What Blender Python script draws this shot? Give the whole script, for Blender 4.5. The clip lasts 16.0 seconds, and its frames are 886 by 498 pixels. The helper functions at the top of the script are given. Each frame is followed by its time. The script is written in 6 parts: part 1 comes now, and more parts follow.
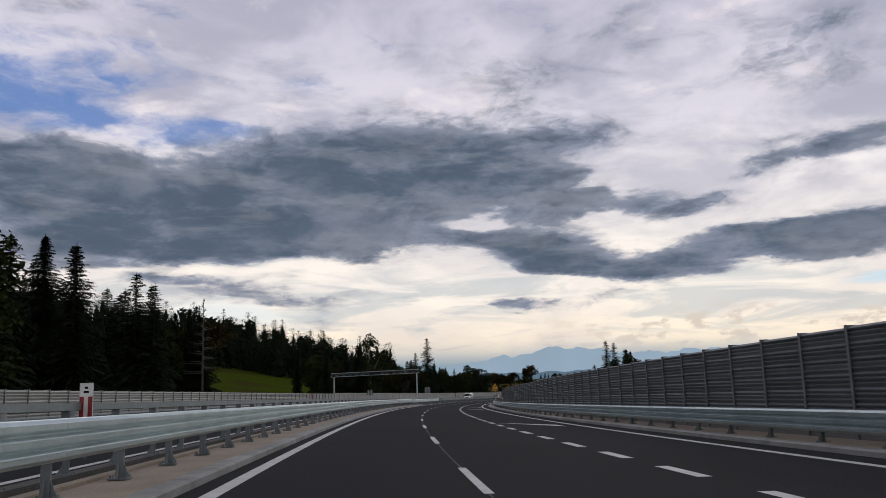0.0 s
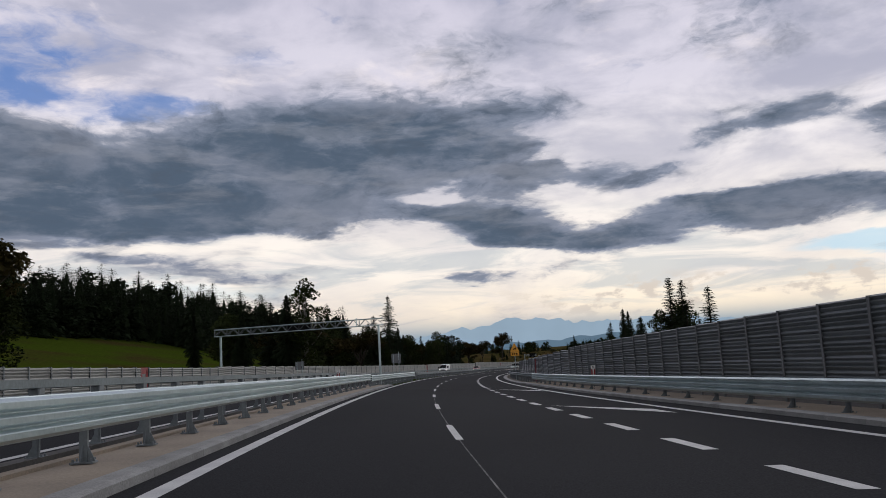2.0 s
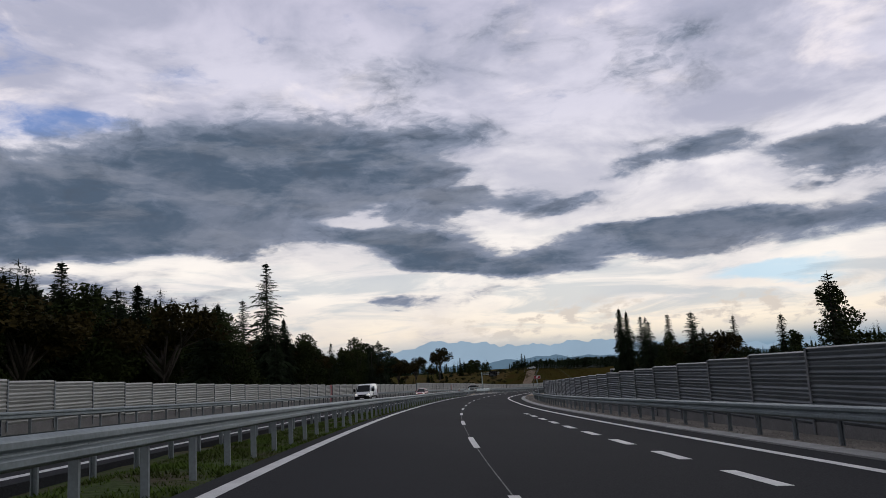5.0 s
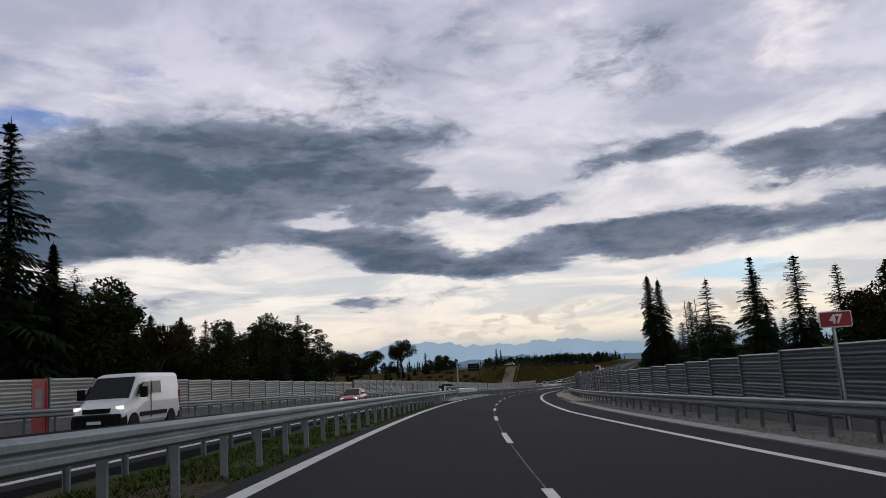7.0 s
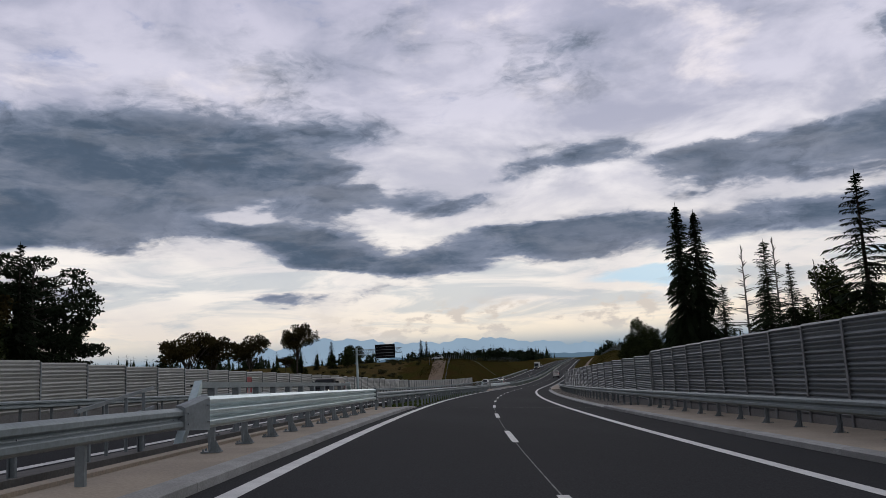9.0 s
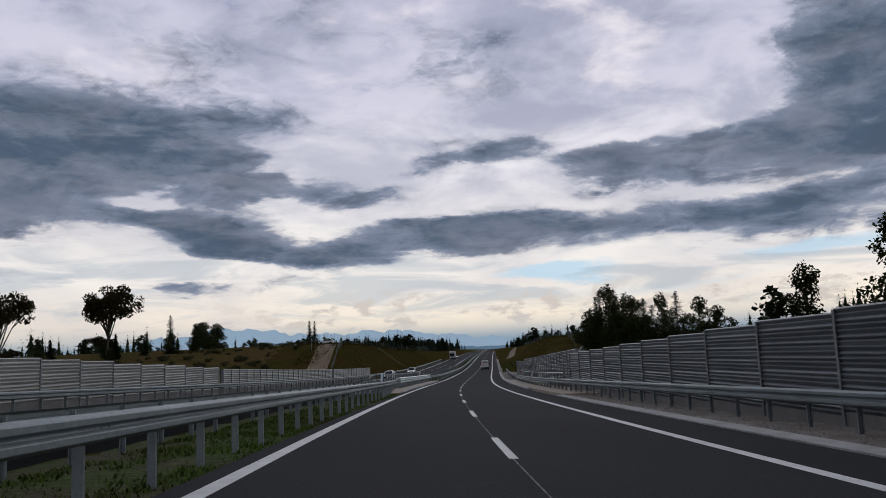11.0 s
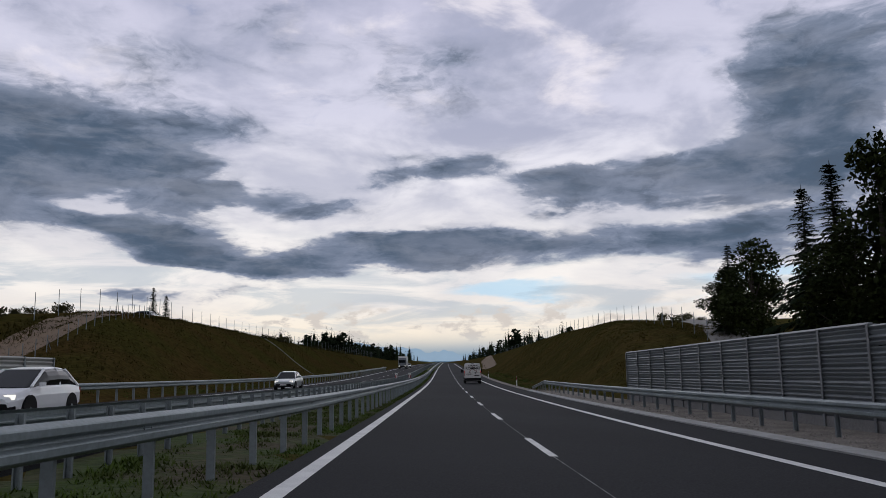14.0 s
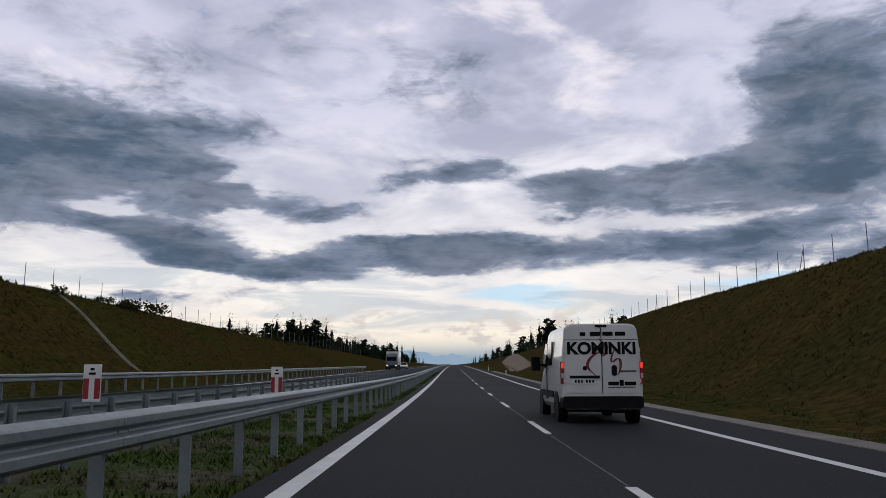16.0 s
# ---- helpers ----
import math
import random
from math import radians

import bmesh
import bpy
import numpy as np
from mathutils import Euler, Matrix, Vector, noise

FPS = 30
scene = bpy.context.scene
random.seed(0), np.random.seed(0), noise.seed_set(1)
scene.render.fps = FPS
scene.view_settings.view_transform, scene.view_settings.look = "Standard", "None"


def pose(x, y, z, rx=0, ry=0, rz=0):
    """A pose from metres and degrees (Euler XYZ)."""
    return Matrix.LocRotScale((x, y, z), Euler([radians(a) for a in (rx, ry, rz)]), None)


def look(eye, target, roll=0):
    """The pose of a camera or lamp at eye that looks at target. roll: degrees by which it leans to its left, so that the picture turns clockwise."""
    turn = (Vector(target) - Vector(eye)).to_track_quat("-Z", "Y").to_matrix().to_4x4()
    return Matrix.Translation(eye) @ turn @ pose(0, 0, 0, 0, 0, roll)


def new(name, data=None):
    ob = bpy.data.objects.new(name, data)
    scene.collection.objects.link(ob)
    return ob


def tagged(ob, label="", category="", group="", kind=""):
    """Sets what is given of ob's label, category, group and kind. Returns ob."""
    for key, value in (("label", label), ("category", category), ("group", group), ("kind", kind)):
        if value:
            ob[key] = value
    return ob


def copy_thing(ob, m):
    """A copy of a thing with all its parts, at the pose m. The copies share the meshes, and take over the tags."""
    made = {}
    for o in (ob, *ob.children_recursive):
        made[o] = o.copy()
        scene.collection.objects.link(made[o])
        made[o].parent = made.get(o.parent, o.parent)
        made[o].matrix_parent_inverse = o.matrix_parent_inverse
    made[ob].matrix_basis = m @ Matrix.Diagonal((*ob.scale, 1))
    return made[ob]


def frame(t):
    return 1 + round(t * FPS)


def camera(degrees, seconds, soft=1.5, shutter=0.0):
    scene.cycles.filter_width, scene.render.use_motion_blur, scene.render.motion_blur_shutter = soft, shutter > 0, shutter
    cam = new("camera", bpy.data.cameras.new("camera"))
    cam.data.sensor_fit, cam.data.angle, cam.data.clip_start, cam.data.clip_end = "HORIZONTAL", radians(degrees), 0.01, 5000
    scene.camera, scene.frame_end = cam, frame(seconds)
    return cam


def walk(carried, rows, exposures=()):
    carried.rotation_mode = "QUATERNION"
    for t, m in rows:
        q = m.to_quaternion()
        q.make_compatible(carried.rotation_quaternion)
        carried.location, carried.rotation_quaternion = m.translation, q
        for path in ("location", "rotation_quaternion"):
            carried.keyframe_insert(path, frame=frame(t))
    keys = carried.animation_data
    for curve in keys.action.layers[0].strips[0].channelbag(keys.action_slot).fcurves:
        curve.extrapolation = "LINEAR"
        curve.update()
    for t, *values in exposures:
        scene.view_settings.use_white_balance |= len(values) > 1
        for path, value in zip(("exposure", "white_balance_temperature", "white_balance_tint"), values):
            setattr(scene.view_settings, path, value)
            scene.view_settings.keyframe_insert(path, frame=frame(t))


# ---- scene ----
# Camera: driven along the left lane of a dual carriageway.
cam = camera(58.1, 16.0, soft=0.85)
PATH = [
    (0, 2.28, 0.10, 1.18, 9.39, 1.75, 1.77),
    (0.5, 0.59, 17.80, 0.81, 8.36, 2.59, 0.97),
    (1, -0.66, 33.70, 0.48, 7.59, 3.32, 0.24),
    (1.5, -1.71, 50.70, 0.13, 7.33, 3.38, -0.47),
    (2, -2.49, 67.84, -0.22, 7.42, 3.17, -1.24),
    (2.5, -2.99, 85.92, -0.60, 7.92, 3.06, -2.08),
    (3, -3.09, 102.86, -0.96, 8.50, 3.03, -2.74),
    (3.5, -2.94, 119.27, -1.31, 8.78, 2.63, -3.82),
    (4, -2.30, 136.60, -1.67, 8.95, 3.16, -4.77),
    (4.5, -1.40, 155.01, -2.03, 8.88, 2.97, -6.13),
    (5, -0.08, 172.24, -2.39, 8.87, 3.11, -6.74),
    (5.5, 1.66, 189.78, -2.76, 8.86, 3.25, -7.35),
    (6, 3.79, 207.39, -3.14, 8.84, 3.38, -7.97),
    (6.5, 6.33, 225.08, -3.55, 8.83, 3.52, -8.61),
    (7, 9.28, 243.01, -3.95, 8.82, 3.65, -9.27),
    (7.5, 12.60, 260.84, -4.31, 8.98, 4.22, -9.89),
    (8, 16.17, 277.85, -4.65, 9.02, 4.20, -10.92),
    (8.5, 20.25, 295.65, -5.02, 8.85, 3.36, -12.59),
    (9, 24.92, 313.98, -5.42, 8.40, 2.98, -14.77),
    (9.5, 30.22, 332.63, -5.84, 7.71, 3.21, -17.26),
    (10, 35.78, 350.63, -6.26, 7.14, 3.16, -19.32),
    (10.5, 41.90, 368.87, -6.71, 7.37, 2.77, -20.45),
    (11, 48.46, 387.13, -7.17, 7.60, 2.40, -21.49),
    (11.5, 55.31, 405.29, -7.64, 7.82, 2.01, -22.39),
    (12, 62.43, 423.36, -8.11, 8.05, 1.63, -23.16),
    (12.5, 69.60, 441.41, -8.56, 8.28, 1.25, -23.81),
    (13, 77.05, 459.34, -8.99, 8.49, 1.50, -24.68),
    (13.5, 84.75, 477.18, -9.38, 8.57, 1.76, -24.81),
    (14, 92.49, 495.01, -9.70, 8.61, 0.87, -24.99),
    (14.5, 100.56, 512.70, -9.94, 8.57, 0.47, -24.87),
    (15, 108.74, 530.33, -10.07, 8.63, 0.50, -24.89),
    (15.5, 116.99, 547.95, -10.15, 8.79, 0.69, -24.67),
    (16, 125.24, 565.56, -10.18, 8.91, 0.29, -24.42),
]
walk(cam, [(t, pose(x, y, z, 90 + p, r, w)) for t, x, y, z, p, r, w in PATH], [(0, 0.08, 6720, 10), (3, 0.08, 6560, 10), (6, 0.05, 6500, 10), (9, 0.0, 6450, 10), (11.5, -0.04, 6300, 10), (13.5, 0.0, 6270, 10), (16, 0.08, 6290, 10)])

# ---- the road's line: curvature, grade and crossfall along its length ----
# Chainage s names places along the road; STATION holds the metres that it stands for.
CHAIN = [-200, 0, 60, 120, 180, 240, 300, 360, 420, 480, 506, 2500]
METRES = [-242.7, 0.0, 73.4, 145.6, 217.0, 287.5, 357.0, 426.0, 494.4, 561.6, 590.5, 2818.7]
KS = [-90 + 50 * i for i in range(22)]
KV = [1.1, 1.105, 1.223, 1.341, 1.48, 1.449, 1.47, 1.499, 1.314, 0.882, 0.533, 0.2, 0, 0.01, 0.03, 0.03, 0.03, 0.02, 0, 0, 0, 0]
TS = [-100 + 60 * i for i in range(14)]
TV = [-0.32, -0.05, 0.23, 0.21, 0.34, 0.47, 0.13, 0.23, 0.23, -0.23, 0.09, 0.14, 0.02, -0.08]
GS = [-100 + 40 * i for i in range(20)] + [720, 860, 1100, 1600, 2700]
GV = [-1.87, -1.92, -1.97, -2.02, -1.96, -2.11, -1.98, -2.04, -2.29, -1.91, -2.05, -2.28, -2.43, -2.48, -2.28, -1.79, -0.69, -0.13, 0.68, 1.48, 1.5, 1.35, 1.2, -0.3, -1.0]
BS = [-140 + 100 * i for i in range(12)]
BV = [0.2, 0.191, 3.17, 4.423, 5.35, 3.098, 2.274, 2.046, 0.62, 0.188, 0, 0]
RS = np.arange(-100, 2401, 2.0)
_metres = lambda s: np.interp(s, CHAIN, METRES)
STATION = _metres(RS - 20.0) + 20.0
RATE = np.gradient(STATION, RS)
RATE = np.convolve(np.pad(RATE, 20, mode="edge"), np.ones(41) / 41, "valid")
RB = np.interp(np.interp(STATION, _metres(RS), RS), BS, BV) * 0.01


def _integral(a, step):
    c = np.concatenate([[0], np.cumsum((a[1:] + a[:-1]) / 2 * step)])
    return c


_turn = _integral(np.interp(RS, KS, KV) * 1e-3, np.diff(RS))
_turn = _turn - np.interp(0, RS, _turn) - 0.1137
RPSI = np.interp(STATION, _metres(RS), _turn) + np.radians(np.interp(STATION, TS, TV))
_mid = lambda a: (a[1:] + a[:-1]) / 2
_du = np.diff(STATION)
RX = np.concatenate([[0], np.cumsum(np.sin(_mid(RPSI)) * _du)])
RY = np.concatenate([[0], np.cumsum(np.cos(_mid(RPSI)) * _du)])
RZ = _integral(np.interp(STATION, GS, GV) * 0.01, _du)
RX -= np.interp(0, STATION, RX)
RY -= np.interp(0, STATION, RY)
RZ -= np.interp(0, STATION, RZ)


def chain(u):
    """The chainage of a place u metres along the road."""
    return float(np.interp(u, STATION, RS))


def rate(s):
    """Metres of road for one of chainage."""
    return np.interp(s, RS, RATE)


def wide_d(s, d):
    """Distance across for what stands well off the road."""
    return 2.2 + (d - 2.2) * float(rate(s))


def sheet_z(s, d):
    """Height of the carriageways' plane at s along and d to the right of the left edge line."""
    dd = np.clip(d, -15.0, 12.5)
    drop = np.interp(s, [260, 330, 450], [0.3, 0.13, 0.0]) * np.clip((-dd - 2.5) / 2.0, 0, 1)
    return np.interp(s, RS, RZ) - np.interp(s, RS, RB) * dd - drop


def at(s, d, z=0.0):
    """The place s metres along, d to the right and z above the road."""
    p = float(np.interp(s, RS, RPSI))
    return Vector((float(np.interp(s, RS, RX)) + d * math.cos(p), float(np.interp(s, RS, RY)) - d * math.sin(p), float(sheet_z(s, d)) + z))


def place(s, d, z=0.0, turn=0.0):
    """Upright pose whose y axis runs along the road."""
    v = at(s, d, z)
    return pose(v.x, v.y, v.z, 0, 0, -math.degrees(float(np.interp(s, RS, RPSI))) + turn)


def road_coords(x, y):
    """s and d of places in plan."""
    x, y = np.atleast_1d(x).astype(float), np.atleast_1d(y).astype(float)
    j = np.empty(len(x), int)
    for a in range(0, len(x), 4000):
        j[a:a + 4000] = ((x[a:a + 4000, None] - RX[None, ::4]) ** 2 + (y[a:a + 4000, None] - RY[None, ::4]) ** 2).argmin(1) * 4
    s = RS[np.minimum(j, len(RS) - 1)]
    for _ in range(4):
        p = np.interp(s, RS, RPSI)
        dx, dy = x - np.interp(s, RS, RX), y - np.interp(s, RS, RY)
        s = s + np.clip(dx * np.sin(p) + dy * np.cos(p), -8, 8) / rate(s)
    p = np.interp(s, RS, RPSI)
    dx, dy = x - np.interp(s, RS, RX), y - np.interp(s, RS, RY)
    return s, dx * np.cos(p) - dy * np.sin(p)


# ---- light: a clouded evening sky with the low sun behind it ----
world = bpy.data.worlds.new("world")
scene.world = world
world.use_nodes = True
wn = world.node_tree.nodes
wl = world.node_tree.links
wn.clear()


def wnode(kind, **props):
    n = wn.new(kind)
    for k, v in props.items():
        if k == "op":
            n.operation = v
        elif k == "vals":
            for i, q in v.items():
                n.inputs[i].default_value = q
    return n


def wmath(op, a, b=None, c=None, clamp=False):
    n = wn.new("ShaderNodeMath")
    n.operation = op
    n.use_clamp = clamp
    for i, q in enumerate((a, b, c)):
        if q is None:
            continue
        if isinstance(q, (int, float)):
            n.inputs[i].default_value = q
        else:
            wl.new(q, n.inputs[i])
    return n.outputs[0]


def wmix(f, a, b):
    n = wn.new("ShaderNodeMix")
    n.data_type = "RGBA"
    n.clamp_factor = True
    for i, q in ((0, f), (6, a), (7, b)):
        if isinstance(q, (int, float)):
            n.inputs[i].default_value = q
        elif isinstance(q, tuple):
            n.inputs[i].default_value = (*q, 1)
        else:
            wl.new(q, n.inputs[i])
    return n.outputs[2]


def wrange(v, a, b, c=0.0, d=1.0, smooth=True):
    n = wn.new("ShaderNodeMapRange")
    n.interpolation_type = "SMOOTHSTEP" if smooth else "LINEAR"
    wl.new(v, n.inputs[0])
    for i, q in enumerate((a, b, c, d)):
        n.inputs[i + 1].default_value = q
    return n.outputs[0]


def srgb(r, g, b):
    f = lambda c: c / 12.92 if c <= 0.04045 else ((c + 0.055) / 1.055) ** 2.4
    return (f(r / 255), f(g / 255), f(b / 255))


tc = wn.new("ShaderNodeTexCoord")
sep = wn.new("ShaderNodeSeparateXYZ")
wl.new(tc.outputs["Generated"], sep.inputs[0])
AZ = wmath("MULTIPLY", wmath("ARCTAN2", sep.outputs[0], sep.outputs[1]), 57.2958)
EL = wmath("MULTIPLY", wmath("ARCSINE", sep.outputs[2]), 57.2958)


def wxyz(x, y, z=0.0):
    n = wn.new("ShaderNodeCombineXYZ")
    for i, q in enumerate((x, y, z)):
        if isinstance(q, (int, float)):
            n.inputs[i].default_value = q
        else:
            wl.new(q, n.inputs[i])
    return n.outputs[0]


def wnoise(vec, scale, detail=6.0, rough=0.55, colour=False, warp=0.0):
    n = wn.new("ShaderNodeTexNoise")
    n.noise_dimensions = "3D"
    wl.new(vec, n.inputs["Vector"])
    n.inputs["Scale"].default_value = scale
    n.inputs["Detail"].default_value = detail
    n.inputs["Roughness"].default_value = rough
    n.inputs["Distortion"].default_value = warp
    return n.outputs["Color" if colour else "Fac"]


# cloud layers flatten towards the horizon: height above it is stretched for the noise
vEL = wmath("MULTIPLY", wmath("POWER", wmath("MAXIMUM", wmath("ADD", EL, 1.0), 0.2), 0.72), 5.2)
flat = wxyz(wmath("MULTIPLY", AZ, 0.62), vEL, 3.7)
w1 = wnoise(flat, 0.16, 5.0, 0.55, True)
sw = wn.new("ShaderNodeSeparateXYZ")
wl.new(w1, sw.inputs[0])
AZw = wmath("ADD", AZ, wmath("MULTIPLY", wmath("SUBTRACT", sw.outputs[0], 0.5), 9.0))
ELw = wmath("ADD", EL, wmath("MULTIPLY", wmath("SUBTRACT", sw.outputs[1], 0.5), 4.2))
spot = wxyz(AZw, ELw, 0.0)


def blob(az, el, ra, re, tilt=0.0):
    m = wn.new("ShaderNodeMapping")
    m.vector_type = "TEXTURE"
    wl.new(spot, m.inputs[0])
    m.inputs[1].default_value = (az, el, 0)
    m.inputs[2].default_value = (0, 0, radians(tilt))
    m.inputs[3].default_value = (ra, re, 1)
    g = wn.new("ShaderNodeTexGradient")
    g.gradient_type = "SPHERICAL"
    wl.new(m.outputs[0], g.inputs[0])
    return wrange(g.outputs["Fac"], 0.0, 0.75)


def total(blobs):
    acc = None
    for az, el, ra, re, tilt, amount in blobs:
        term = wmath("MULTIPLY", blob(az, el, ra, re, tilt), amount)
        acc = term if acc is None else wmath("ADD", acc, term)
    return acc


# heavy cloud banks, as azimuth, elevation, half width, half height, tilt, weight
BANKS_WEST = [
    (-24.1, 12.7, 16.0, 5.75, -2.2, 1.00), (-11.9, 13.6, 12.8, 5.90, -2.2, 0.95), (-2.8, 14.9, 12.9, 4.50, -2.2, 0.62), (-7.1, 10.0, 15.9, 2.00, -2.2, 0.70), (3.8, 14.2, 8.1, 2.00, 0.8, 0.45),
    (4.8, 9.5, 6.1, 1.75, -2.2, 0.45), (1.6, 11.5, 2.9, 1.00, -2.2, -0.62), (11.0, 12.1, 6.1, 0.90, 1.8, 0.60), (16.1, 11.6, 4.7, 0.70, 3.8, 0.55), (7.5, 7.7, 8.8, 1.40, -2.2, 0.75),
    (12.7, 7.5, 7.4, 1.90, -2.2, 0.50), (19.1, 8.3, 11.6, 1.80, 4.8, 0.75), (26.1, 8.8, 7.9, 2.25, 5.8, 0.60), (18.9, 13.4, 5.2, 1.10, 9.8, 0.36), (23.9, 13.7, 9.0, 1.20, 7.8, 0.34),
]
BANKS_LOW = [
    (28.2, 14.1, 5.7, 1.50, -2.2, 0.34), (6.6, 5.4, 7.9, 0.75, 3.8, 0.50), (2.5, 5.0, 3.2, 0.60, 2.8, 0.35), (-13.9, 6.3, 10.2, 1.10, 0.8, 0.55), (-19.2, 7.2, 8.3, 0.70, 0.8, 0.50),
    (-27.4, 8.2, 9.3, 0.70, -2.2, 0.40), (-19.3, 12.1, 20.2, 4.25, -2.2, 0.45), (-28.9, 14.2, 9.5, 3.50, -2.2, 0.40), (-8.8, 4.1, 5.1, 0.45, -0.2, 0.30), (-5.2, 19.0, 12.6, 2.30, 1.8, 0.15),
    (12.7, 22.8, 13.0, 3.00, 5.8, 0.34), (25.7, 20.3, 9.8, 4.25, 7.8, 0.36), (-29.3, 24.0, 8.1, 2.25, -2.2, 0.35), (-15.9, 21.5, 6.9, 1.50, 7.8, 0.20), (0.0, 22.3, 8.0, 2.50, -2.2, 0.25),
]
BANKS_VEIL = [
    (51.5, 18.2, 9.2, 6.50, 11.7, 0.85), (48.9, 16.1, 10.5, 4.50, 7.7, 0.35), (43.2, 13.1, 16.1, 2.75, 2.7, 0.85), (52.0, 11.9, 9.9, 3.40, -0.3, 0.70), (33.4, 12.6, 6.1, 1.60, -0.3, 0.65),
    (37.7, 8.8, 15.8, 2.40, 1.7, 0.80), (49.0, 8.2, 12.1, 2.90, -0.3, 0.60), (25.2, 9.1, 12.1, 1.10, -0.3, 0.50), (6.5, 8.3, 9.8, 2.40, -0.3, 0.35), (23.5, 14.9, 8.1, 1.40, -0.3, 0.36),
    (27.6, 8.6, 5.1, 1.20, -0.3, -0.40), (38.7, 22.4, 6.5, 3.00, -0.3, 0.20), (21.0, 21.2, 9.9, 3.00, 9.7, 0.22), (6.8, 18.5, 9.7, 3.50, -20.3, 0.32), (0.6, 16.3, 15.8, 2.50, 1.8, 0.36),
]
BANKS_EAST = [
    (-9.2, 18.2, 14.5, 2.20, 0.8, 0.26), (3.7, 11.8, 11.7, 3.50, -2.2, 0.50), (7.6, 9.2, 9.3, 2.00, -2.2, 0.30), (-22.2, 9.4, 14.0, 1.30, -2.2, 0.50), (1.4, 15.3, 12.4, 6.00, -10.3, 0.30),
    (80, 30, 45, 25, 0, 0.5), (-75, 25, 42, 22, 0, 0.5),
]
AZs = wmath("MULTIPLY", AZw, 0.7)
fine = wnoise(wxyz(AZs, vEL, 3.7), 0.30, 12.0, 0.60, False, 0.25)
mid = wnoise(flat, 0.10, 6.0, 0.5)
soft = wnoise(wxyz(wmath("MULTIPLY", AZ, 0.75), vEL, 11.0), 0.115, 9.0, 0.55, False, 0.3)
soft2 = wnoise(wxyz(wmath("MULTIPLY", AZ, 0.75), vEL, 27.0), 0.14, 9.0, 0.58, False, 0.3)
thread = wnoise(wxyz(wmath("MULTIPLY", AZ, 0.22), wmath("MULTIPLY", EL, 0.9), 41.0), 0.75, 8.0, 0.62, False, 0.35)
curl = wnoise(wxyz(wmath("MULTIPLY", AZw, 0.8), wmath("MULTIPLY", vEL, 0.9), 8.0), 0.85, 10.0, 0.6, False, 0.5)
lump = wmath("MINIMUM", total(BANKS_WEST + BANKS_LOW + BANKS_VEIL + BANKS_EAST), 1.15)
part_fine = wmath("MULTIPLY", wmath("SUBTRACT", fine, 0.5), 1.35)
part_mid = wmath("MULTIPLY", wmath("SUBTRACT", mid, 0.5), 0.6)
part_thread = wmath("MULTIPLY", wmath("SUBTRACT", thread, 0.5), 0.3)
thin = wmath("ADD", lump, wmath("ADD", part_fine, wmath("ADD", part_mid, part_thread)))
dens = wmath("ADD", thin, wmath("MULTIPLY", wmath("SUBTRACT", curl, 0.5), 0.65))
firm = wrange(lump, 0.22, 0.55)
dark_thin = wmath("MULTIPLY", wrange(thin, 0.06, 1.0), wmath("SUBTRACT", 1.0, firm))
dark = wmath("ADD", dark_thin, wmath("MULTIPLY", wrange(dens, 0.20, 0.70), firm))
# the bright veil behind the banks: cream at the horizon, white above, lilac overhead
veil = wmix(wrange(EL, 1.0, 7.0), srgb(252, 236, 212), srgb(250, 243, 236))
veil = wmix(wrange(EL, 7.0, 14.0), veil, srgb(240, 236, 240))
veil = wmix(wrange(EL, 13.0, 19.0), veil, srgb(214, 212, 227))
veil = wmix(wrange(EL, 20.0, 28.0), veil, srgb(198, 196, 216))
shade = wmath("MULTIPLY", wrange(soft, 0.40, 0.64), wrange(EL, 6.0, 18.0, 0.28, 0.85))
veil = wmix(shade, veil, srgb(166, 169, 190))
lift = wmath("MULTIPLY", wrange(soft2, 0.53, 0.70), wrange(EL, 12.0, 18.0, 0.2, 0.75))
veil = wmix(lift, veil, srgb(244, 236, 240))
sky = wn.new("ShaderNodeTexSky")
sky.sky_type = "NISHITA"
sky.sun_disc = False
sky.sun_elevation = radians(16)
sky.sun_rotation = radians(34)
blue = wn.new("ShaderNodeVectorMath")
blue.operation = "SCALE"
wl.new(sky.outputs[0], blue.inputs[0])
blue.inputs["Scale"].default_value = 0.075
deep = wmix(0.6, blue.outputs[0], srgb(84, 132, 214))
GAPS = [(-30, 19.4, 12, 3.4, 3, 1.0), (-22, 17.6, 12, 1.6, 2, 0.7), (-28, 22.5, 10, 2, 0, 0.4), (-15, 17.6, 6, 1.0, 2, 0.45)]
gap = wrange(wmath("ADD", total(GAPS), wmath("MULTIPLY", wmath("SUBTRACT", fine, 0.5), 2.6)), 0.2, 1.2)
veil = wmix(wmath("MULTIPLY", gap, 0.92), veil, deep)
LOW = [(30.5, 5.6, 7, 0.8, 0, 1.0), (47, 6.2, 9, 1.0, 0, 0.9), (-20, 4.6, 18, 2.0, 0, 0.6), (36, 4.4, 16, 0.8, 0, 0.4)]
veil = wmix(wrange(total(LOW), 0.1, 1.1, 0.0, 0.85), veil, srgb(190, 220, 238))
band = wnoise(wxyz(wmath("MULTIPLY", AZ, 0.10), wmath("MULTIPLY", EL, 0.62), 63.0), 0.9, 8.0, 0.6, False, 0.6)
bands = wmath("MULTIPLY", wrange(band, 0.47, 0.62), wmath("MULTIPLY", wrange(EL, 1.8, 3.6), wrange(EL, 11.0, 7.0)))
veil = wmix(wmath("MULTIPLY", bands, 0.5), veil, srgb(164, 180, 192))
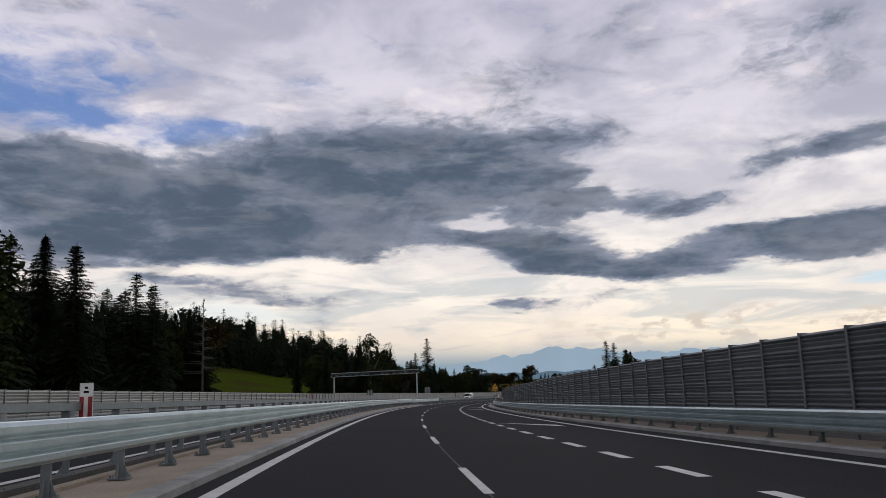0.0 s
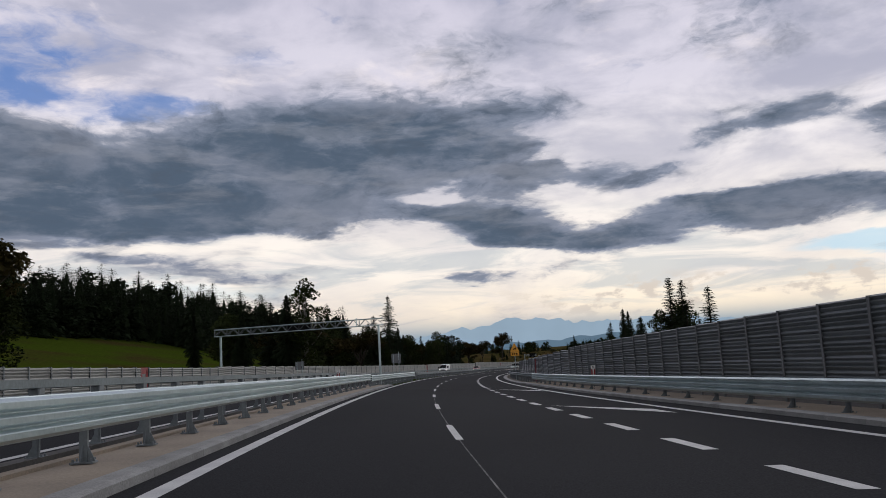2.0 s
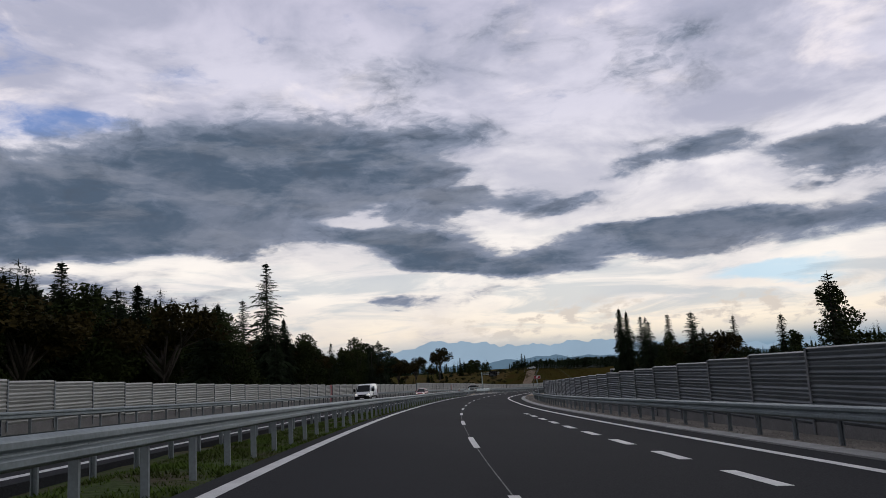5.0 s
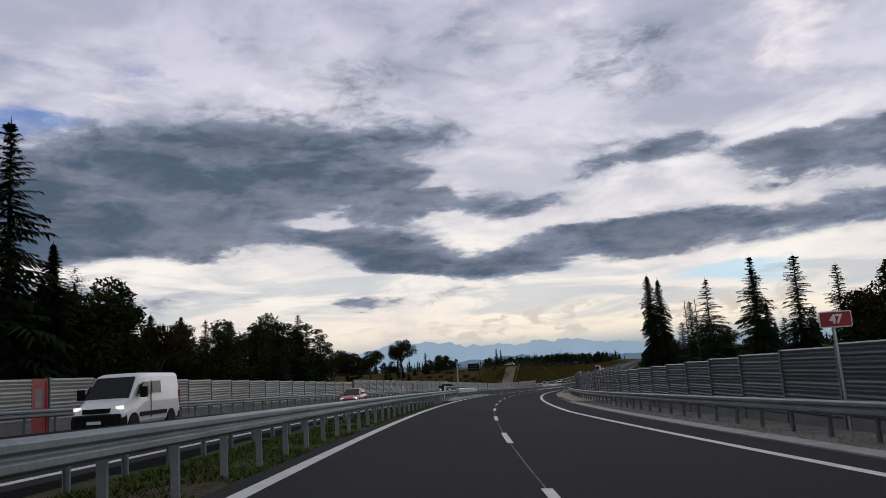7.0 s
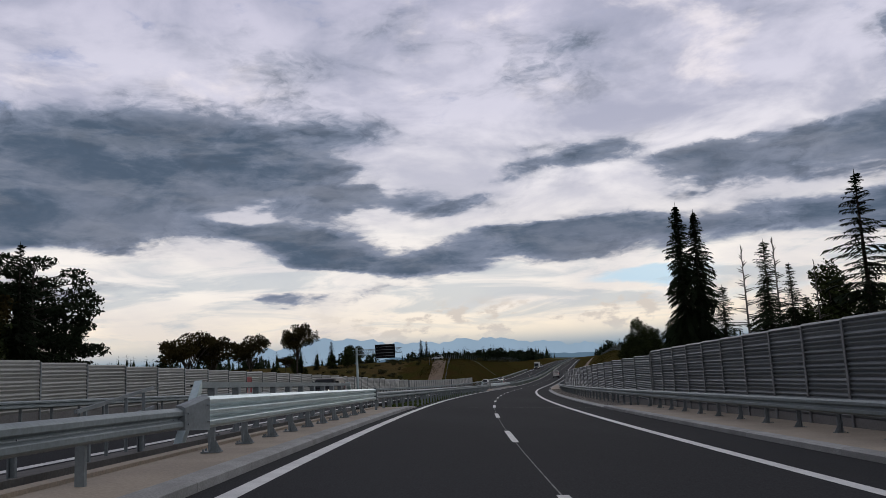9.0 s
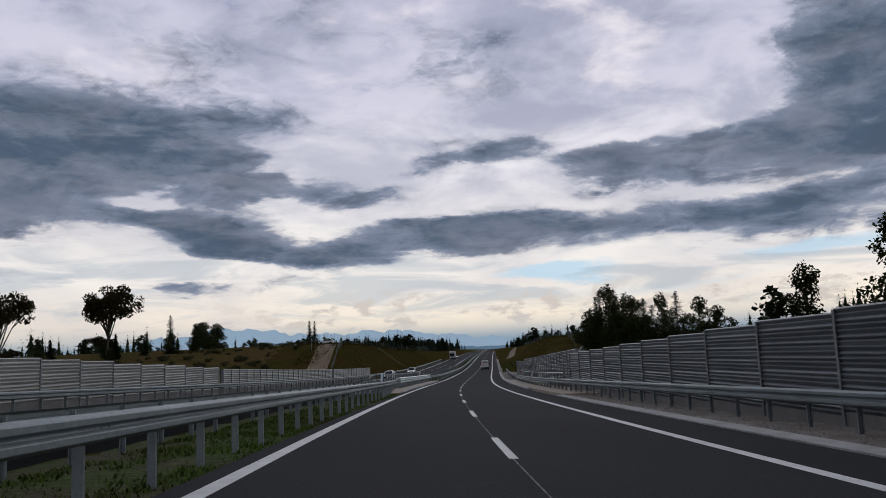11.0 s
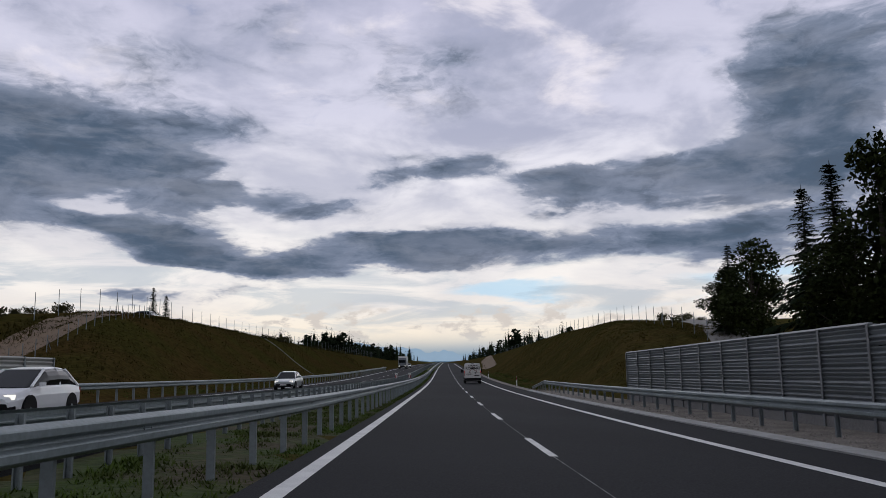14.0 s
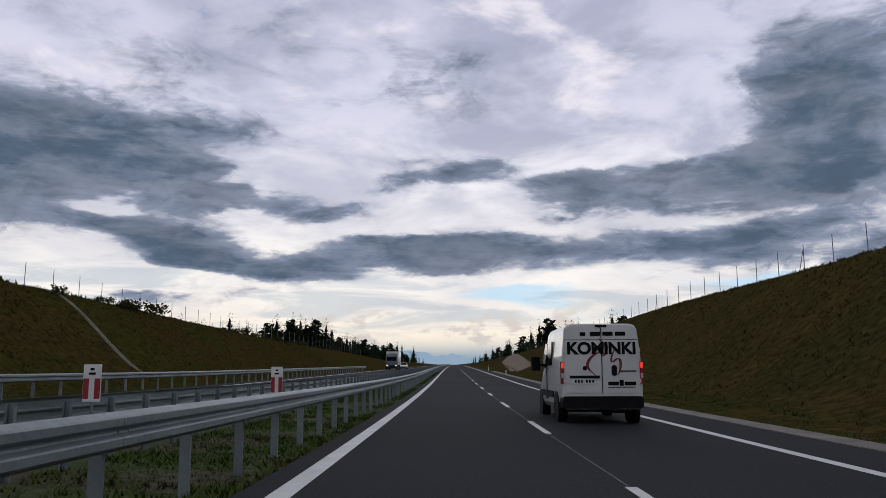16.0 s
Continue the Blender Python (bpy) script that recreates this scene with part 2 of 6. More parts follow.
bank = wmix(wrange(dens, 0.40, 1.25), srgb(142, 150, 170), srgb(80, 95, 114))
bank = wmix(wmath("MULTIPLY", wrange(soft2, 0.44, 0.62), 0.55), bank, srgb(132, 138, 154))
bank = wmix(wmath("MULTIPLY", wrange(fine, 0.52, 0.66), 0.35), bank, srgb(78, 87, 101))
bank = wmix(wmath("MULTIPLY", wrange(thread, 0.52, 0.34), 0.30), bank, srgb(146, 150, 162))
cloudy = wmix(dark, veil, bank)
# small cumulus heads low over the hills
puff = wnoise(wxyz(wmath("MULTIPLY", AZ, 0.5), EL, 5.0), 0.9, 8.0, 0.6)
heads = wmath("MULTIPLY", wrange(puff, 0.50, 0.62), wmath("MULTIPLY", wrange(EL, 1.6, 2.6), wrange(EL, 5.2, 3.6)))
cloudy = wmix(wmath("MULTIPLY", heads, wrange(AZ, 2, 14)), cloudy, srgb(214, 204, 194))
# haze at the foot; unseen sky greyed overhead, paled behind, to balance the light
haze = wmix(wrange(EL, 0.6, 2.9), srgb(122, 150, 172), cloudy)
over = wmix(wrange(EL, 28.0, 46.0), haze, srgb(150, 152, 164))
side = wn.new("ShaderNodeMath")
side.operation = "ABSOLUTE"
wl.new(AZ, side.inputs[0])
over = wmix(wmath("MULTIPLY", wrange(side.outputs[0], 65.0, 120.0), wrange(EL, 46.0, 20.0)), over, srgb(206, 207, 214))
ground_dim = wmix(wrange(EL, -6.0, -1.0), (0.03, 0.03, 0.025), over)
bg = wn.new("ShaderNodeBackground")
wl.new(ground_dim, bg.inputs[0])
bg.inputs[1].default_value = 1.0
out = wn.new("ShaderNodeOutputWorld")
wl.new(bg.outputs[0], out.inputs[0])

sun = new("sun", bpy.data.lights.new("sun", "SUN"))
sun.data.energy, sun.data.angle, sun.data.color = 0.5, radians(60), (1.0, 0.97, 0.94)
sun.matrix_world = look((0, 0, 50), (0 - 50 * math.sin(radians(34)), -50 * math.cos(radians(34)), 50 - 50 * math.tan(radians(16))))

# ---- materials ----
def mat(name, base, rough=0.6, metal=0.0, second=None, scale=1.0, fine=30.0, mix=0.5, bump=0.15, depth=0.01, each=0.0, spec=0.5, stretch=(1, 1, 1), contrast=(0.35, 0.65)):
    """A surface with a coarse and a fine variation, in metres, and a fine relief; each: how much pieces differ."""
    m = bpy.data.materials.new(name)
    m.use_nodes = True
    n, l = m.node_tree.nodes, m.node_tree.links
    b = n["Principled BSDF"]
    b.inputs["Roughness"].default_value, b.inputs["Metallic"].default_value = rough, metal
    b.inputs["Specular IOR Level"].default_value = spec
    second = second or tuple(c * 0.72 for c in base)
    tc = n.new("ShaderNodeTexCoord")
    mp = n.new("ShaderNodeMapping")
    mp.inputs[3].default_value = stretch
    l.new(tc.outputs["Object"], mp.inputs[0])
    a, f = n.new("ShaderNodeTexNoise"), n.new("ShaderNodeTexNoise")
    for t, s, d in ((a, scale, 5), (f, fine, 3)):
        t.inputs["Scale"].default_value, t.inputs["Detail"].default_value = s, d
        l.new(mp.outputs[0], t.inputs["Vector"])
    r = n.new("ShaderNodeMapRange")
    r.inputs[1].default_value, r.inputs[2].default_value = contrast
    l.new(a.outputs["Fac"], r.inputs[0])
    c1 = n.new("ShaderNodeMix")
    c1.data_type = "RGBA"
    c1.inputs[6].default_value, c1.inputs[7].default_value = (*base, 1), (*second, 1)
    l.new(r.outputs[0], c1.inputs[0])
    c2 = n.new("ShaderNodeMix")
    c2.data_type, c2.blend_type = "RGBA", "OVERLAY"
    c2.inputs[0].default_value = mix
    l.new(c1.outputs[2], c2.inputs[6])
    l.new(f.outputs["Fac"], c2.inputs[7])
    colour = c2.outputs[2]
    if each:
        oi, hs, mr = n.new("ShaderNodeObjectInfo"), n.new("ShaderNodeHueSaturation"), n.new("ShaderNodeMapRange")
        mr.inputs[3].default_value, mr.inputs[4].default_value = 1 - each, 1 + each
        l.new(oi.outputs["Random"], mr.inputs[0])
        l.new(mr.outputs[0], hs.inputs["Value"])
        l.new(colour, hs.inputs["Color"])
        colour = hs.outputs[0]
    l.new(colour, b.inputs["Base Color"])
    if bump:
        bp = n.new("ShaderNodeBump")
        bp.inputs["Strength"].default_value, bp.inputs["Distance"].default_value = bump, depth
        l.new(f.outputs["Fac"], bp.inputs["Height"])
        l.new(bp.outputs[0], b.inputs["Normal"])
    return m


def leafy(name, base, second, each=0.25):
    """Leaves: a little light passes through, and colour varies from clump to clump and tree to tree."""
    m = mat(name, base, 0.85, 0, second, 0.5, 6.0, 0.3, 0, 0, each, 0.05)
    return m


ASPHALT = mat("asphalt", (0.0335, 0.0345, 0.0372), 0.9, 0, (0.0275, 0.0284, 0.0305), 0.16, 60, 0.75, 0.25, 0.004, 0, 0.03, (1, 0.35, 1), (0.36, 0.64))
PAINT = mat("road_paint", (0.62, 0.62, 0.60), 0.6, 0, (0.5, 0.5, 0.49), 2.0, 60, 0.35, 0.3, 0.003)
SEAL = mat("joint_seal", (0.20, 0.20, 0.195), 0.8, 0, (0.02, 0.02, 0.02), 3, 40)
CONCRETE = mat("concrete", (0.33, 0.272, 0.205), 0.85, 0, (0.26, 0.216, 0.168), 0.7, 25, 0.4, 0.3, 0.004)
# concrete with the shade between the two decks put into its colour
SHADED_CONCRETE = mat("shaded_concrete", (0.10, 0.095, 0.088), 0.9, 0, (0.06, 0.057, 0.052), 0.9, 18, 0.5, 0.3, 0.004)
KERB = mat("kerb_stone", (0.30, 0.30, 0.29), 0.8, 0, (0.22, 0.22, 0.21), 1.5, 40, 0.5, 0.3, 0.004, 0.12)
GALV = mat("galvanised_steel", (0.50, 0.59, 0.605), 0.38, 0.9, (0.42, 0.50, 0.515), 1.2, 14, 0.2, 0.05, 0.002, 0.03)
GALV_MATT = mat("matt_zinc", (0.195, 0.23, 0.238), 0.55, 0.35, (0.155, 0.185, 0.192), 0.9, 16, 0.35, 0.06, 0.002, 0.02, 0.3)
GALV_DULL = mat("dull_zinc", (0.20, 0.228, 0.24), 0.55, 0.4, (0.145, 0.165, 0.175), 2.0, 20, 0.3, 0.08, 0.002, 0.1)
PANEL = mat("barrier_aluminium", (0.155, 0.172, 0.182), 0.5, 0.25, (0.122, 0.137, 0.146), 0.5, 12, 0.2, 0.05, 0.002, 0.1)
PANEL_LIGHT = mat("barrier_aluminium_pale", (0.35, 0.355, 0.335), 0.6, 0.15, (0.29, 0.295, 0.275), 0.5, 12, 0.2, 0.05, 0.002, 0.08)
POST = mat("barrier_post_steel", (0.20, 0.21, 0.22), 0.55, 0.4, None, 1, 20, 0.2, 0.05, 0.002, 0.1)
PLINTH = mat("barrier_plinth", (0.20, 0.195, 0.19), 0.85, 0, None, 0.8, 20, 0.4, 0.2, 0.003)
GRAVEL = mat("gravel_verge", (0.22, 0.195, 0.165), 0.95, 0, (0.13, 0.115, 0.095), 0.8, 16, 1.0, 1.0, 0.04)
STONE = mat("loose_stone", (0.26, 0.24, 0.21), 0.9, 0, (0.16, 0.145, 0.125), 0.7, 9, 0.6, 0.3, 0.01)
WHITE = mat("white_plastic", (0.75, 0.75, 0.73), 0.4, 0, None, 3, 30, 0.15, 0)
RED = mat("red_film", (0.30, 0.012, 0.02), 0.45, 0, None, 3, 30, 0.15, 0)
BLACK = mat("black_print", (0.006, 0.006, 0.007), 0.7, 0, None, 3, 30, 0.15, 0, 0, 0, 0.1)
YELLOW = mat("yellow_film", (0.72, 0.33, 0.02), 0.45, 0, (0.62, 0.27, 0.015), 3, 30, 0.15, 0)
SIGN_BACK = mat("sign_back", (0.20, 0.21, 0.22), 0.5, 0.5, None, 1, 12, 0.2, 0.03)
RUBBER = mat("rubber", (0.007, 0.007, 0.007), 0.9, 0, None, 8, 60, 0.3, 0.1, 0.01, 0, 0.1)
GLASS = mat("car_glass", (0.010, 0.012, 0.014), 0.10, 0, None, 1, 8, 0.05, 0, 0, 0, 0.2)
BARK = mat("bark", (0.045, 0.035, 0.027), 0.95, 0, (0.03, 0.024, 0.018), 3, 12, 0.5, 0.6, 0.02, 0.15)
DEADWOOD = mat("dead_wood", (0.09, 0.08, 0.07), 0.95, 0, None, 3, 12, 0.5, 0.4, 0.02)
SPRUCE = leafy("spruce_needles", (0.017, 0.025, 0.012), (0.009, 0.015, 0.007))
BROAD = leafy("broad_leaves", (0.030, 0.038, 0.011), (0.014, 0.021, 0.007))
AUTUMN = leafy("autumn_leaves", (0.040, 0.030, 0.009), (0.020, 0.018, 0.006))
SHRUB = leafy("shrub_leaves", (0.055, 0.052, 0.022), (0.030, 0.032, 0.014))
GRASSY = leafy("grass_blades", (0.058, 0.092, 0.016), (0.048, 0.058, 0.017))
BANKGRASS = leafy("bank_grass", (0.056, 0.041, 0.009), (0.044, 0.044, 0.008))


# ---- mesh helpers ----
def mesh_of(name, verts, faces, material, smooth=False):
    me = bpy.data.meshes.new(name)
    me.from_pydata([tuple(v) for v in verts], [], faces)
    me.update()
    me.materials.append(material)
    if smooth:
        me.polygons.foreach_set("use_smooth", [True] * len(me.polygons))
    return me


def join(*pieces):
    """Several (verts, faces) as one."""
    vs, fs = [], []
    for v, f in pieces:
        o = len(vs)
        vs += list(v)
        fs += [tuple(i + o for i in q) for q in f]
    return vs, fs


def box(x0, x1, y0, y1, z0, z1, c=0.0):
    """A box with chamfered upright edges where c is given."""
    if c <= 0:
        v = [(x, y, z) for z in (z0, z1) for x, y in ((x0, y0), (x1, y0), (x1, y1), (x0, y1))]
        return v, [(3, 2, 1, 0), (4, 5, 6, 7), (0, 1, 5, 4), (1, 2, 6, 5), (2, 3, 7, 6), (3, 0, 4, 7)]
    ring = [(x0 + c, y0), (x1 - c, y0), (x1, y0 + c), (x1, y1 - c), (x1 - c, y1), (x0 + c, y1), (x0, y1 - c), (x0, y0 + c)]
    v = [(x, y, z) for z in (z0, z1) for x, y in ring]
    return v, [tuple(range(7, -1, -1)), tuple(range(8, 16))] + [(i, (i + 1) % 8, (i + 1) % 8 + 8, i + 8) for i in range(8)]


def rod(a, b, r0, r1=None, n=8):
    """A tapered round bar from a to b."""
    a, b = Vector(a), Vector(b)
    r1 = r0 if r1 is None else r1
    q = (b - a).to_track_quat("Z", "Y")
    v = []
    for p, r in ((a, r0), (b, r1)):
        v += [tuple(p + q @ Vector((r * math.cos(6.28319 * i / n), r * math.sin(6.28319 * i / n), 0))) for i in range(n)]
    return v, [tuple(range(n - 1, -1, -1)), tuple(range(n, 2 * n))] + [(i, (i + 1) % n, (i + 1) % n + n, i + n) for i in range(n)]


def moved(piece, m):
    v, f = piece
    return [tuple(m @ Vector(q)) for q in v], f


def thing(name, label, category, m=None, group="", kind=""):
    e = new(name)
    e.empty_display_size = 0.3
    if m is not None:
        e.matrix_world = m
    return tagged(e, label, category, group, kind)


def part(name, piece, material, parent=None, label="", smooth=False, m=None):
    """One mesh object under a thing or a part, from (verts, faces) or a mesh."""
    me = piece if isinstance(piece, bpy.types.Mesh) else mesh_of(name, piece[0], piece[1], material, smooth)
    ob = new(name, me)
    ob.parent = parent
    if m is not None:
        ob.matrix_local = m
    return tagged(ob, label)


def strip(profile, s0, s1, step=4.0, closed=False):
    """A profile of (d, z) swept along the road; d and z may be functions of s."""
    n = max(2, int(math.ceil((s1 - s0) / step)) + 1)
    ss = np.linspace(s0, s1, n)
    k = len(profile)
    v = []
    for s in ss:
        for d, z in profile:
            v.append(at(s, d(s) if callable(d) else d, z(s) if callable(z) else z))
    f = []
    for i in range(n - 1):
        for j in range(k if closed else k - 1):
            j2 = (j + 1) % k
            f.append((i * k + j, i * k + j2, (i + 1) * k + j2, (i + 1) * k + j))
    if closed:
        f += [tuple(range(k - 1, -1, -1)), tuple(range((n - 1) * k, n * k))]
    return v, f


# ---- ground: one sheet from the verges to the horizon ----
def smooth01(x):
    x = np.clip(x, 0, 1)
    return x * x * (3 - 2 * x)


def wavy(x, y, size, seed):
    """Cheap rolling relief."""
    a = np.sin(x / size + seed) * np.cos(y / size * 1.3 - seed * 1.7) + 0.5 * np.sin(x / size * 2.3 + y / size * 1.7 + seed * 3)
    return a * 0.6


CUT_L_S = [-200, 462, 480, 490, 503, 512, 530, 570, 610, 650, 700, 760, 900, 1200]
CUT_L_H = [0, 0, 1.0, 2.8, 6.0, 7.1, 7.6, 6.6, 5.2, 4.4, 3.8, 2.4, 2.0, 1.5]
CUT_R_S = [-200, 478, 500, 516, 545, 590, 620, 680, 760, 900, 1200]
CUT_R_H = [0, 0, 2.5, 5.5, 7.8, 7.6, 6.5, 4.5, 3.2, 2.0, 1.5]


def ground_z(x, y):
    s, d = road_coords(x, y)
    base = np.interp(s, RS, RZ) - np.interp(s, RS, RB) * np.clip(d, -15, 12.5) - np.interp(s, [260, 330, 450], [0.3, 0.13, 0.0]) * np.clip((-np.clip(d, -15, 12) - 2.5) / 2, 0, 1)
    bed = base - 0.22
    bridge = smooth01((s + 40) / 10) * smooth01((116 - s) / 4) + smooth01((s - 274) / 2) * smooth01((302 - s) / 3) + smooth01((s - 390) / 2) * smooth01((437 - s) / 3)
    bed = np.where((d > -4) & (d < -0.4), base - 0.16 + 0.05 * wavy(x, y, 0.9, 2) - 2.4 * bridge, bed)
    q = rate(s)
    left, right = np.maximum(-d - 17.0, 0) / (2.3 * q - 1.3), np.maximum(d - 13.2, 0) / (2.0 * q - 1.0)
    hill = smooth01((s + 60) / 60) * smooth01((415 - s) / 95)
    h = hill * (14.5 * smooth01(left / 100) + 18 * smooth01((left - 62) / 120)) + (1 - hill) * 1.6 * smooth01(left / 40) * smooth01((470 - s) / 40 + 0.3)
    rise = 6.2 * smooth01((s - 425) / 75) * smooth01((left - 6) / 30) * smooth01((700 - s) / 150)
    h = h + np.maximum(rise, np.interp(s, CUT_L_S, CUT_L_H) * smooth01(left / (1.0 + 1.65 * np.maximum(np.interp(s, CUT_L_S, CUT_L_H), 0.5))))
    h = h + np.interp(s, CUT_R_S, CUT_R_H) * smooth01(right / (0.8 + 1.5 * np.maximum(np.interp(s, CUT_R_S, CUT_R_H), 0.5)))
    h = h - 1.5 * smooth01(right / 25) * smooth01((470 - s) / 40)
    h = h * q
    off = np.maximum(left, right)
    h = h + smooth01(off / 25) * np.where(s > 430, 0.03, 0.10) * wavy(x, y, 7.0, 1) + smooth01((off - 60) / 300) * 4 * wavy(x, y, 130, 5)
    far = np.hypot(x - 70, y - 350)
    z = np.where(off > 0, base + h - 0.1, bed)
    z = z - smooth01((far - 900) / 2500) * 22
    return z


def axis(lo, hi, step, reach):
    a = list(np.arange(lo, hi + 0.1, step))
    g, q = step, hi
    up = []
    while q < reach:
        g *= 1.28
        q += g
        up.append(q)
    g, q = step, lo
    dn = []
    while q > -reach:
        g *= 1.28
        q -= g
        dn.append(q)
    return np.array(dn[::-1] + a + up)


gx, gy = axis(-90, 380, 2.0, 4600), axis(-50, 890, 2.0, 4700)
GX, GY = np.meshgrid(gx, gy)
GZ = ground_z(GX.ravel(), GY.ravel())
nx = len(gx)
gi = (np.arange(len(gy) - 1)[:, None] * nx + np.arange(nx - 1)[None]).ravel()
faces = np.stack([gi, gi + 1, gi + nx + 1, gi + nx], 1).tolist()
FIELD = mat("field_grass", (0.052, 0.047, 0.015), 0.95, 0, (0.078, 0.057, 0.024), 0.06, 2.0, 1.0, 1.0, 0.2, 0, 0.0, (1, 1, 1), (0.42, 0.58))
MEADOW = mat("meadow_grass", (0.046, 0.068, 0.008), 0.95, 0, (0.052, 0.044, 0.014), 0.05, 1.6, 0.7, 0.7, 0.08, 0, 0.0, (1, 1, 1), (0.46, 0.66))
BANK = mat("bank_earth_grass", (0.060, 0.045, 0.016), 0.95, 0, (0.044, 0.039, 0.013), 0.14, 2.2, 1.0, 0.7, 0.10, 0, 0.0, (1, 1, 1), (0.40, 0.60))
TURF = mat("median_turf", (0.040, 0.060, 0.013), 0.95, 0, (0.060, 0.050, 0.028), 0.5, 5.0, 0.8, 0.9, 0.08, 0, 0.1, (1, 1, 1), (0.45, 0.62))
gme = mesh_of("ground", np.stack([GX.ravel(), GY.ravel(), GZ], 1), faces, FIELD, True)
LEFTBANK = mat("left_bank_grass", (0.040, 0.037, 0.010), 0.95, 0, (0.050, 0.034, 0.012), 0.12, 2.2, 1.0, 0.7, 0.10, 0, 0.0, (1, 1, 1), (0.40, 0.62))
for q in (MEADOW, BANK, TURF, LEFTBANK):
    gme.materials.append(q)
fx, fy = GX.ravel()[gi] + 1.0, GY.ravel()[gi] + 1.0
fs, fd = road_coords(fx, fy)
slot = np.zeros(len(gi), int)
slot[(fd < -17) & (fs > -60) & (fs < 300)] = 1
slot[(fd > 7) & (fs > 436) & (fd < 40)] = 2
slot[(fd > -5) & (fd < 0)] = 3
slot[(fd < -11) & (fd > -44) & (fs > 436)] = 4
gme.polygons.foreach_set("material_index", slot.tolist())
ground = new("ground", gme)
tagged(ground, "rough autumn grass and meadow rising in banks beside the road", "ground", kind="structure")


def on_ground(s, d):
    v = at(s, d)
    return Vector((v.x, v.y, float(ground_z(v.x, v.y)[0])))


# ---- carriageways ----
def right_edge(s):
    """The near carriageway's right edge line: a merging lane runs out."""
    return float(np.interp(s, [-100, 70, 125, 170, 215, 240], [10.5, 10.45, 9.5, 9.0, 8.2, 7.2]))


def verge_line(s):
    return float(np.interp(s, [-100, 75, 125, 170, 235, 260, 2400], [11.5, 11.5, 10.4, 10.0, 9.05, 8.9, 8.9]))


BRIDGES = [(-45, 116), (274.5, 303), (391, 437)]
END = 1900
road = new("road", mesh_of("road", *strip([(-0.45, 0.0), (3.6, 0.0), (7.2, 0.0), (verge_line, 0.0), (verge_line, -0.3)], -90, END, 3), ASPHALT))
tagged(road, "dark fresh asphalt carriageway of a new expressway", "road", kind="structure")
road2 = new("road", mesh_of("road", *strip([(-13.7, -0.3), (-13.7, 0.0), (-9, 0.0), (-4.6, 0.0), (-4.6, -0.3)], -90, END, 3), ASPHALT))
tagged(road2, "dark asphalt carriageway for oncoming traffic", "road", kind="structure")


def painted(name, d, width, s0, s1, label, step=3.0):
    f = d if callable(d) else (lambda s: d)
    ob = new(name, mesh_of(name, *strip([(lambda s: f(s) - width / 2, 0.005), (lambda s: f(s) + width / 2, 0.005)], s0, s1, step), PAINT))
    return tagged(ob, label, "road marking", kind="structure")


painted("edge_line", 0.0, 0.24, -90, END, "solid white edge line painted on the asphalt")
painted("edge_line", right_edge, 0.24, -90, END, "solid white edge line painted on the asphalt")
painted("edge_line", -5.2, 0.24, -90, END, "solid white edge line painted on the asphalt")
painted("edge_line", -12.3, 0.24, -90, END, "solid white edge line painted on the asphalt")
seam = new("joint_seal", mesh_of("joint_seal", *strip([(3.60, 0.003), (3.622, 0.003)], -90, 700, 4), SEAL))
tagged(seam, "thin sealed seam between the lanes", "road joint", kind="structure")
# lane dashes of 4 m, 12 m apart
for k in range(-8, 118):
    u = 10.41 + 12.0 * k
    u = u if u < 472 else 472 + (u - 472) * 0.965
    painted("lane_dash", 3.62, 0.14, chain(u), chain(u + 4.0), "white dash of the lane line")
    painted("lane_dash", -8.8, 0.14, chain(u), chain(u + 4.0), "white dash of the lane line")
for k in range(-24, 54):
    u = 3.97 + 3.978 * k
    if right_edge(chain(u)) > 7.6:
        painted("merge_dash", 7.06, 0.24, chain(u), chain(u + 2.0), "broad white dash beside the merging lane")

for s in (33.0, 77.2, 97.0):
    w = [(s + 4.0, 7.35), (s + 0.9, 9.7), (s - 0.9, 9.7)]
    tagged(new("merge_arrow", mesh_of("merge_arrow", [at(a, d, 0.006) for a, d in w], [(0, 1, 2)], PAINT)), "white wedge marking that steers traffic off the merging lane", "road marking", kind="structure")
for s in (105.8, 437.5, 303.5):
    tagged(new("joint_seal", mesh_of("joint_seal", *strip([(-0.4, 0.004), (4.0, 0.004), (8.8, 0.004)], s, s + 0.07, 1), SEAL)), "thin pale joint across the carriageway at the bridge end", "road joint", kind="structure")

# ---- bridge decks, kerbs and verges ----
def kerb_row(name, d0, d1, h, s0, s1, side):
    n = int((s1 - s0) / 2.0)
    for i in range(n):
        a = s0 + (s1 - s0) * i / n
        b = s0 + (s1 - s0) * (i + 1) / n - 0.012
        e = (d1 - d0) * 0.25
        prof = [(d0, -0.2), (d0, h), (d1 - e if side > 0 else d1 - e, h), (d1, h - 0.03), (d1, -0.2)] if side > 0 else [(d0, -0.2), (d0, h - 0.03), (d0 + e, h), (d1, h), (d1, -0.2)]
        yield part("kerb_stone", strip(prof, a, b, 2.0, True), KERB)


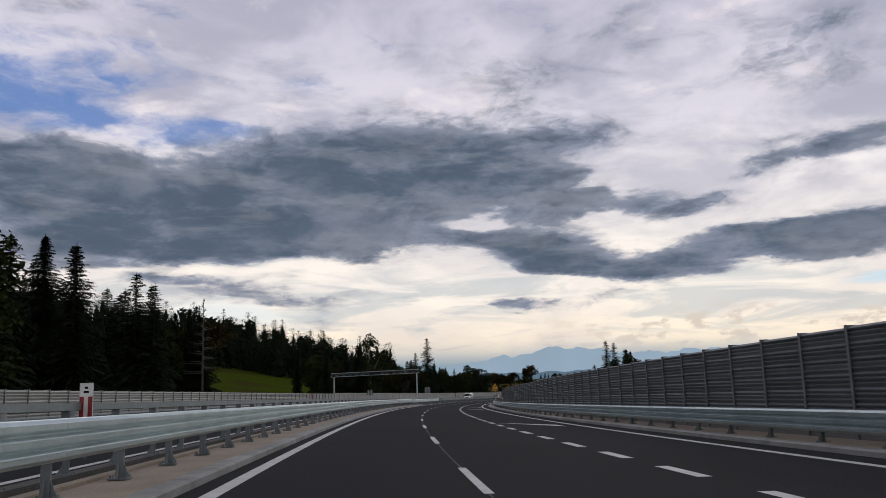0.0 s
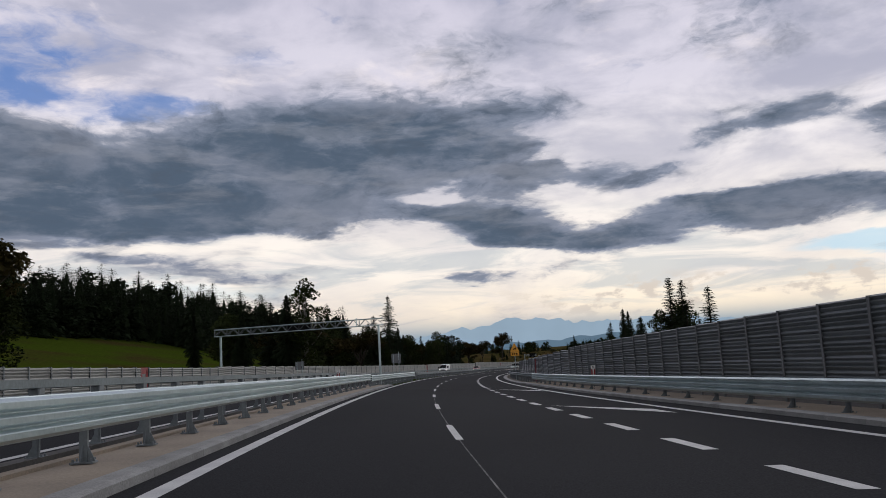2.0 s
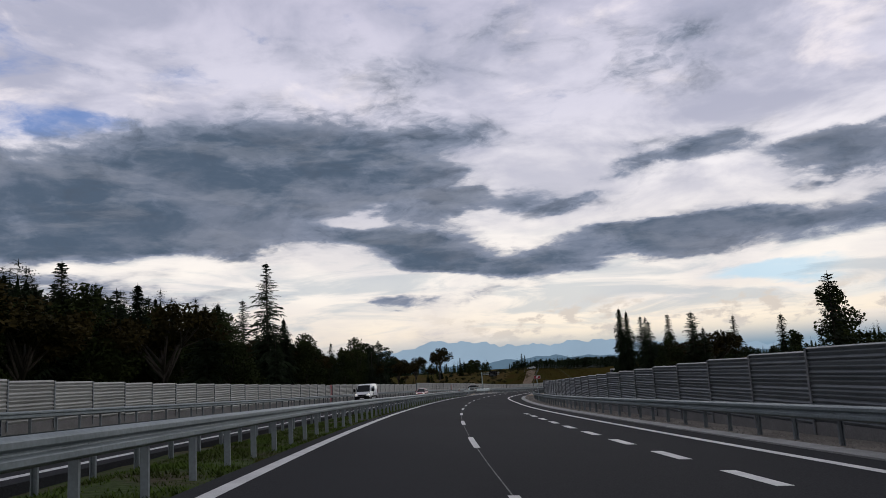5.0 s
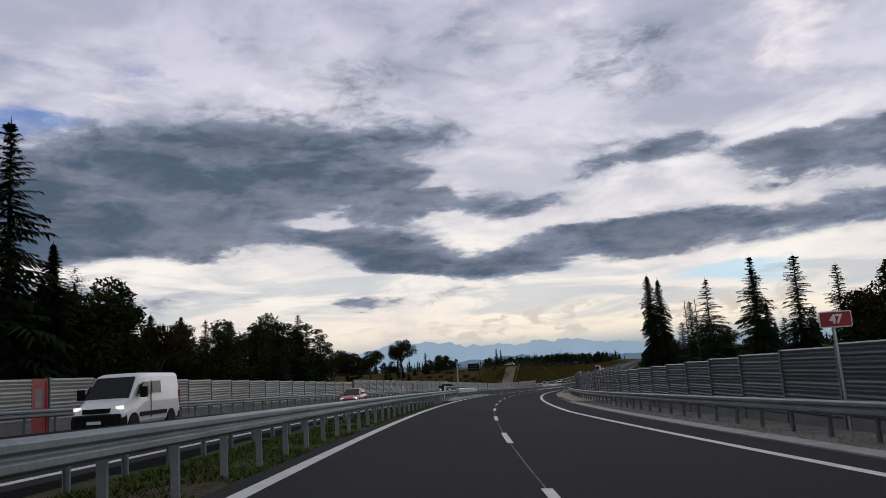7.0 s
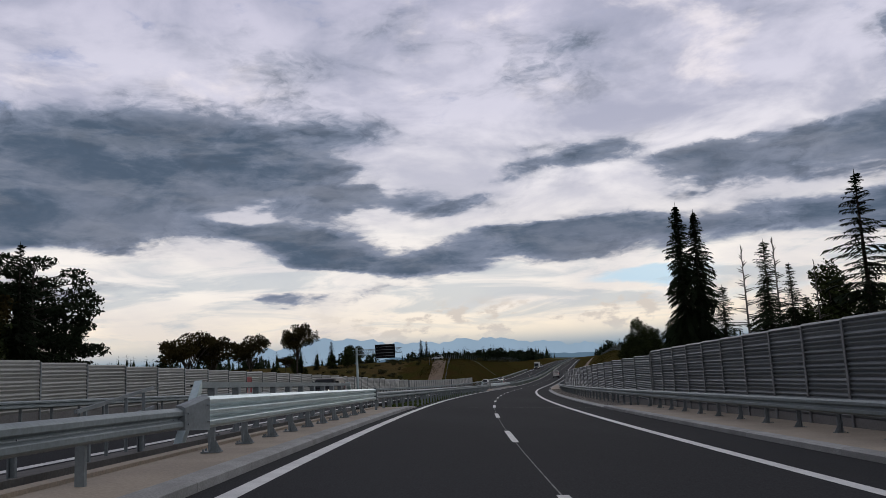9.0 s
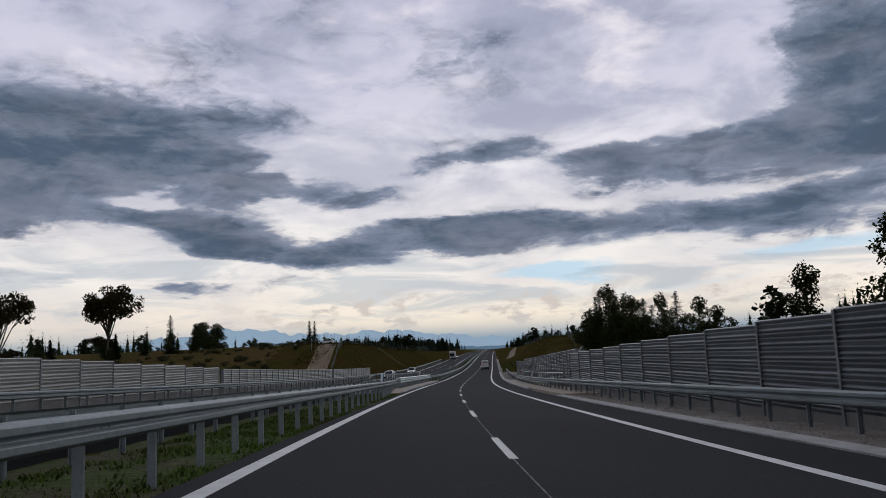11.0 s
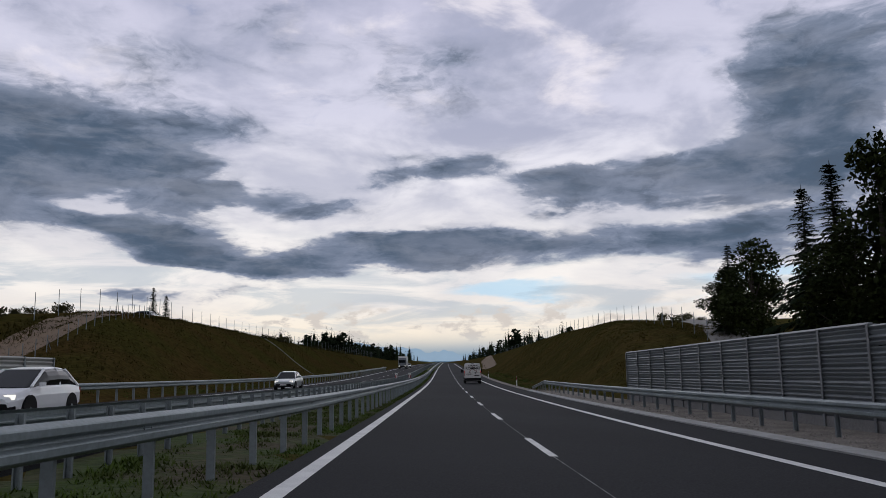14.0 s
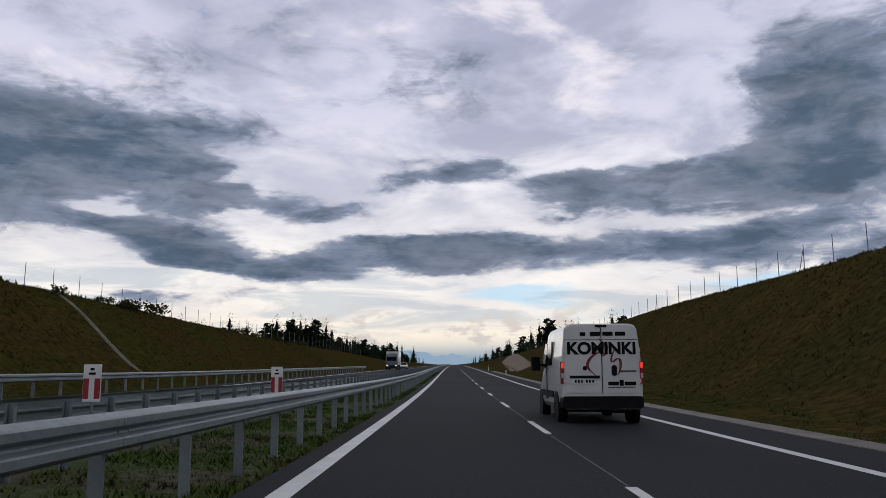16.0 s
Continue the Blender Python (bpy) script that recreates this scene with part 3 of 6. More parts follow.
for s0, s1 in BRIDGES:
    t = thing("pavement", "pale concrete bridge strip with a stone kerb along the median", "pavement", kind="structure")
    ends = lambda s: smooth01(min(s - s0 + 3.0, s1 + 3.0 - s) / 3.0) * 0.17 - 0.10
    part("deck_strip", strip([(-2.25, -0.9), (-2.25, lambda s: float(ends(s)) + 0.05), (-2.05, lambda s: float(ends(s)) + 0.05), (-2.05, lambda s: float(ends(s))), (-0.78, lambda s: float(ends(s)) + 0.03), (-0.78, -0.9)], s0 - 3, s1 + 3, 1.5, True), CONCRETE, t)
    part("deck_strip", strip([(-4.6, -0.9), (-4.6, lambda s: float(ends(s))), (-3.3, lambda s: float(ends(s)) + 0.02), (-3.3, -0.9)], s0 - 3, s1 + 3, 1.5, True), SHADED_CONCRETE, t, "concrete edge of the other deck, darkened for its shade")
    for k in kerb_row("kerb", -0.78, -0.46, 0.13, s0, s1, 1):
        k.parent = t
    for a, b in ((s0 - 3, s0), (s1, s1 + 3)):
        lift = lambda s, a=a, b=b, up=(a < s0): 0.13 * (s - a) / (b - a) if up else 0.13 * (b - s) / (b - a)
        part("kerb_stone", strip([(-0.78, -0.2), (-0.78, lambda s: lift(s)), (-0.54, lambda s: lift(s)), (-0.46, lambda s: lift(s) - 0.02), (-0.46, -0.2)], a, b, 0.75, True), KERB, t)
    t = thing("pavement", "concrete footway on the bridge between road kerb and noise barrier", "pavement", kind="structure")
    part("deck_strip", strip([(lambda s: verge_line(s) + 0.32, -0.5), (lambda s: verge_line(s) + 0.32, 0.10), (14.2, 0.12), (14.2, -0.5)], s0, min(s1, 118), 3, True) if s0 < 100 else strip([(9.25, -0.5), (9.25, 0.10), (13.6, 0.12), (13.6, -0.5)], s0 - 16, s1, 3, True), CONCRETE, t)
    n = int((s1 - s0) / 2)
    for i in range(n):
        a, b = s0 + i * (s1 - s0) / n, s0 + (i + 1) * (s1 - s0) / n - 0.012
        part("kerb_stone", strip([(verge_line, -0.2), (verge_line, 0.10), (lambda s: verge_line(s) + 0.08, 0.13), (lambda s: verge_line(s) + 0.32, 0.13), (lambda s: verge_line(s) + 0.32, -0.2)], a, b, 2, True), KERB, t)
for s0, s1 in ((116, 259), (303, 375), (437, 498)):
    v = new("verge", mesh_of("verge", *strip([(verge_line, -0.1), (verge_line, 0.03), (lambda s: verge_line(s) + 0.5, 0.05), (lambda s: verge_line(s) + 0.52, 0.0), (12.2, 0.04), (14.5, -0.35)], s0, s1, 3), GRAVEL))
    tagged(v, "gravel verge with a flat concrete gutter edge", "verge", kind="structure")
    g = new("gutter", mesh_of("gutter", *strip([(lambda s: verge_line(s) - 0.02, -0.1), (lambda s: verge_line(s) - 0.02, 0.035), (lambda s: verge_line(s) + 0.45, 0.065), (lambda s: verge_line(s) + 0.45, -0.1)], s0, s1, 3), KERB))
    tagged(g, "flat pale concrete gutter edge along the asphalt", "gutter", kind="structure")

v = new("verge", mesh_of("verge", *strip([(verge_line, -0.2), (verge_line, 0.02), (lambda s: verge_line(s) + 0.75, 0.03), (lambda s: verge_line(s) + 0.95, -0.25)], 498, 640, 3), GRAVEL))
tagged(v, "narrow gravel shoulder between the asphalt and the earth bank", "verge", kind="structure")

# ---- crash barriers ----
_fold = [(0.0, 0.155), (0.018, 0.15), (0.07, 0.122), (0.083, 0.108), (0.083, 0.052), (0.07, 0.04), (0.022, 0.016)]
WAVE2 = _fold + [(0.018, 0.0)] + [(u, -z) for u, z in _fold[::-1]]
_crest = [(0.004, 0.074), (0.07, 0.044), (0.084, 0.032), (0.084, -0.032), (0.07, -0.044), (0.004, -0.074)]
WAVE3 = [(0.0, 0.25)] + [(u, z + c) for c in (0.165, 0.0, -0.165) for u, z in _crest] + [(0.0, -0.25)]


def beam_piece(wave, d, z, side, s0, s1):
    """A folded steel beam of 6 mm sheet; side: +1 bulges to the right."""
    dd = d if callable(d) else (lambda s: d)
    zz = z if callable(z) else (lambda s: z)
    front = [((lambda s, u=u: dd(s) + side * u), (lambda s, h=h: zz(s) + h)) for u, h in wave]
    back = [((lambda s, u=u: dd(s) + side * (u - 0.008)), (lambda s, h=h: zz(s) + h)) for u, h in wave[::-1]]
    return strip(front + back, s0, s1, 2.0, True)


def rail_post(h, deep=0.4, plate=False):
    """A C-shaped steel post; with a bolted foot plate on bridges."""
    c = [(-0.03, -0.055), (0.03, -0.055), (0.03, -0.035), (-0.022, -0.035), (-0.022, 0.035), (0.03, 0.035), (0.03, 0.055), (-0.03, 0.055)]
    v = [(y, x, z) for z in (-deep if not plate else 0.0, h) for x, y in c]
    f = [(i, (i + 1) % 8, (i + 1) % 8 + 8, i + 8) for i in range(8)] + [tuple(range(7, -1, -1)), tuple(range(8, 16))]
    p = (v, f)
    if plate:
        p = join(p, box(-0.16, 0.16, -0.11, 0.11, 0.0, 0.022, 0.02), ([(-0.006, -0.05, 0.02), (-0.006, -0.15, 0.02), (-0.006, -0.05, 0.24), (0.006, -0.05, 0.02), (0.006, -0.15, 0.02), (0.006, -0.05, 0.24)], [(0, 1, 2), (5, 4, 3), (0, 3, 4, 1), (1, 4, 5, 2), (2, 5, 3, 0)]),
                 ([(0.055, -0.006, 0.02), (0.16, -0.006, 0.02), (0.055, -0.006, 0.22), (0.055, 0.006, 0.02), (0.16, 0.006, 0.02), (0.055, 0.006, 0.22)], [(2, 1, 0), (3, 4, 5), (1, 4, 3, 0), (2, 5, 4, 1), (0, 3, 5, 2)]),
                 rod((-0.12, -0.07, 0.02), (-0.12, -0.07, 0.06), 0.018, n=6), rod((0.12, -0.07, 0.02), (0.12, -0.07, 0.06), 0.018, n=6),
                 rod((0.12, 0.07, 0.02), (0.12, 0.07, 0.06), 0.018, n=6), rod((-0.12, 0.07, 0.02), (-0.12, 0.07, 0.06), 0.018, n=6))
    return p


POST_GROUND = mesh_of("post", *rail_post(0.80, 0.45), GALV_DULL)
POST_BRIDGE = mesh_of("post", *rail_post(0.86, plate=True), GALV_DULL)
POST_TALL = mesh_of("post", *rail_post(1.18, plate=True), GALV_DULL)
BRACKET = mesh_of("bracket", *join(box(-0.09, 0.09, -0.12, 0.12, 0.93, 1.11, 0.02), box(-0.04, 0.04, -0.05, 0.05, 0.1, 0.95)), GALV_DULL)
HOLE = mesh_of("bolt_hole", *box(-0.127, 0.005, -0.03, 0.03, -0.018, 0.018), BLACK)
BOLT = mesh_of("bolt", *rod((-0.02, 0, 0), (0.02, 0, 0), 0.022, n=6), GALV_DULL)


def crash_barrier(label, d, s0, s1, spacing, side, wave=WAVE2, top=0.86, bridge=False, extra=None, beam_mat=None, off=0.16, ends=True):
    """A run of guard rail: beams of 4 m, posts set behind them, bolts at the joints."""
    t = thing("crash_barrier", label, "guard rail", group="guard rails")
    beam_mat = beam_mat or (GALV if wave is WAVE3 else GALV_MATT)
    dd = d if callable(d) else (lambda s: d)
    half = wave[0][1]
    n = max(1, int(round((s1 - s0) / 4.0)))
    for i in range(n):
        a, b = s0 + (s1 - s0) * i / n, s0 + (s1 - s0) * (i + 1) / n + (0.25 if i < n - 1 else 0.0)
        lap = 0.002 * (i % 2)
        bm = part("beam", beam_piece(wave, (lambda s, o=lap: dd(s) + side * o), top - half, side, a, b), beam_mat, t)
        if 0 <= a < 560:
            for q in (-1, 1):
                part("bolt", BOLT, None, bm, m=Matrix.Translation(at(b - 0.12 + q * 0.09, dd(b) + side * 0.004, top - half)))
    me = POST_BRIDGE if bridge else POST_GROUND
    u0, u1 = float(np.interp(s0, RS, STATION)), float(np.interp(s1, RS, STATION))
    k = int((u1 - u0) / spacing)
    base = 0.09 if bridge else -0.12 + 0.0
    for i in range(k):
        s = chain(u0 + spacing * (i + 0.5))
        m = place(s, dd(s) - side * off, base, 0 if side > 0 else 180)
        part("post", me, None, t, m=m @ Matrix.Diagonal((1, 1, (top - 0.04 - base) / (0.86 if bridge else 0.80), 1)))
    if extra == "box":
        for i in range(k):
            s = chain(u0 + spacing * (i + 0.5))
            part("bracket", BRACKET, None, t, m=place(s, dd(s) - side * 0.16, 0.0) @ Matrix.Diagonal((1, 1, 1.12, 1)))
        for s, sg in ((s0, -1), (s1, 1)):
            lean = sorted(((s, 1.32), (s + sg * 1.25, -0.1)))
            zc = lambda q, a=lean: float(np.interp(q, [a[0][0], a[1][0]], [a[0][1], a[1][1]]))
            part("end_leg", strip([(dd(s) - side * 0.24, lambda q: zc(q) - 0.14), (dd(s) - side * 0.24, lambda q: zc(q) + 0.10), (dd(s) - side * 0.06, lambda q: zc(q) + 0.10), (dd(s) - side * 0.06, lambda q: zc(q) - 0.14)], lean[0][0], lean[1][0], 0.3, True), GALV, t, "slanted steel end leg")
        part("top_beam", strip([(lambda s: dd(s) - side * 0.22, 1.24), (lambda s: dd(s) - side * 0.22, 1.38), (lambda s: dd(s) - side * 0.10, 1.38), (lambda s: dd(s) - side * 0.10, 1.24)], s0, s1, 3, True), GALV_MATT, t)
        for i in range(int((s1 - s0) / 0.9)):
            s = s0 + 0.9 * i + 0.3 * (i % 3)
            if -5 < s < 70 or s > 280:
                part("bolt_hole", HOLE, None, t, m=place(s, dd(s) - side * 0.098, 1.31))
    return t


def connector(s0, s1, d0, d1, top0, top1, half0, half1):
    """The folded plate that joins a double-wave rail to the taller bridge rail."""
    t = thing("rail_connector", "folded steel transition plate between two guard rails", "guard rail", group="rail connectors")
    f = lambda a, b: (lambda s: float(np.interp(s, [s0, s1], [a, b])))
    lo0, lo1 = top0 - 2 * half0, top1 - 2 * half1
    prof = [(f(d0 + 0.11, d1 + 0.112), f(lo0 - 0.01, lo1 - 0.01)), (f(d0 + 0.11, d1 + 0.112), f(top0, top1 - 0.02)), (f(d0 + 0.05, d1 + 0.06), f(top0 + 0.03, top1 + 0.012)), (f(d0 - 0.03, d1 - 0.03), f(top0 + 0.03, top1 + 0.012)), (f(d0 - 0.03, d1 - 0.03), f(lo0 - 0.01, lo1 - 0.01))]
    plate_ = part("plate", strip(prof, s0, s1, 0.3, True), GALV_DULL, t)
    for s in (s0, s1):
        for z in (0.25, 0.75):
            dz = f(lo0, lo1)(s) + z * (f(top0, top1)(s) - f(lo0, lo1)(s))
            part("bolt", BOLT, None, plate_, m=Matrix.Translation(at(s + (0.07 if s == s0 else -0.07), f(d0 + 0.115, d1 + 0.117)(s), dz)))
    return t

# rails along the near carriageway's left edge
crash_barrier("triple-wave galvanised guard rail bolted to the bridge strip", -1.55, -40, 111, 2.67, 1, WAVE3, 1.05, True)
crash_barrier("triple-wave galvanised guard rail on posts in the grass median", lambda s: float(np.interp(s, [111, 145], [-1.5, -1.2])), 111, 145, 1.33, 1, WAVE3, 0.95)
crash_barrier("double-wave galvanised guard rail on posts in the grass median", lambda s: float(np.interp(s, [258, 277], [-1.0, -1.57])), 145.4, 278.7, 2.16, 1)
crash_barrier("triple-wave galvanised guard rail bolted to the bridge strip", -1.45, 279.3, 298, 2.0, 1, WAVE3, 1.02, True)
crash_barrier("double-wave galvanised guard rail on posts in the grass median", lambda s: float(np.interp(s, [298.5, 314, 378, 394.5], [-1.5, -1.0, -1.0, -1.72])), 298.5, 394.6, 2.16, 1)
crash_barrier("triple-wave galvanised guard rail bolted to the bridge strip", -1.6, 395.3, 436, 2.4, 1, WAVE3, 1.03, True)
crash_barrier("double-wave galvanised guard rail on posts in the grass median", lambda s: float(np.interp(s, [436.6, 452], [-1.65, -1.0])), 436.6, 640, 2.15, 1)
crash_barrier("double-wave galvanised guard rail running on towards the hills", -1.0, 640, 1240, 4.0, 1)
connector(278.7, 279.35, -1.57, -1.45, 0.86, 1.02, 0.155, 0.25)
connector(297.95, 298.5, -1.45, -1.5, 1.02, 0.86, 0.25, 0.155)
connector(394.6, 395.35, -1.72, -1.6, 0.86, 1.03, 0.155, 0.25)
connector(435.95, 436.6, -1.6, -1.65, 1.03, 0.86, 0.25, 0.155)
connector(145.0, 145.4, -1.2, -1.0, 0.95, 0.86, 0.25, 0.155)
# rails along the far side of the median
crash_barrier("guard rail with a steel box beam above it on the bridge", -3.7, -40, 111, 2.67, -1, WAVE2, 0.95, True, "box")
crash_barrier("double-wave guard rail facing the oncoming carriageway", -3.7, 111, 284.2, 2.16, -1, WAVE2, 0.80)
crash_barrier("guard rail with a steel box beam above it on the bridge", -3.7, 284.6, 303, 2.0, -1, WAVE2, 0.95, True, "box")
crash_barrier("double-wave guard rail facing the oncoming carriageway", -3.7, 303, 399, 2.16, -1, WAVE2, 0.80)
crash_barrier("guard rail with a steel box beam above it on the bridge", -3.7, 399.4, 437, 2.4, -1, WAVE2, 0.95, True, "box")
crash_barrier("double-wave guard rail facing the oncoming carriageway", -3.7, 437, 640, 1.4, -1, WAVE2, 0.80)
crash_barrier("double-wave guard rail facing the oncoming carriageway", -3.7, 640, 1240, 4.0, -1, WAVE2, 0.80)


# rails on the near carriageway's right verge
def rail_r(s):
    return float(np.interp(s, [-100, 80, 150, 240, 2400], [12.15, 12.1, 11.0, 10.6, 10.5]))


crash_barrier("triple-wave galvanised guard rail bolted to the bridge footway", rail_r, -40, 116, 2.58, -1, WAVE3, 0.86, True)
crash_barrier("double-wave galvanised guard rail on the gravel verge", rail_r, 116, 268, 2.16, -1, WAVE2, 0.84)
crash_barrier("double-wave galvanised guard rail on the bridge footway", rail_r, 268, 303, 2.2, -1, WAVE2, 0.86, True)
crash_barrier("double-wave galvanised guard rail on the gravel verge", rail_r, 303, 390, 2.16, -1, WAVE2, 0.86)
crash_barrier("triple-wave galvanised guard rail bolted to the bridge footway", rail_r, 390, 437, 2.4, -1, WAVE3, 0.86, True, None, GALV_MATT)
crash_barrier("double-wave galvanised guard rail ending in a flared tail", lambda s: float(np.interp(s, [437, 496, 502], [10.5, 10.5, 10.7])), 437, 500, 2.16, -1, WAVE2, 0.84)
t = thing("rail_terminal", "guard rail end sloping down into the grass verge", "guard rail")
part("beam", beam_piece(WAVE2, lambda s: float(np.interp(s, [500, 512.6], [10.63, 11.1])), lambda s: float(np.interp(s, [500, 512.6], [0.685, -0.12])), -1, 500, 512.6), GALV_MATT, t, smooth=True)
for k in range(4):
    part("post", POST_GROUND, None, t, m=place(501.5 + 2.1 * k, 10.9 + 0.08 * k, -0.12, 180) @ Matrix.Diagonal((1, 1, max(0.2, 0.9 - 0.21 * k), 1)))
# outer rail of the oncoming carriageway
crash_barrier("double-wave guard rail in front of the pale noise barrier", -14.3, -40, 170, 2.2, 1, WAVE2, 0.85)
crash_barrier("double-wave guard rail in front of the pale noise barrier", -14.3, 170, 437, 2.2, 1, WAVE2, 0.85)
crash_barrier("double-wave guard rail below the grass bank", -14.3, 437, 640, 2.2, 1, WAVE2, 0.85)


# ---- noise barriers ----
def panel_mesh(length, height, material, ribs):
    """A cassette panel with raised horizontal ribs on both faces."""
    n = max(2, int(round(height / ribs)))
    zs, out = [], []
    for i in range(n):
        z, r = height * i / n, height / n
        p = 0.085 + 0.012 * (i % 2) - 0.025 * (i % 5 == 2)
        u = (0.60, 0.46, 0.66)[i % 3]
        zs += [(z, 0.03), (z + r * u, p), (z + r * (u + 0.10), p)]
    zs.append((height, 0.035))
    k = len(zs)
    v = [(u * q, y, z) for u in (-1, 1) for y in (0.0, length) for z, q in zs]
    f = []
    for a in range(2):
        for i in range(k - 1):
            o = a * 2 * k
            q = (o + i, o + k + i, o + k + i + 1, o + i + 1)
            f.append(q if a else q[::-1])
    f.append((k - 1, 2 * k - 1, 4 * k - 1, 3 * k - 1))
    for e in (0, 1):
        f.append(tuple([e * k + i for i in range(k)] + [2 * k + e * k + i for i in range(k - 1, -1, -1)])[:: (1 if e else -1)])
    return mesh_of("panel", v, f, material)


PANELS = {}


def panel_for(length, height, material, ribs):
    key = (round(length, 2), round(height, 1), material.name)
    if key not in PANELS:
        PANELS[key] = panel_mesh(key[0], key[1], material, ribs)
    return PANELS[key]


def h_post(h):
    return join(box(-0.10, 0.10, -0.012, 0.012, 0, h), box(-0.115, -0.10, -0.055, 0.055, 0, h), box(0.10, 0.115, -0.055, 0.055, 0, h), box(-0.115, 0.115, -0.055, 0.055, h - 0.02, h - 0.005))


HPOST = mesh_of("post", *h_post(3.0), POST)
HPOST_PALE = mesh_of("post", *h_post(3.0), GALV_DULL)


def noise_barrier(label, d, s0, s1, spacing, top, material, ribs=0.26, plinth=0.5, doors=(), step=0.0, post=HPOST, base=0.0):
    """Steel posts with ribbed panels between them on a concrete plinth; doors: bays with a red escape door."""
    t = thing("noise_barrier", label, "noise barrier", group="noise barriers")
    dd = d if callable(d) else (lambda s: d)
    tt = top if callable(top) else (lambda s: top)
    n = int(round((s1 - s0) * float(rate((s0 + s1) / 2)) / spacing))
    L = (s1 - s0) / n
    for i in range(n + 1):
        s = s0 + L * i
        m = place(s, dd(s), base)
        hgt = tt(s) - base + 0.01
        part("post", post, None, t, m=m @ Matrix.Diagonal((1, 1, hgt / 3.0, 1)))
        if i == n:
            break
        a, b = at(s, dd(s), base), at(s + L, dd(s + L), base)
        run = math.hypot(b.x - a.x, b.y - a.y)
        yaw = -math.degrees(math.atan2(b.x - a.x, b.y - a.y))
        # bays stand level and step down with the road
        z = min(a.z, b.z) if not step else (a.z + b.z) / 2
        mm = pose(a.x, a.y, z, 0, 0, yaw)
        hp = tt(s + L / 2) - base - plinth
        shear = Matrix.Identity(4)
        if not step:
            shear[2][1] = (b.z - a.z) / run
            mm = pose(a.x, a.y, a.z, 0, 0, yaw)
        door = [q for q in doors if s <= q < s + L]
        if door:
            # a red escape door about 1.1 m wide, with short panels on either side
            c = min(max((door[0] - s) / L * run, 0.75), run - 0.75)
            low = mm @ shear
            dr = part("escape_door", join(box(-0.06, 0.06, c - 0.62, c - 0.52, -0.2, 2.05), box(-0.06, 0.06, c + 0.52, c + 0.62, -0.2, 2.05), box(-0.06, 0.06, c - 0.62, c + 0.62, 2.0, 2.12)), RED, t, "red steel escape door", m=low)
            part("door_leaf", join(box(-0.03, 0.03, c - 0.52, c + 0.52, -0.2, 0.9), box(-0.03, 0.03, c - 0.52, c + 0.52, 1.7, 2.0), box(-0.03, 0.03, c - 0.52, c - 0.3, 0.9, 1.7), box(-0.03, 0.03, c + 0.3, c + 0.52, 0.9, 1.7)), RED, dr)
            part("door_window", box(-0.02, 0.02, c - 0.3, c + 0.3, 0.9, 1.7), SIGN_BACK, dr)
            if hp + plinth - 2.12 > 0.2:
                part("panel", panel_for(run, hp + plinth - 2.12, material, ribs), None, t, m=low @ Matrix.Translation((0, 0, 2.12)))
            for y0, y1 in ((0, c - 0.64), (c + 0.64, run)):
                if y1 - y0 > 0.15:
                    part("panel", panel_for(y1 - y0, 2.12 - plinth, material, ribs), None, t, m=low @ Matrix.Translation((0, y0, plinth)))
                    part("plinth", join(box(-0.07, 0.07, y0, y1, -0.6, plinth)), PLINTH, t, m=low)
            continue
        part("plinth", join(box(-0.07, 0.07, 0.0, run, -0.6, plinth, 0.0)), PLINTH, t, m=mm @ shear)
        part("panel", panel_for(run, hp, material, ribs), None, t, m=mm @ shear @ Matrix.Translation((0, 0, plinth)))
    return t


def wall_r(s):
    return float(np.interp(s, [-100, 90, 150, 240, 300, 330, 2400], [13.5, 13.4, 12.6, 12.5, 11.7, 11.6, 12.2]))


noise_barrier("tall grey ribbed noise barrier on the bridge edge", wall_r, -40, 106, 2.3, lambda s: 2.80 if s < 60 else 2.66, PANEL, 0.12, 0.35)
noise_barrier("grey ribbed noise barrier stepping down with the road", wall_r, 106.3, 255, 4.0, lambda s: float(np.interp(s, [107, 140, 200, 255], [2.5, 2.2, 2.2, 2.25])), PANEL, 0.12, 0.3, (126.0,), 1.0)
noise_barrier("taller grey ribbed noise barrier beside the bridge", wall_r, 255.3, 283.2, 2.4, 2.5, PANEL, 0.12, 0.35, (269.8,))
noise_barrier("taller grey ribbed noise barrier beside the bridge", wall_r, 283.5, 304, 2.4, 2.7, PANEL, 0.12, 0.35)
noise_barrier("grey ribbed noise barrier stepping down with the road", wall_r, 304.3, 385.6, 4.4, 2.6, PANEL, 0.12, 0.3, (), 1.0)
noise_barrier("tall grey ribbed noise barrier on the bridge edge", 12.1, 386, 438, 2.4, 3.0, PANEL, 0.12, 0.35)
noise_barrier("grey ribbed noise barrier ending at the earth bank", 12.4, 438.3, 478.0, 2.6, 2.65, PANEL, 0.12, 0.3, (453.2,))
noise_barrier("pale ribbed noise barrier along the oncoming carriageway", -16, -40, 118, 2.3, 2.15, PANEL_LIGHT, 0.17, 0.3, (104.6,), post=HPOST_PALE)
noise_barrier("pale ribbed noise barrier stepping along the oncoming carriageway", -16, 118, 290, 4.0, 2.2, PANEL_LIGHT, 0.17, 0.3, (236,), 1.0, HPOST_PALE)
noise_barrier("pale ribbed noise barrier stepping along the oncoming carriageway", -16, 291, 392, 4.0, lambda s: float(np.interp(s, [290, 330, 360, 392], [2.45, 2.55, 2.4, 2.1])), PANEL_LIGHT, 0.17, 0.3, (322.8,), 1.0, HPOST_PALE)
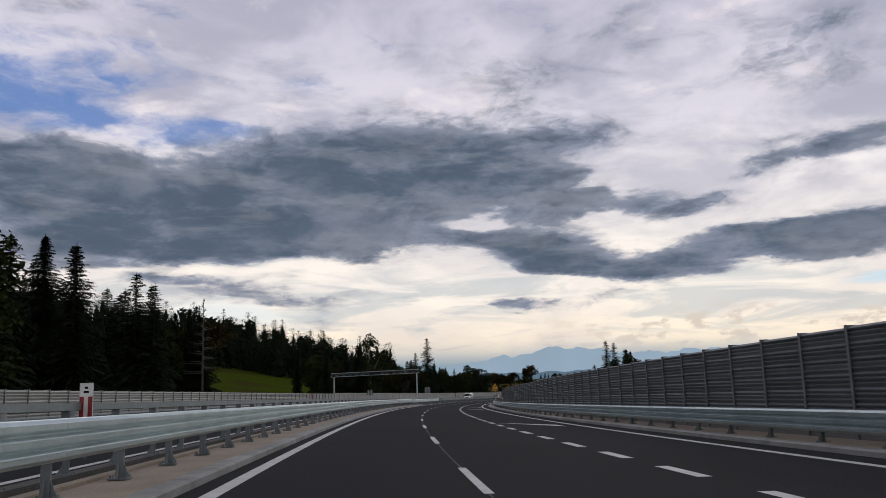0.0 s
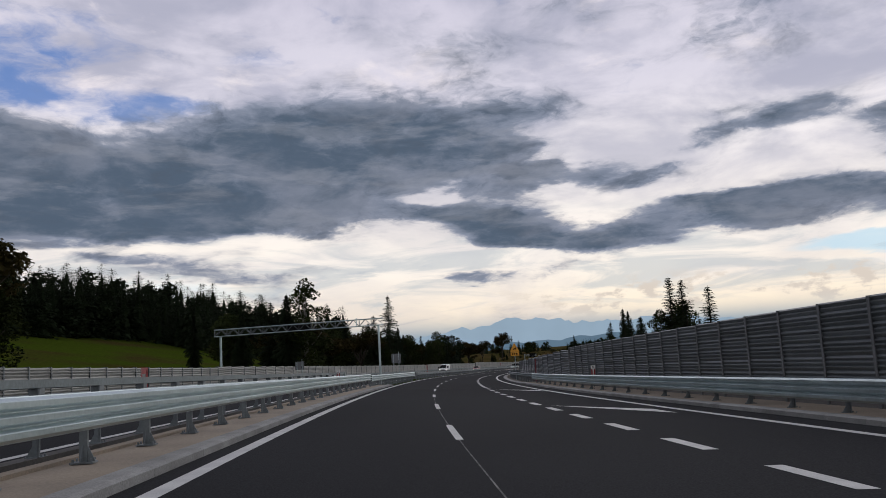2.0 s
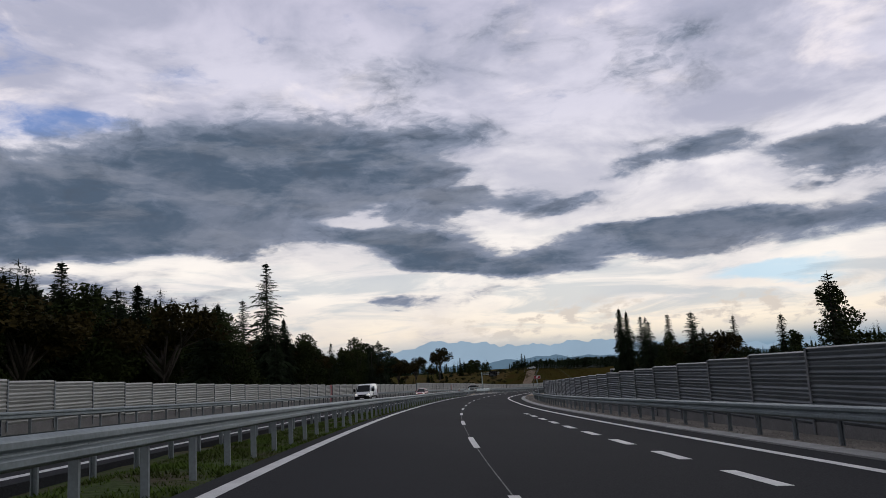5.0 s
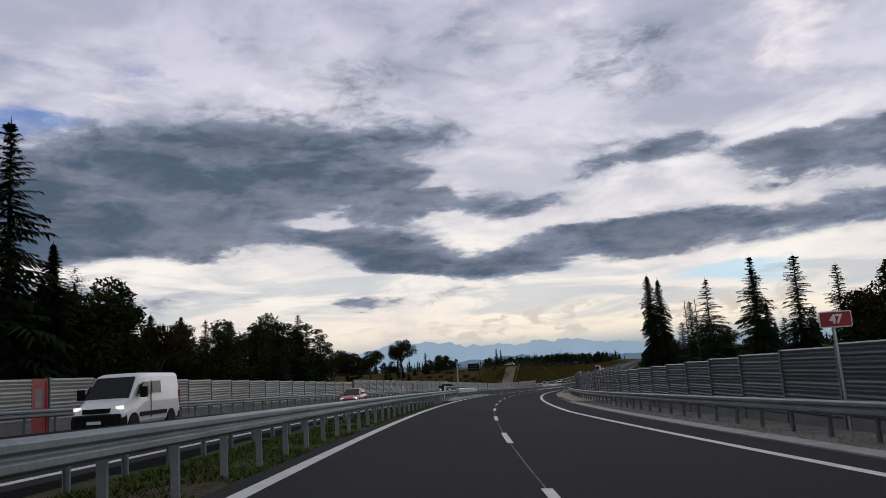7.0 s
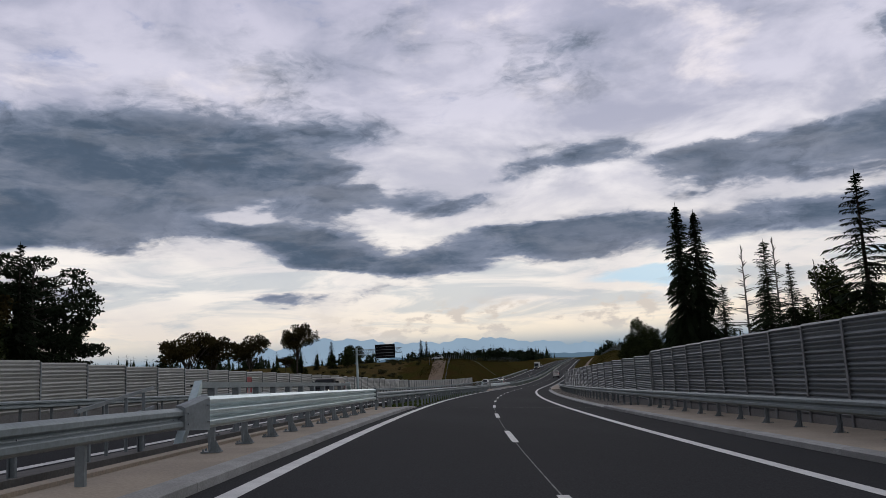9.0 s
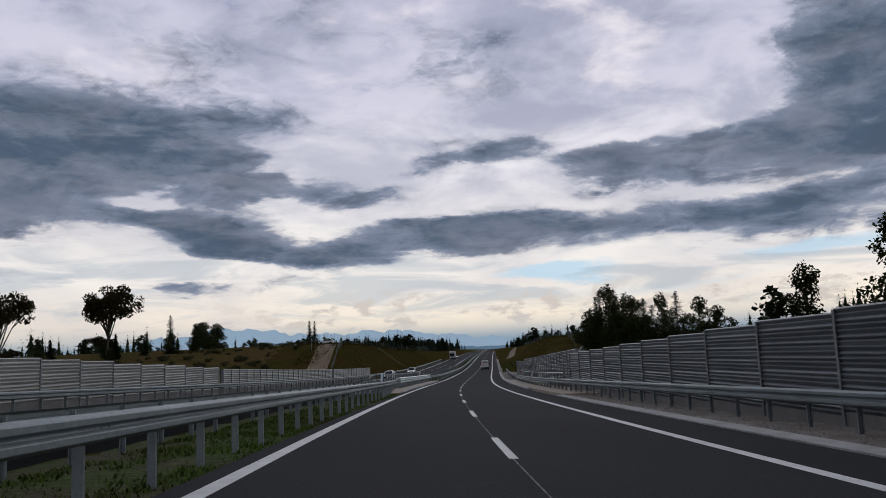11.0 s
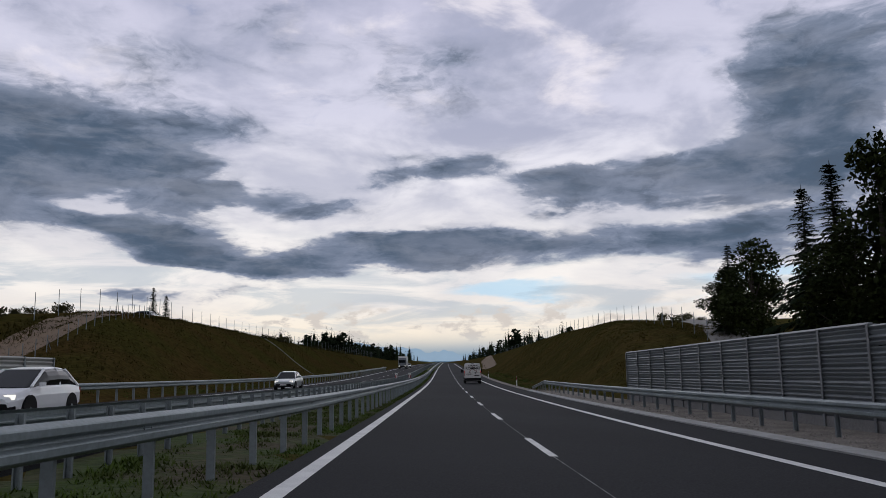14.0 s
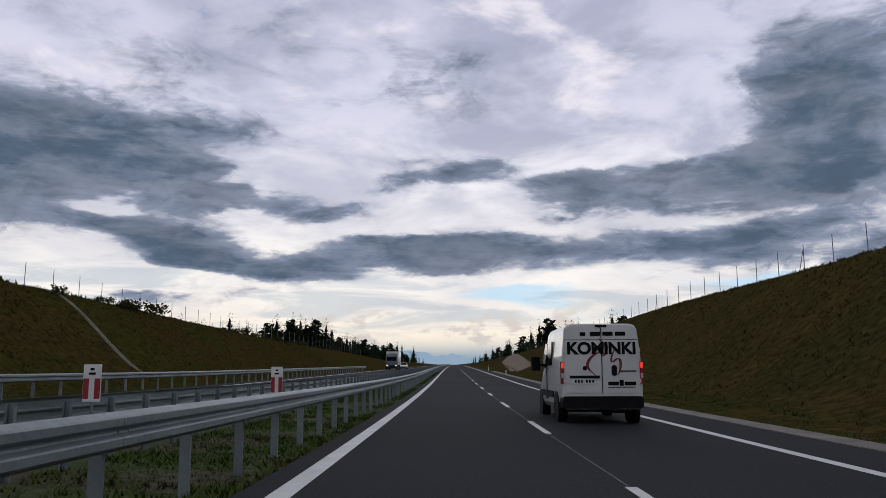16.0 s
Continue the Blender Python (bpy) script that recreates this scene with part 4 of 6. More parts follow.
noise_barrier("pale ribbed noise barrier on the bridge beside oncoming traffic", -16, 393, 437, 2.4, 2.0, PANEL_LIGHT, 0.17, 0.3, (), 0.0, HPOST_PALE)
noise_barrier("pale ribbed noise barrier ending at the grass bank", -16, 438, 470, 2.6, 2.0, PANEL_LIGHT, 0.17, 0.3, (), 1.0, HPOST_PALE)


def handrail(label, d, s0, s1, spacing, high):
    """A round steel handrail on slim posts."""
    t = thing("handrail", label, "handrail")
    n = int((s1 - s0) / spacing)
    for i in range(n):
        a, b = s0 + spacing * i, s0 + spacing * (i + 1)
        part("rail", rod(at(a, d, high), at(b, d, high), 0.03, n=6), GALV, t)
        p = at(a, d, 0.1)
        part("post", box(p.x - 0.025, p.x + 0.025, p.y - 0.025, p.y + 0.025, p.z, p.z + high - 0.1, 0.006), GALV_DULL, t)


handrail("slim steel handrail in front of the noise barrier on the bridge", 11.75, 391, 437, 2.4, 1.27)


def sloped_rail(s0, s1, d, z0, z1):
    """A short stair rail beside the end of a bridge."""
    t = thing("stair_handrail", "sloping flat steel handrail at the bridge end", "handrail", group="stair rails")
    q = lambda s: float(np.interp(s, [s0, s1], [z0, z1]))
    for o in (0.0, -0.42):
        part("rail", strip([(d - 0.03, lambda s: q(s) + o), (d - 0.03, lambda s: q(s) + o + 0.07), (d + 0.03, lambda s: q(s) + o + 0.07), (d + 0.03, lambda s: q(s) + o)], s0, s1, 0.6, True), GALV_DULL, t)
    for k in range(4):
        p = at(s0 + (s1 - s0) * (k + 0.4) / 4, d)
        part("post", box(p.x - 0.03, p.x + 0.03, p.y - 0.03, p.y + 0.03, p.z - 0.2, p.z + q(s0 + (s1 - s0) * (k + 0.4) / 4), 0.006), GALV_DULL, t)


sloped_rail(280.6, 283.6, -4.15, 0.9, 1.3)
sloped_rail(394.6, 398.6, -4.15, 1.0, 1.3)

# ---- trees ----
def spruce_crown(rng, h, r, full=1.0, low=0.1, droop=0.35, taper=0.85, fine=5, tip=0.10):
    """Drooping boughs all up the trunk, each a spine with hanging side sprays; lengths and gaps are uneven."""
    v, f = [], []
    n = int(300 * full)
    p1, p2 = rng.uniform(0, 6), rng.uniform(0, 6)
    for i in range(n):
        u = min(0.995, max(0, (i + rng.uniform(-2, 2)) / n))
        z = h * (low + (0.985 - low) * u)
        a = 2.39996 * i + rng.uniform(-0.5, 0.5)
        ragged = 0.86 + 0.22 * math.sin(2 * a + p1 + 9 * u) + 0.16 * math.sin(31 * u + p2 + a)
        shape = (1 - u) ** taper if taper > 0 else (1 - u ** -taper) ** 0.85
        L = (r * shape + tip * r) * ragged * (rng.uniform(0.35, 0.75) if rng.random() < 0.3 else rng.uniform(0.75, 1.12))
        ca, sa = math.cos(a), math.sin(a)
        rise = -0.05 + 0.45 * u * u + rng.uniform(-0.1, 0.12)
        dr = droop * (1 - 0.5 * u) * rng.uniform(0.7, 1.3)
        line = lambda w: (L * w, z + L * (rise * w - dr * w * w))
        o = len(v)
        d, zz = line(1.0)
        t = 0.05 * L + 0.01
        v += [(-sa * t, ca * t, z), (sa * t, -ca * t, z), (ca * d, sa * d, zz)]
        f.append((o, o + 1, o + 2))
        for q in range(fine):
            w = (q + 0.5) / (fine + 0.1)
            d, zz = line(w)
            d2, z2 = line(min(1.1, w + 0.2))
            side = max(L * 0.30 * (1 - 0.55 * w), 0.11) * rng.uniform(0.6, 1.4)
            base = max(L * 0.075, 0.05)
            for sg in (-1, 1):
                o = len(v)
                v += [(ca * (d - base), sa * (d - base), zz + 0.02 * L), (ca * (d + base), sa * (d + base), zz - 0.01 * L),
                      (ca * d2 - sa * side * sg, sa * d2 + ca * side * sg, min(zz, z2) - side * rng.uniform(0.2, 0.9))]
                f.append((o, o + 1, o + 2))
    o = len(v)
    v += [(0.06, 0, h * 0.94), (-0.04, 0.05, h * 0.94), (-0.04, -0.05, h * 0.94), (0, 0, h * 1.015)]
    f += [(o, o + 1, o + 3), (o + 1, o + 2, o + 3), (o + 2, o, o + 3)]
    return v, f


def trunk_piece(h, r, lean=0.0, n=8):
    zs = [0.0, 0.03 * h, 0.35 * h, 0.7 * h, h]
    rs = [r * 1.5, r * 1.1, r * 0.8, r * 0.45, r * 0.08]
    v, f = [], []
    for z, q in zip(zs, rs):
        v += [(q * math.cos(6.283 * i / n) + lean * z, q * math.sin(6.283 * i / n), z - (0.4 if z == 0 else 0)) for i in range(n)]
    for k in range(len(zs) - 1):
        f += [(k * n + i, k * n + (i + 1) % n, (k + 1) * n + (i + 1) % n, (k + 1) * n + i) for i in range(n)]
    return v, f


def leaf_cloud(rng, lobes, count, size):
    """Small bent leaf sprays scattered through uneven lobes (x, y, z, rx, ry, rz)."""
    v, f = [], []
    weights = [q[3] * q[4] * q[5] for q in lobes]
    for _ in range(count):
        x, y, z, rx, ry, rz = rng.choices(lobes, weights)[0]
        a, b = rng.uniform(0, 6.283), math.acos(rng.uniform(-1, 1))
        r = rng.uniform(0.15, 1.0) ** 0.4 * rng.choice((1.0, 1.0, 1.12))
        p = Vector((x + rx * r * math.sin(b) * math.cos(a), y + ry * r * math.sin(b) * math.sin(a), z + rz * r * math.cos(b)))
        e = Euler((rng.uniform(-1.2, 1.2), rng.uniform(-1.2, 1.2), rng.uniform(0, 6.28))).to_matrix()
        s = size * rng.uniform(0.5, 1.3)
        o = len(v)
        v += [tuple(p + e @ Vector(q)) for q in ((-s, 0, 0), (-0.2 * s, -0.55 * s, 0.12 * s), (s, 0.1 * s, -0.1 * s), (-0.1 * s, 0.6 * s, 0.1 * s))]
        f += [(o, o + 1, o + 2), (o, o + 2, o + 3)]
    return v, f


def broad_tree_pieces(rng, h, r, count, size, low=0.25):
    lobes = []
    for i in range(24):
        u = (i + rng.random()) / 24
        a = rng.uniform(0, 6.28)
        d = r * 0.66 * math.sin(0.5 + 2.3 * u) * rng.uniform(0.25, 1.0)
        z = h * (low + (0.92 - low) * u)
        q = r * rng.uniform(0.26, 0.42) * (1.15 - 0.6 * abs(u - 0.4))
        lobes.append((d * math.cos(a), d * math.sin(a), z, q, q, q * 0.8))
    lobes.append((0, 0, h * 0.9, r * 0.3, r * 0.3, h * 0.11))
    limbs = [trunk_piece(h * 0.85, 0.022 * h)]
    for x, y, z, *_ in lobes[2::2]:
        limbs.append(rod((0, 0, max(h * 0.2, z * 0.55)), (x * 0.95, y * 0.95, z), 0.007 * h, 0.002 * h, 5))
    return join(*limbs), leaf_cloud(rng, lobes, count, size)


def tree_kind(name, label, category, trunk, crown, bark, leaves):
    t = thing(name, label, category, group="trees")
    part("trunk", trunk, bark, t, smooth=True)
    part("crown", crown, leaves, t)
    return t


_r = random.Random(5)
UNIT = 10.0  # patterns are built 10 m tall
SPRUCES = [tree_kind("spruce_tree", "dark green spruce with drooping boughs", "spruce tree", trunk_piece(UNIT, 0.14), spruce_crown(_r, UNIT, 2.2, 1.15, 0.03, 0.30, 0.80, 8), BARK, SPRUCE),
           tree_kind("spruce_tree", "slim dark spruce with a ragged outline", "spruce tree", trunk_piece(UNIT, 0.13), spruce_crown(_r, UNIT, 1.8, 1.05, 0.05, 0.28, 0.72, 8), BARK, SPRUCE),
           tree_kind("spruce_tree", "tall thin spruce with gaps between sparse boughs", "spruce tree", trunk_piece(UNIT, 0.12), spruce_crown(_r, UNIT, 1.7, 0.72, 0.10, 0.3, 0.62, 8, 0.08), BARK, SPRUCE),
           tree_kind("spruce_tree", "dense narrow spruce like a dark column", "spruce tree", trunk_piece(UNIT, 0.14), spruce_crown(random.Random(31), UNIT, 1.32, 2.2, 0.02, 0.55, -2.0, 10, 0.07), BARK, SPRUCE)]
_a = broad_tree_pieces(_r, UNIT, 3.6, 7000, 0.17, 0.08)
_b = broad_tree_pieces(_r, UNIT, 2.7, 6200, 0.155, 0.04)


def open_tree_pieces(rng, h, r):
    """A short trunk that forks into spreading limbs, with flat clumps of leaves at their ends and gaps between."""
    limbs, lobes = [trunk_piece(h * 0.5, 0.02 * h)], []
    for i in range(15):
        a = 2.4 * i + rng.uniform(-0.5, 0.5)
        d = r * (0.15 if i % 4 == 3 else rng.uniform(0.45, 0.85))
        z0, z1 = h * rng.uniform(0.2, 0.42), h * rng.uniform(0.62, 0.94) - 0.18 * d
        mid = (d * 0.45 * math.cos(a), d * 0.45 * math.sin(a), z0 + 0.62 * (z1 - z0))
        limbs += [rod((0, 0, z0), mid, 0.011 * h, 0.007 * h, 6), rod(mid, (d * math.cos(a), d * math.sin(a), z1), 0.007 * h, 0.002 * h, 5)]
        for k in range(3):
            b, e = a + rng.uniform(-0.7, 0.7), d + rng.uniform(-0.18, 0.12) * r
            x, y, z = e * math.cos(b), e * math.sin(b), z1 + rng.uniform(-0.10, 0.06) * h
            limbs.append(rod(mid, (x, y, z), 0.005 * h, 0.0015 * h, 4))
            q = r * rng.uniform(0.19, 0.30)
            lobes.append((x, y, z, q, q, q * 0.62))
    return join(*limbs), leaf_cloud(rng, lobes, 5200, 0.22)


_c = open_tree_pieces(random.Random(12), UNIT, 4.8)
BROADS = [tree_kind("broadleaf_tree", "round dark green broadleaf tree", "tree", _a[0], _a[1], BARK, BROAD),
          tree_kind("broadleaf_tree", "upright green broadleaf tree", "tree", _b[0], _b[1], BARK, BROAD),
          tree_kind("broadleaf_tree", "open autumn tree with brownish leaves", "tree", _c[0], _c[1], BARK, AUTUMN),
          tree_kind("birch_tree", "tall loose birch with a pale trunk", "birch tree", *broad_tree_pieces(_r, UNIT, 2.3, 4200, 0.14, 0.12), mat("birch_bark", (0.20, 0.19, 0.17), 0.8, 0, (0.12, 0.11, 0.1), 1.5, 10), BROAD)]


def pine_pieces(rng, h, r):
    """A broad pine: flat tiers of needle clumps at the ends of level limbs."""
    lobes, limbs = [], [trunk_piece(h * 0.95, 0.02 * h)]
    for i in range(34):
        u = (i + rng.random()) / 34
        a = 2.4 * i + rng.uniform(-0.5, 0.5)
        d = r * (0.35 + 0.65 * math.sin(0.6 + 2.2 * u)) * rng.uniform(0.35, 1.0)
        z = h * (0.12 + 0.84 * u)
        q = r * rng.uniform(0.24, 0.40) * (1.1 - 0.45 * u)
        lobes.append((d * math.cos(a), d * math.sin(a), z, q * 1.25, q * 1.25, q * 0.42))
        limbs.append(rod((0, 0, z - 0.06 * h), (d * 0.9 * math.cos(a), d * 0.9 * math.sin(a), z), 0.006 * h, 0.002 * h, 5))
    return join(*limbs), leaf_cloud(rng, lobes, 15000, 0.15)


PINE = tree_kind("pine_tree", "broad dark pine with level tiers of needles", "pine tree", *pine_pieces(_r, UNIT, 3.9), BARK, SPRUCE)
# plain crowns for the woods on the hill
FAR = [spruce_crown(_r, UNIT, 2.4, 0.62, 0.0, 0.35, 0.62, 3, 0.16), spruce_crown(_r, UNIT, 2.0, 0.62, 0.0, 0.3, -1.6, 3, 0.22), broad_tree_pieces(_r, UNIT, 3.5, 800, 0.45, 0.02)[1]]
FAR_LITE = [spruce_crown(_r, UNIT, 2.4, 0.26, 0.0, 0.35, 0.6, 2, 0.2), spruce_crown(_r, UNIT, 2.1, 0.26, 0.0, 0.3, -1.6, 2, 0.25), broad_tree_pieces(_r, UNIT, 3.6, 260, 0.75, 0.02)[1]]


def inner(r):
    """The dense middle of a crown: a rough narrow cone in four tiers."""
    v, f = [], []
    for k in range(4):
        o = len(v)
        v += [(r * (1 - 0.22 * k) * (0.8 + 0.4 * ((i * 7 + k * 3) % 5) / 5) * math.cos(1.0472 * i + k), r * (1 - 0.22 * k) * (0.8 + 0.4 * ((i * 7 + k * 3) % 5) / 5) * math.sin(1.0472 * i + k), UNIT * (0.02 + 0.2 * k)) for i in range(6)] + [(0, 0, UNIT * (0.36 + 0.165 * k))]
        f += [(o + i, o + (i + 1) % 6, o + 6) for i in range(6)]
    return v, f


for group_ in (FAR, FAR_LITE):
    for i in range(2):
        group_[i] = join(group_[i], inner(1.25 - 0.25 * i))
_w = [trunk_piece(UNIT, 0.1)] + [rod((0, 0, z), (math.cos(z * 7.1) * (UNIT - z) * 0.22, math.sin(z * 7.1) * (UNIT - z) * 0.22, z + 0.25 - (UNIT - z) * 0.03), 0.045, 0.012, 4) for z in np.arange(3.0, 9.8, 0.13)]
DEAD = thing("dead_tree", "bare grey dead spruce with short twigs", "dead tree", group="trees")
part("trunk", join(*_w), DEADWOOD, DEAD)
_l = []
for i in range(8):
    _l.append((_r.uniform(-1.2, 1.2), _r.uniform(-1.2, 1.2), _r.uniform(0.5, 1.5), 0.9, 0.9, 0.7))
SHRUBS = [tree_kind("shrub", "rough brownish shrub on the grass bank", "shrub", join(*[rod((0, 0, -0.2), (x * 0.7, y * 0.7, z), 0.05, 0.015, 5) for x, y, z, *_ in _l]), leaf_cloud(_r, _l, 340, 0.24), BARK, SHRUB)]
_used = set()


def plant(pattern, s, d, h, z=None, wide=1.0):
    """A tree of height h at s, d; the first of each kind is the pattern itself."""
    g = on_ground(s, wide_d(s, d))
    h = h * float(rate(s)) - 0.2
    k = h / (2.0 if pattern in SHRUBS else UNIT)
    turn = (s * 37.7 + d * 91.3) % 360
    m = pose(g.x, g.y, g.z, 0, 0, turn)
    if pattern.name not in _used:
        _used.add(pattern.name)
        t = pattern
        t.matrix_world = m
    else:
        t = copy_thing(pattern, m)
    t.scale = (k * wide, k * wide, k)
    return t


S0, S1, S2, S3 = SPRUCES
L0, L1, L2, BIRCH = BROADS
# single trees that stand out, as kind, place along, place across, height
TREES_A = [
    (S0, 255, -27.5, 19.8, 1.0), (BIRCH, 170.3, -19, 14.6, 1.35), (S3, 168, -21, 12.4, 1.2), (S1, 170, -24, 11.5, 1.2), (S1, 160.6, 30.1, 12.7, 1.1), (S1, 160.3, 31.5, 12.4, 1.1), (L1, 187.8, 33, 10.5, 1.2), (L1, 184.6, 36, 11.7, 1.2), (S2, 151.4, 30, 8.6, 1.1), (S1, 153.1, 33, 10.8, 1.2), (S2, 219.7, 36, 11.9, 1.2), (L1, 198.5, 38, 11.1, 1.3), (L1, 229.9, 40, 12.1, 1.2),
]
TREES_B = [
    (S3, 361.5, 23.9, 21.6, 0.95), (S3, 361.0, 25.7, 20.8, 0.92), (S0, 350.3, 30, 15.5, 0.9), (DEAD, 358.7, 30, 16.4, 1), (DEAD, 350.6, 31, 15.8, 1), (S1, 343.3, 30, 12.2, 1.0), (L1, 337.1, 31, 11.3, 1.3), (L1, 344.1, 34, 10.9, 1.4), (S2, 327.1, 30, 16.5, 1.25), (S1, 314.1, 34.1, 16.2, 1.15), (DEAD, 334.2, 29, 11.1, 0.8), (S0, 348.7, 33, 9.7, 1.4), (L1, 335.8, 34, 9.6, 1.4), (S0, 362.7, 33, 12.3, 1.4), (S0, 369.6, 30, 13.1, 1.3),
]
TREES_C = [
    (S1, 296, 44, 14, 1), (S1, 288, 36, 13, 1), (L1, 372, 24, 9, 1), (L1, 380, 23, 7.5, 1.1), (S1, 376, 27, 8, 1),
]
TREES_D = [
    (PINE, 329.8, -33.7, 12.2, 1.0), (PINE, 336, -38, 11.2, 0.95), (S0, 321, -29, 11.5, 1.0), (S1, 259, -36, 12, 1.2), (L0, 321, -35.5, 12.5, 1.0), (S0, 262, -34, 15, 1), (L2, 417, -63, 12.8, 1.0), (L2, 423, -61, 12, 1.0), (L2, 441, -61, 12.6, 0.85), (L2, 477, -63.6, 15, 0.85), (S0, 499, -61, 8.5, 1), (L0, 512, -60, 6.2, 1.4), (L0, 518, -61, 6.6, 1.4), (L0, 524, -60, 6.2, 1.4), (L0, 507.5, -58.5, 5.2, 1.4), (L0, 529, -62, 5.4, 1.5),
]
TREES_E = [
    (S0, 566, -45, 8.3, 0.95), (S0, 596.6, -53.5, 10.6, 1.0), (L1, 600.0, -54.5, 2.2, 1.4), (L1, 580, -45, 4.2, 1.4), (L1, 586, -46, 3.8, 1.4), (S1, 571, -46, 4.5, 1.2),
]
TREES_F = [
    (S0, 493.5, 28.0, 13.0, 1.0), (L1, 485.6, 29.2, 15.4, 1.0), (S1, 489.5, 28.2, 14.2, 1.2), (S1, 480.9, 30, 13.6, 1.3), (S0, 486.6, 30.5, 14.6, 1.1), (L1, 476.3, 31, 13.7, 1.2), (S0, 472.2, 33.2, 12.6, 1.2), (L1, 474.4, 32, 12.7, 1.2), (S1, 477.2, 40, 14, 1.2), (L1, 475.7, 37, 13.5, 0.9), (L1, 462.4, 40, 11.9, 1.1), (L1, 452.9, 40, 10.3, 1.1), (L0, 502.5, 27.5, 9.3, 1.2), (L0, 486.3, 27.5, 9.6, 1.2), (L0, 474.2, 28.5, 9.4, 1.2), (L0, 468.6, 30, 9.3, 1.2), (L1, 465.7, 32, 9.4, 1.3), (S1, 469.4, 34, 11.2, 1.3),
]
TREES_G = [
    (S0, 283.9, 27, 13.3, 0.95), (S0, 271.2, 27, 11.4, 1.0), (S1, 512, 29, 8.6, 1.4), (L1, 511.2, 28.2, 6.4, 1.5), (L1, 513, 29.6, 6.6, 1.3), (BIRCH, 510, 31, 5.4, 1.1),
]
TREES_H = [
    (DEAD, 110.5, -29.4, 14.8, 1.3), (S0, 93.3, -38, 18.5, 1.1), (S0, 146, -64, 18, 1.1), (S0, 50, -34, 19, 1.0), (S0, 46, -36, 17, 1.1),
]
for kind, s, d, h, wide in TREES_A + TREES_B + TREES_C + TREES_D + TREES_E + TREES_F + TREES_G + TREES_H:
    plant(kind, s, d, h, wide=wide)
# woods: stretch along, stretch across, number, heights, share of spruce
WOODS = [(38, 110, -60, -29, 52, (14, 19), 0.9), (106, 121, -40, -30, 13, (10, 15), 0.8), (106, 138, -54, -40, 15, (10, 15), 0.8), (164, 240, -38, -19, 46, (8, 12), 0.6), (238, 318, -60, -21, 60, (8, 12), 0.45), (300, 322, -50, -26, 10, (8, 11), 0.4),
         (410, 500, -78, -52, 14, (3, 6), 0.1), (255, 300, 24, 50, 9, (8, 12), 0.5), (125, 200, 26, 60, 14, (6, 9), 0.45), (300, 345, 30, 60, 10, (8, 11), 0.7)]
_q = random.Random(11)
for a, b, c, e, n, (h0, h1), share in WOODS:
    for i in range(n):
        kind = _q.choice((S0, S1, S0, S3)) if _q.random() < share else _q.choice((L0, L1, L2))
        plant(kind, _q.uniform(a, b), _q.uniform(c, e), _q.uniform(h0, h1) * (0.85 if kind in (L0, L1, L2) else 1), wide=_q.uniform(1.0, 1.4))
for a, b, c, e, n in ((455, 525, -58, -36, 60), (500, 545, -50, -34, 24), (560, 700, -31, -25, 46), (360, 470, -62, -40, 26), (520, 700, 30, 44, 8), (236, 330, -24, -19, 14), (120, 160, 15, 22, 6)):
    for i in range(n):
        plant(SHRUBS[0], _q.uniform(a, b), _q.uniform(c, e), _q.uniform(0.6, 1.5), wide=_q.uniform(0.7, 1.2))

# ---- far woods and mountains ----
far_place = lambda s, d: (s, wide_d(s, d))


def hill_woods(label, zones, seed, kinds=FAR):
    """A closed wood: many crowns of three kinds in one mesh."""
    q = random.Random(seed)
    V, F, o = [], [], 0
    shapes = [(np.array(v, float), np.array([t for t in f], int)) for v, f in kinds]
    for a, b, c, e, n, h0, h1 in zones:
        for _ in range(n):
            g = on_ground(*far_place(q.uniform(a, b), q.uniform(c, e)))
            k = 2 if q.random() < 0.30 else q.choice((0, 1))
            h = q.uniform(h0 * 0.72, h1 * 1.08) * (0.8 if k == 2 else 1) * 1.15
            v, f = shapes[k]
            t, w = q.uniform(0, 6.283), h / UNIT * q.uniform(1.05, 1.75)
            x, y = v[:, 0] * w, v[:, 1] * w
            V.append(np.stack([g.x + x * math.cos(t) - y * math.sin(t), g.y + x * math.sin(t) + y * math.cos(t), g.z - 0.2 + v[:, 2] * h / UNIT], 1))
            F.append(f + o)
            o += len(v)
    me = bpy.data.meshes.new("woods")
    me.from_pydata(np.concatenate(V).tolist(), [], np.concatenate(F).tolist())
    me.materials.append(SPRUCE)
    return tagged(new("woods", me), label, "woods", kind="stuff")


hill_woods("closed dark spruce wood on the hill above the meadow", [(95, 262, -125, -105, 150, 13, 18), (262, 345, -112, -72, 140, 12, 18), (95, 345, -170, -122, 170, 16, 22), (340, 430, -170, -110, 50, 11, 16), (30, 110, -80, -40, 90, 12, 16)], 8)
hill_woods("dark mixed wood on the slope above the oncoming carriageway", [(690, 900, -85, -30, 640, 6, 9), (900, 1250, -120, -25, 200, 7, 11)], 3, FAR_LITE)
hill_woods("dark mixed wood on the slope above the road", [(700, 960, 24, 80, 170, 6, 10), (1000, 1400, 20, 120, 120, 7, 11)], 4, FAR_LITE)
hill_woods("line of trees across the far fields", [(560, 700, -190, -90, 90, 6, 10), (600, 800, -330, -200, 160, 8, 13), (560, 800, 90, 260, 120, 8, 14)], 6, FAR_LITE)


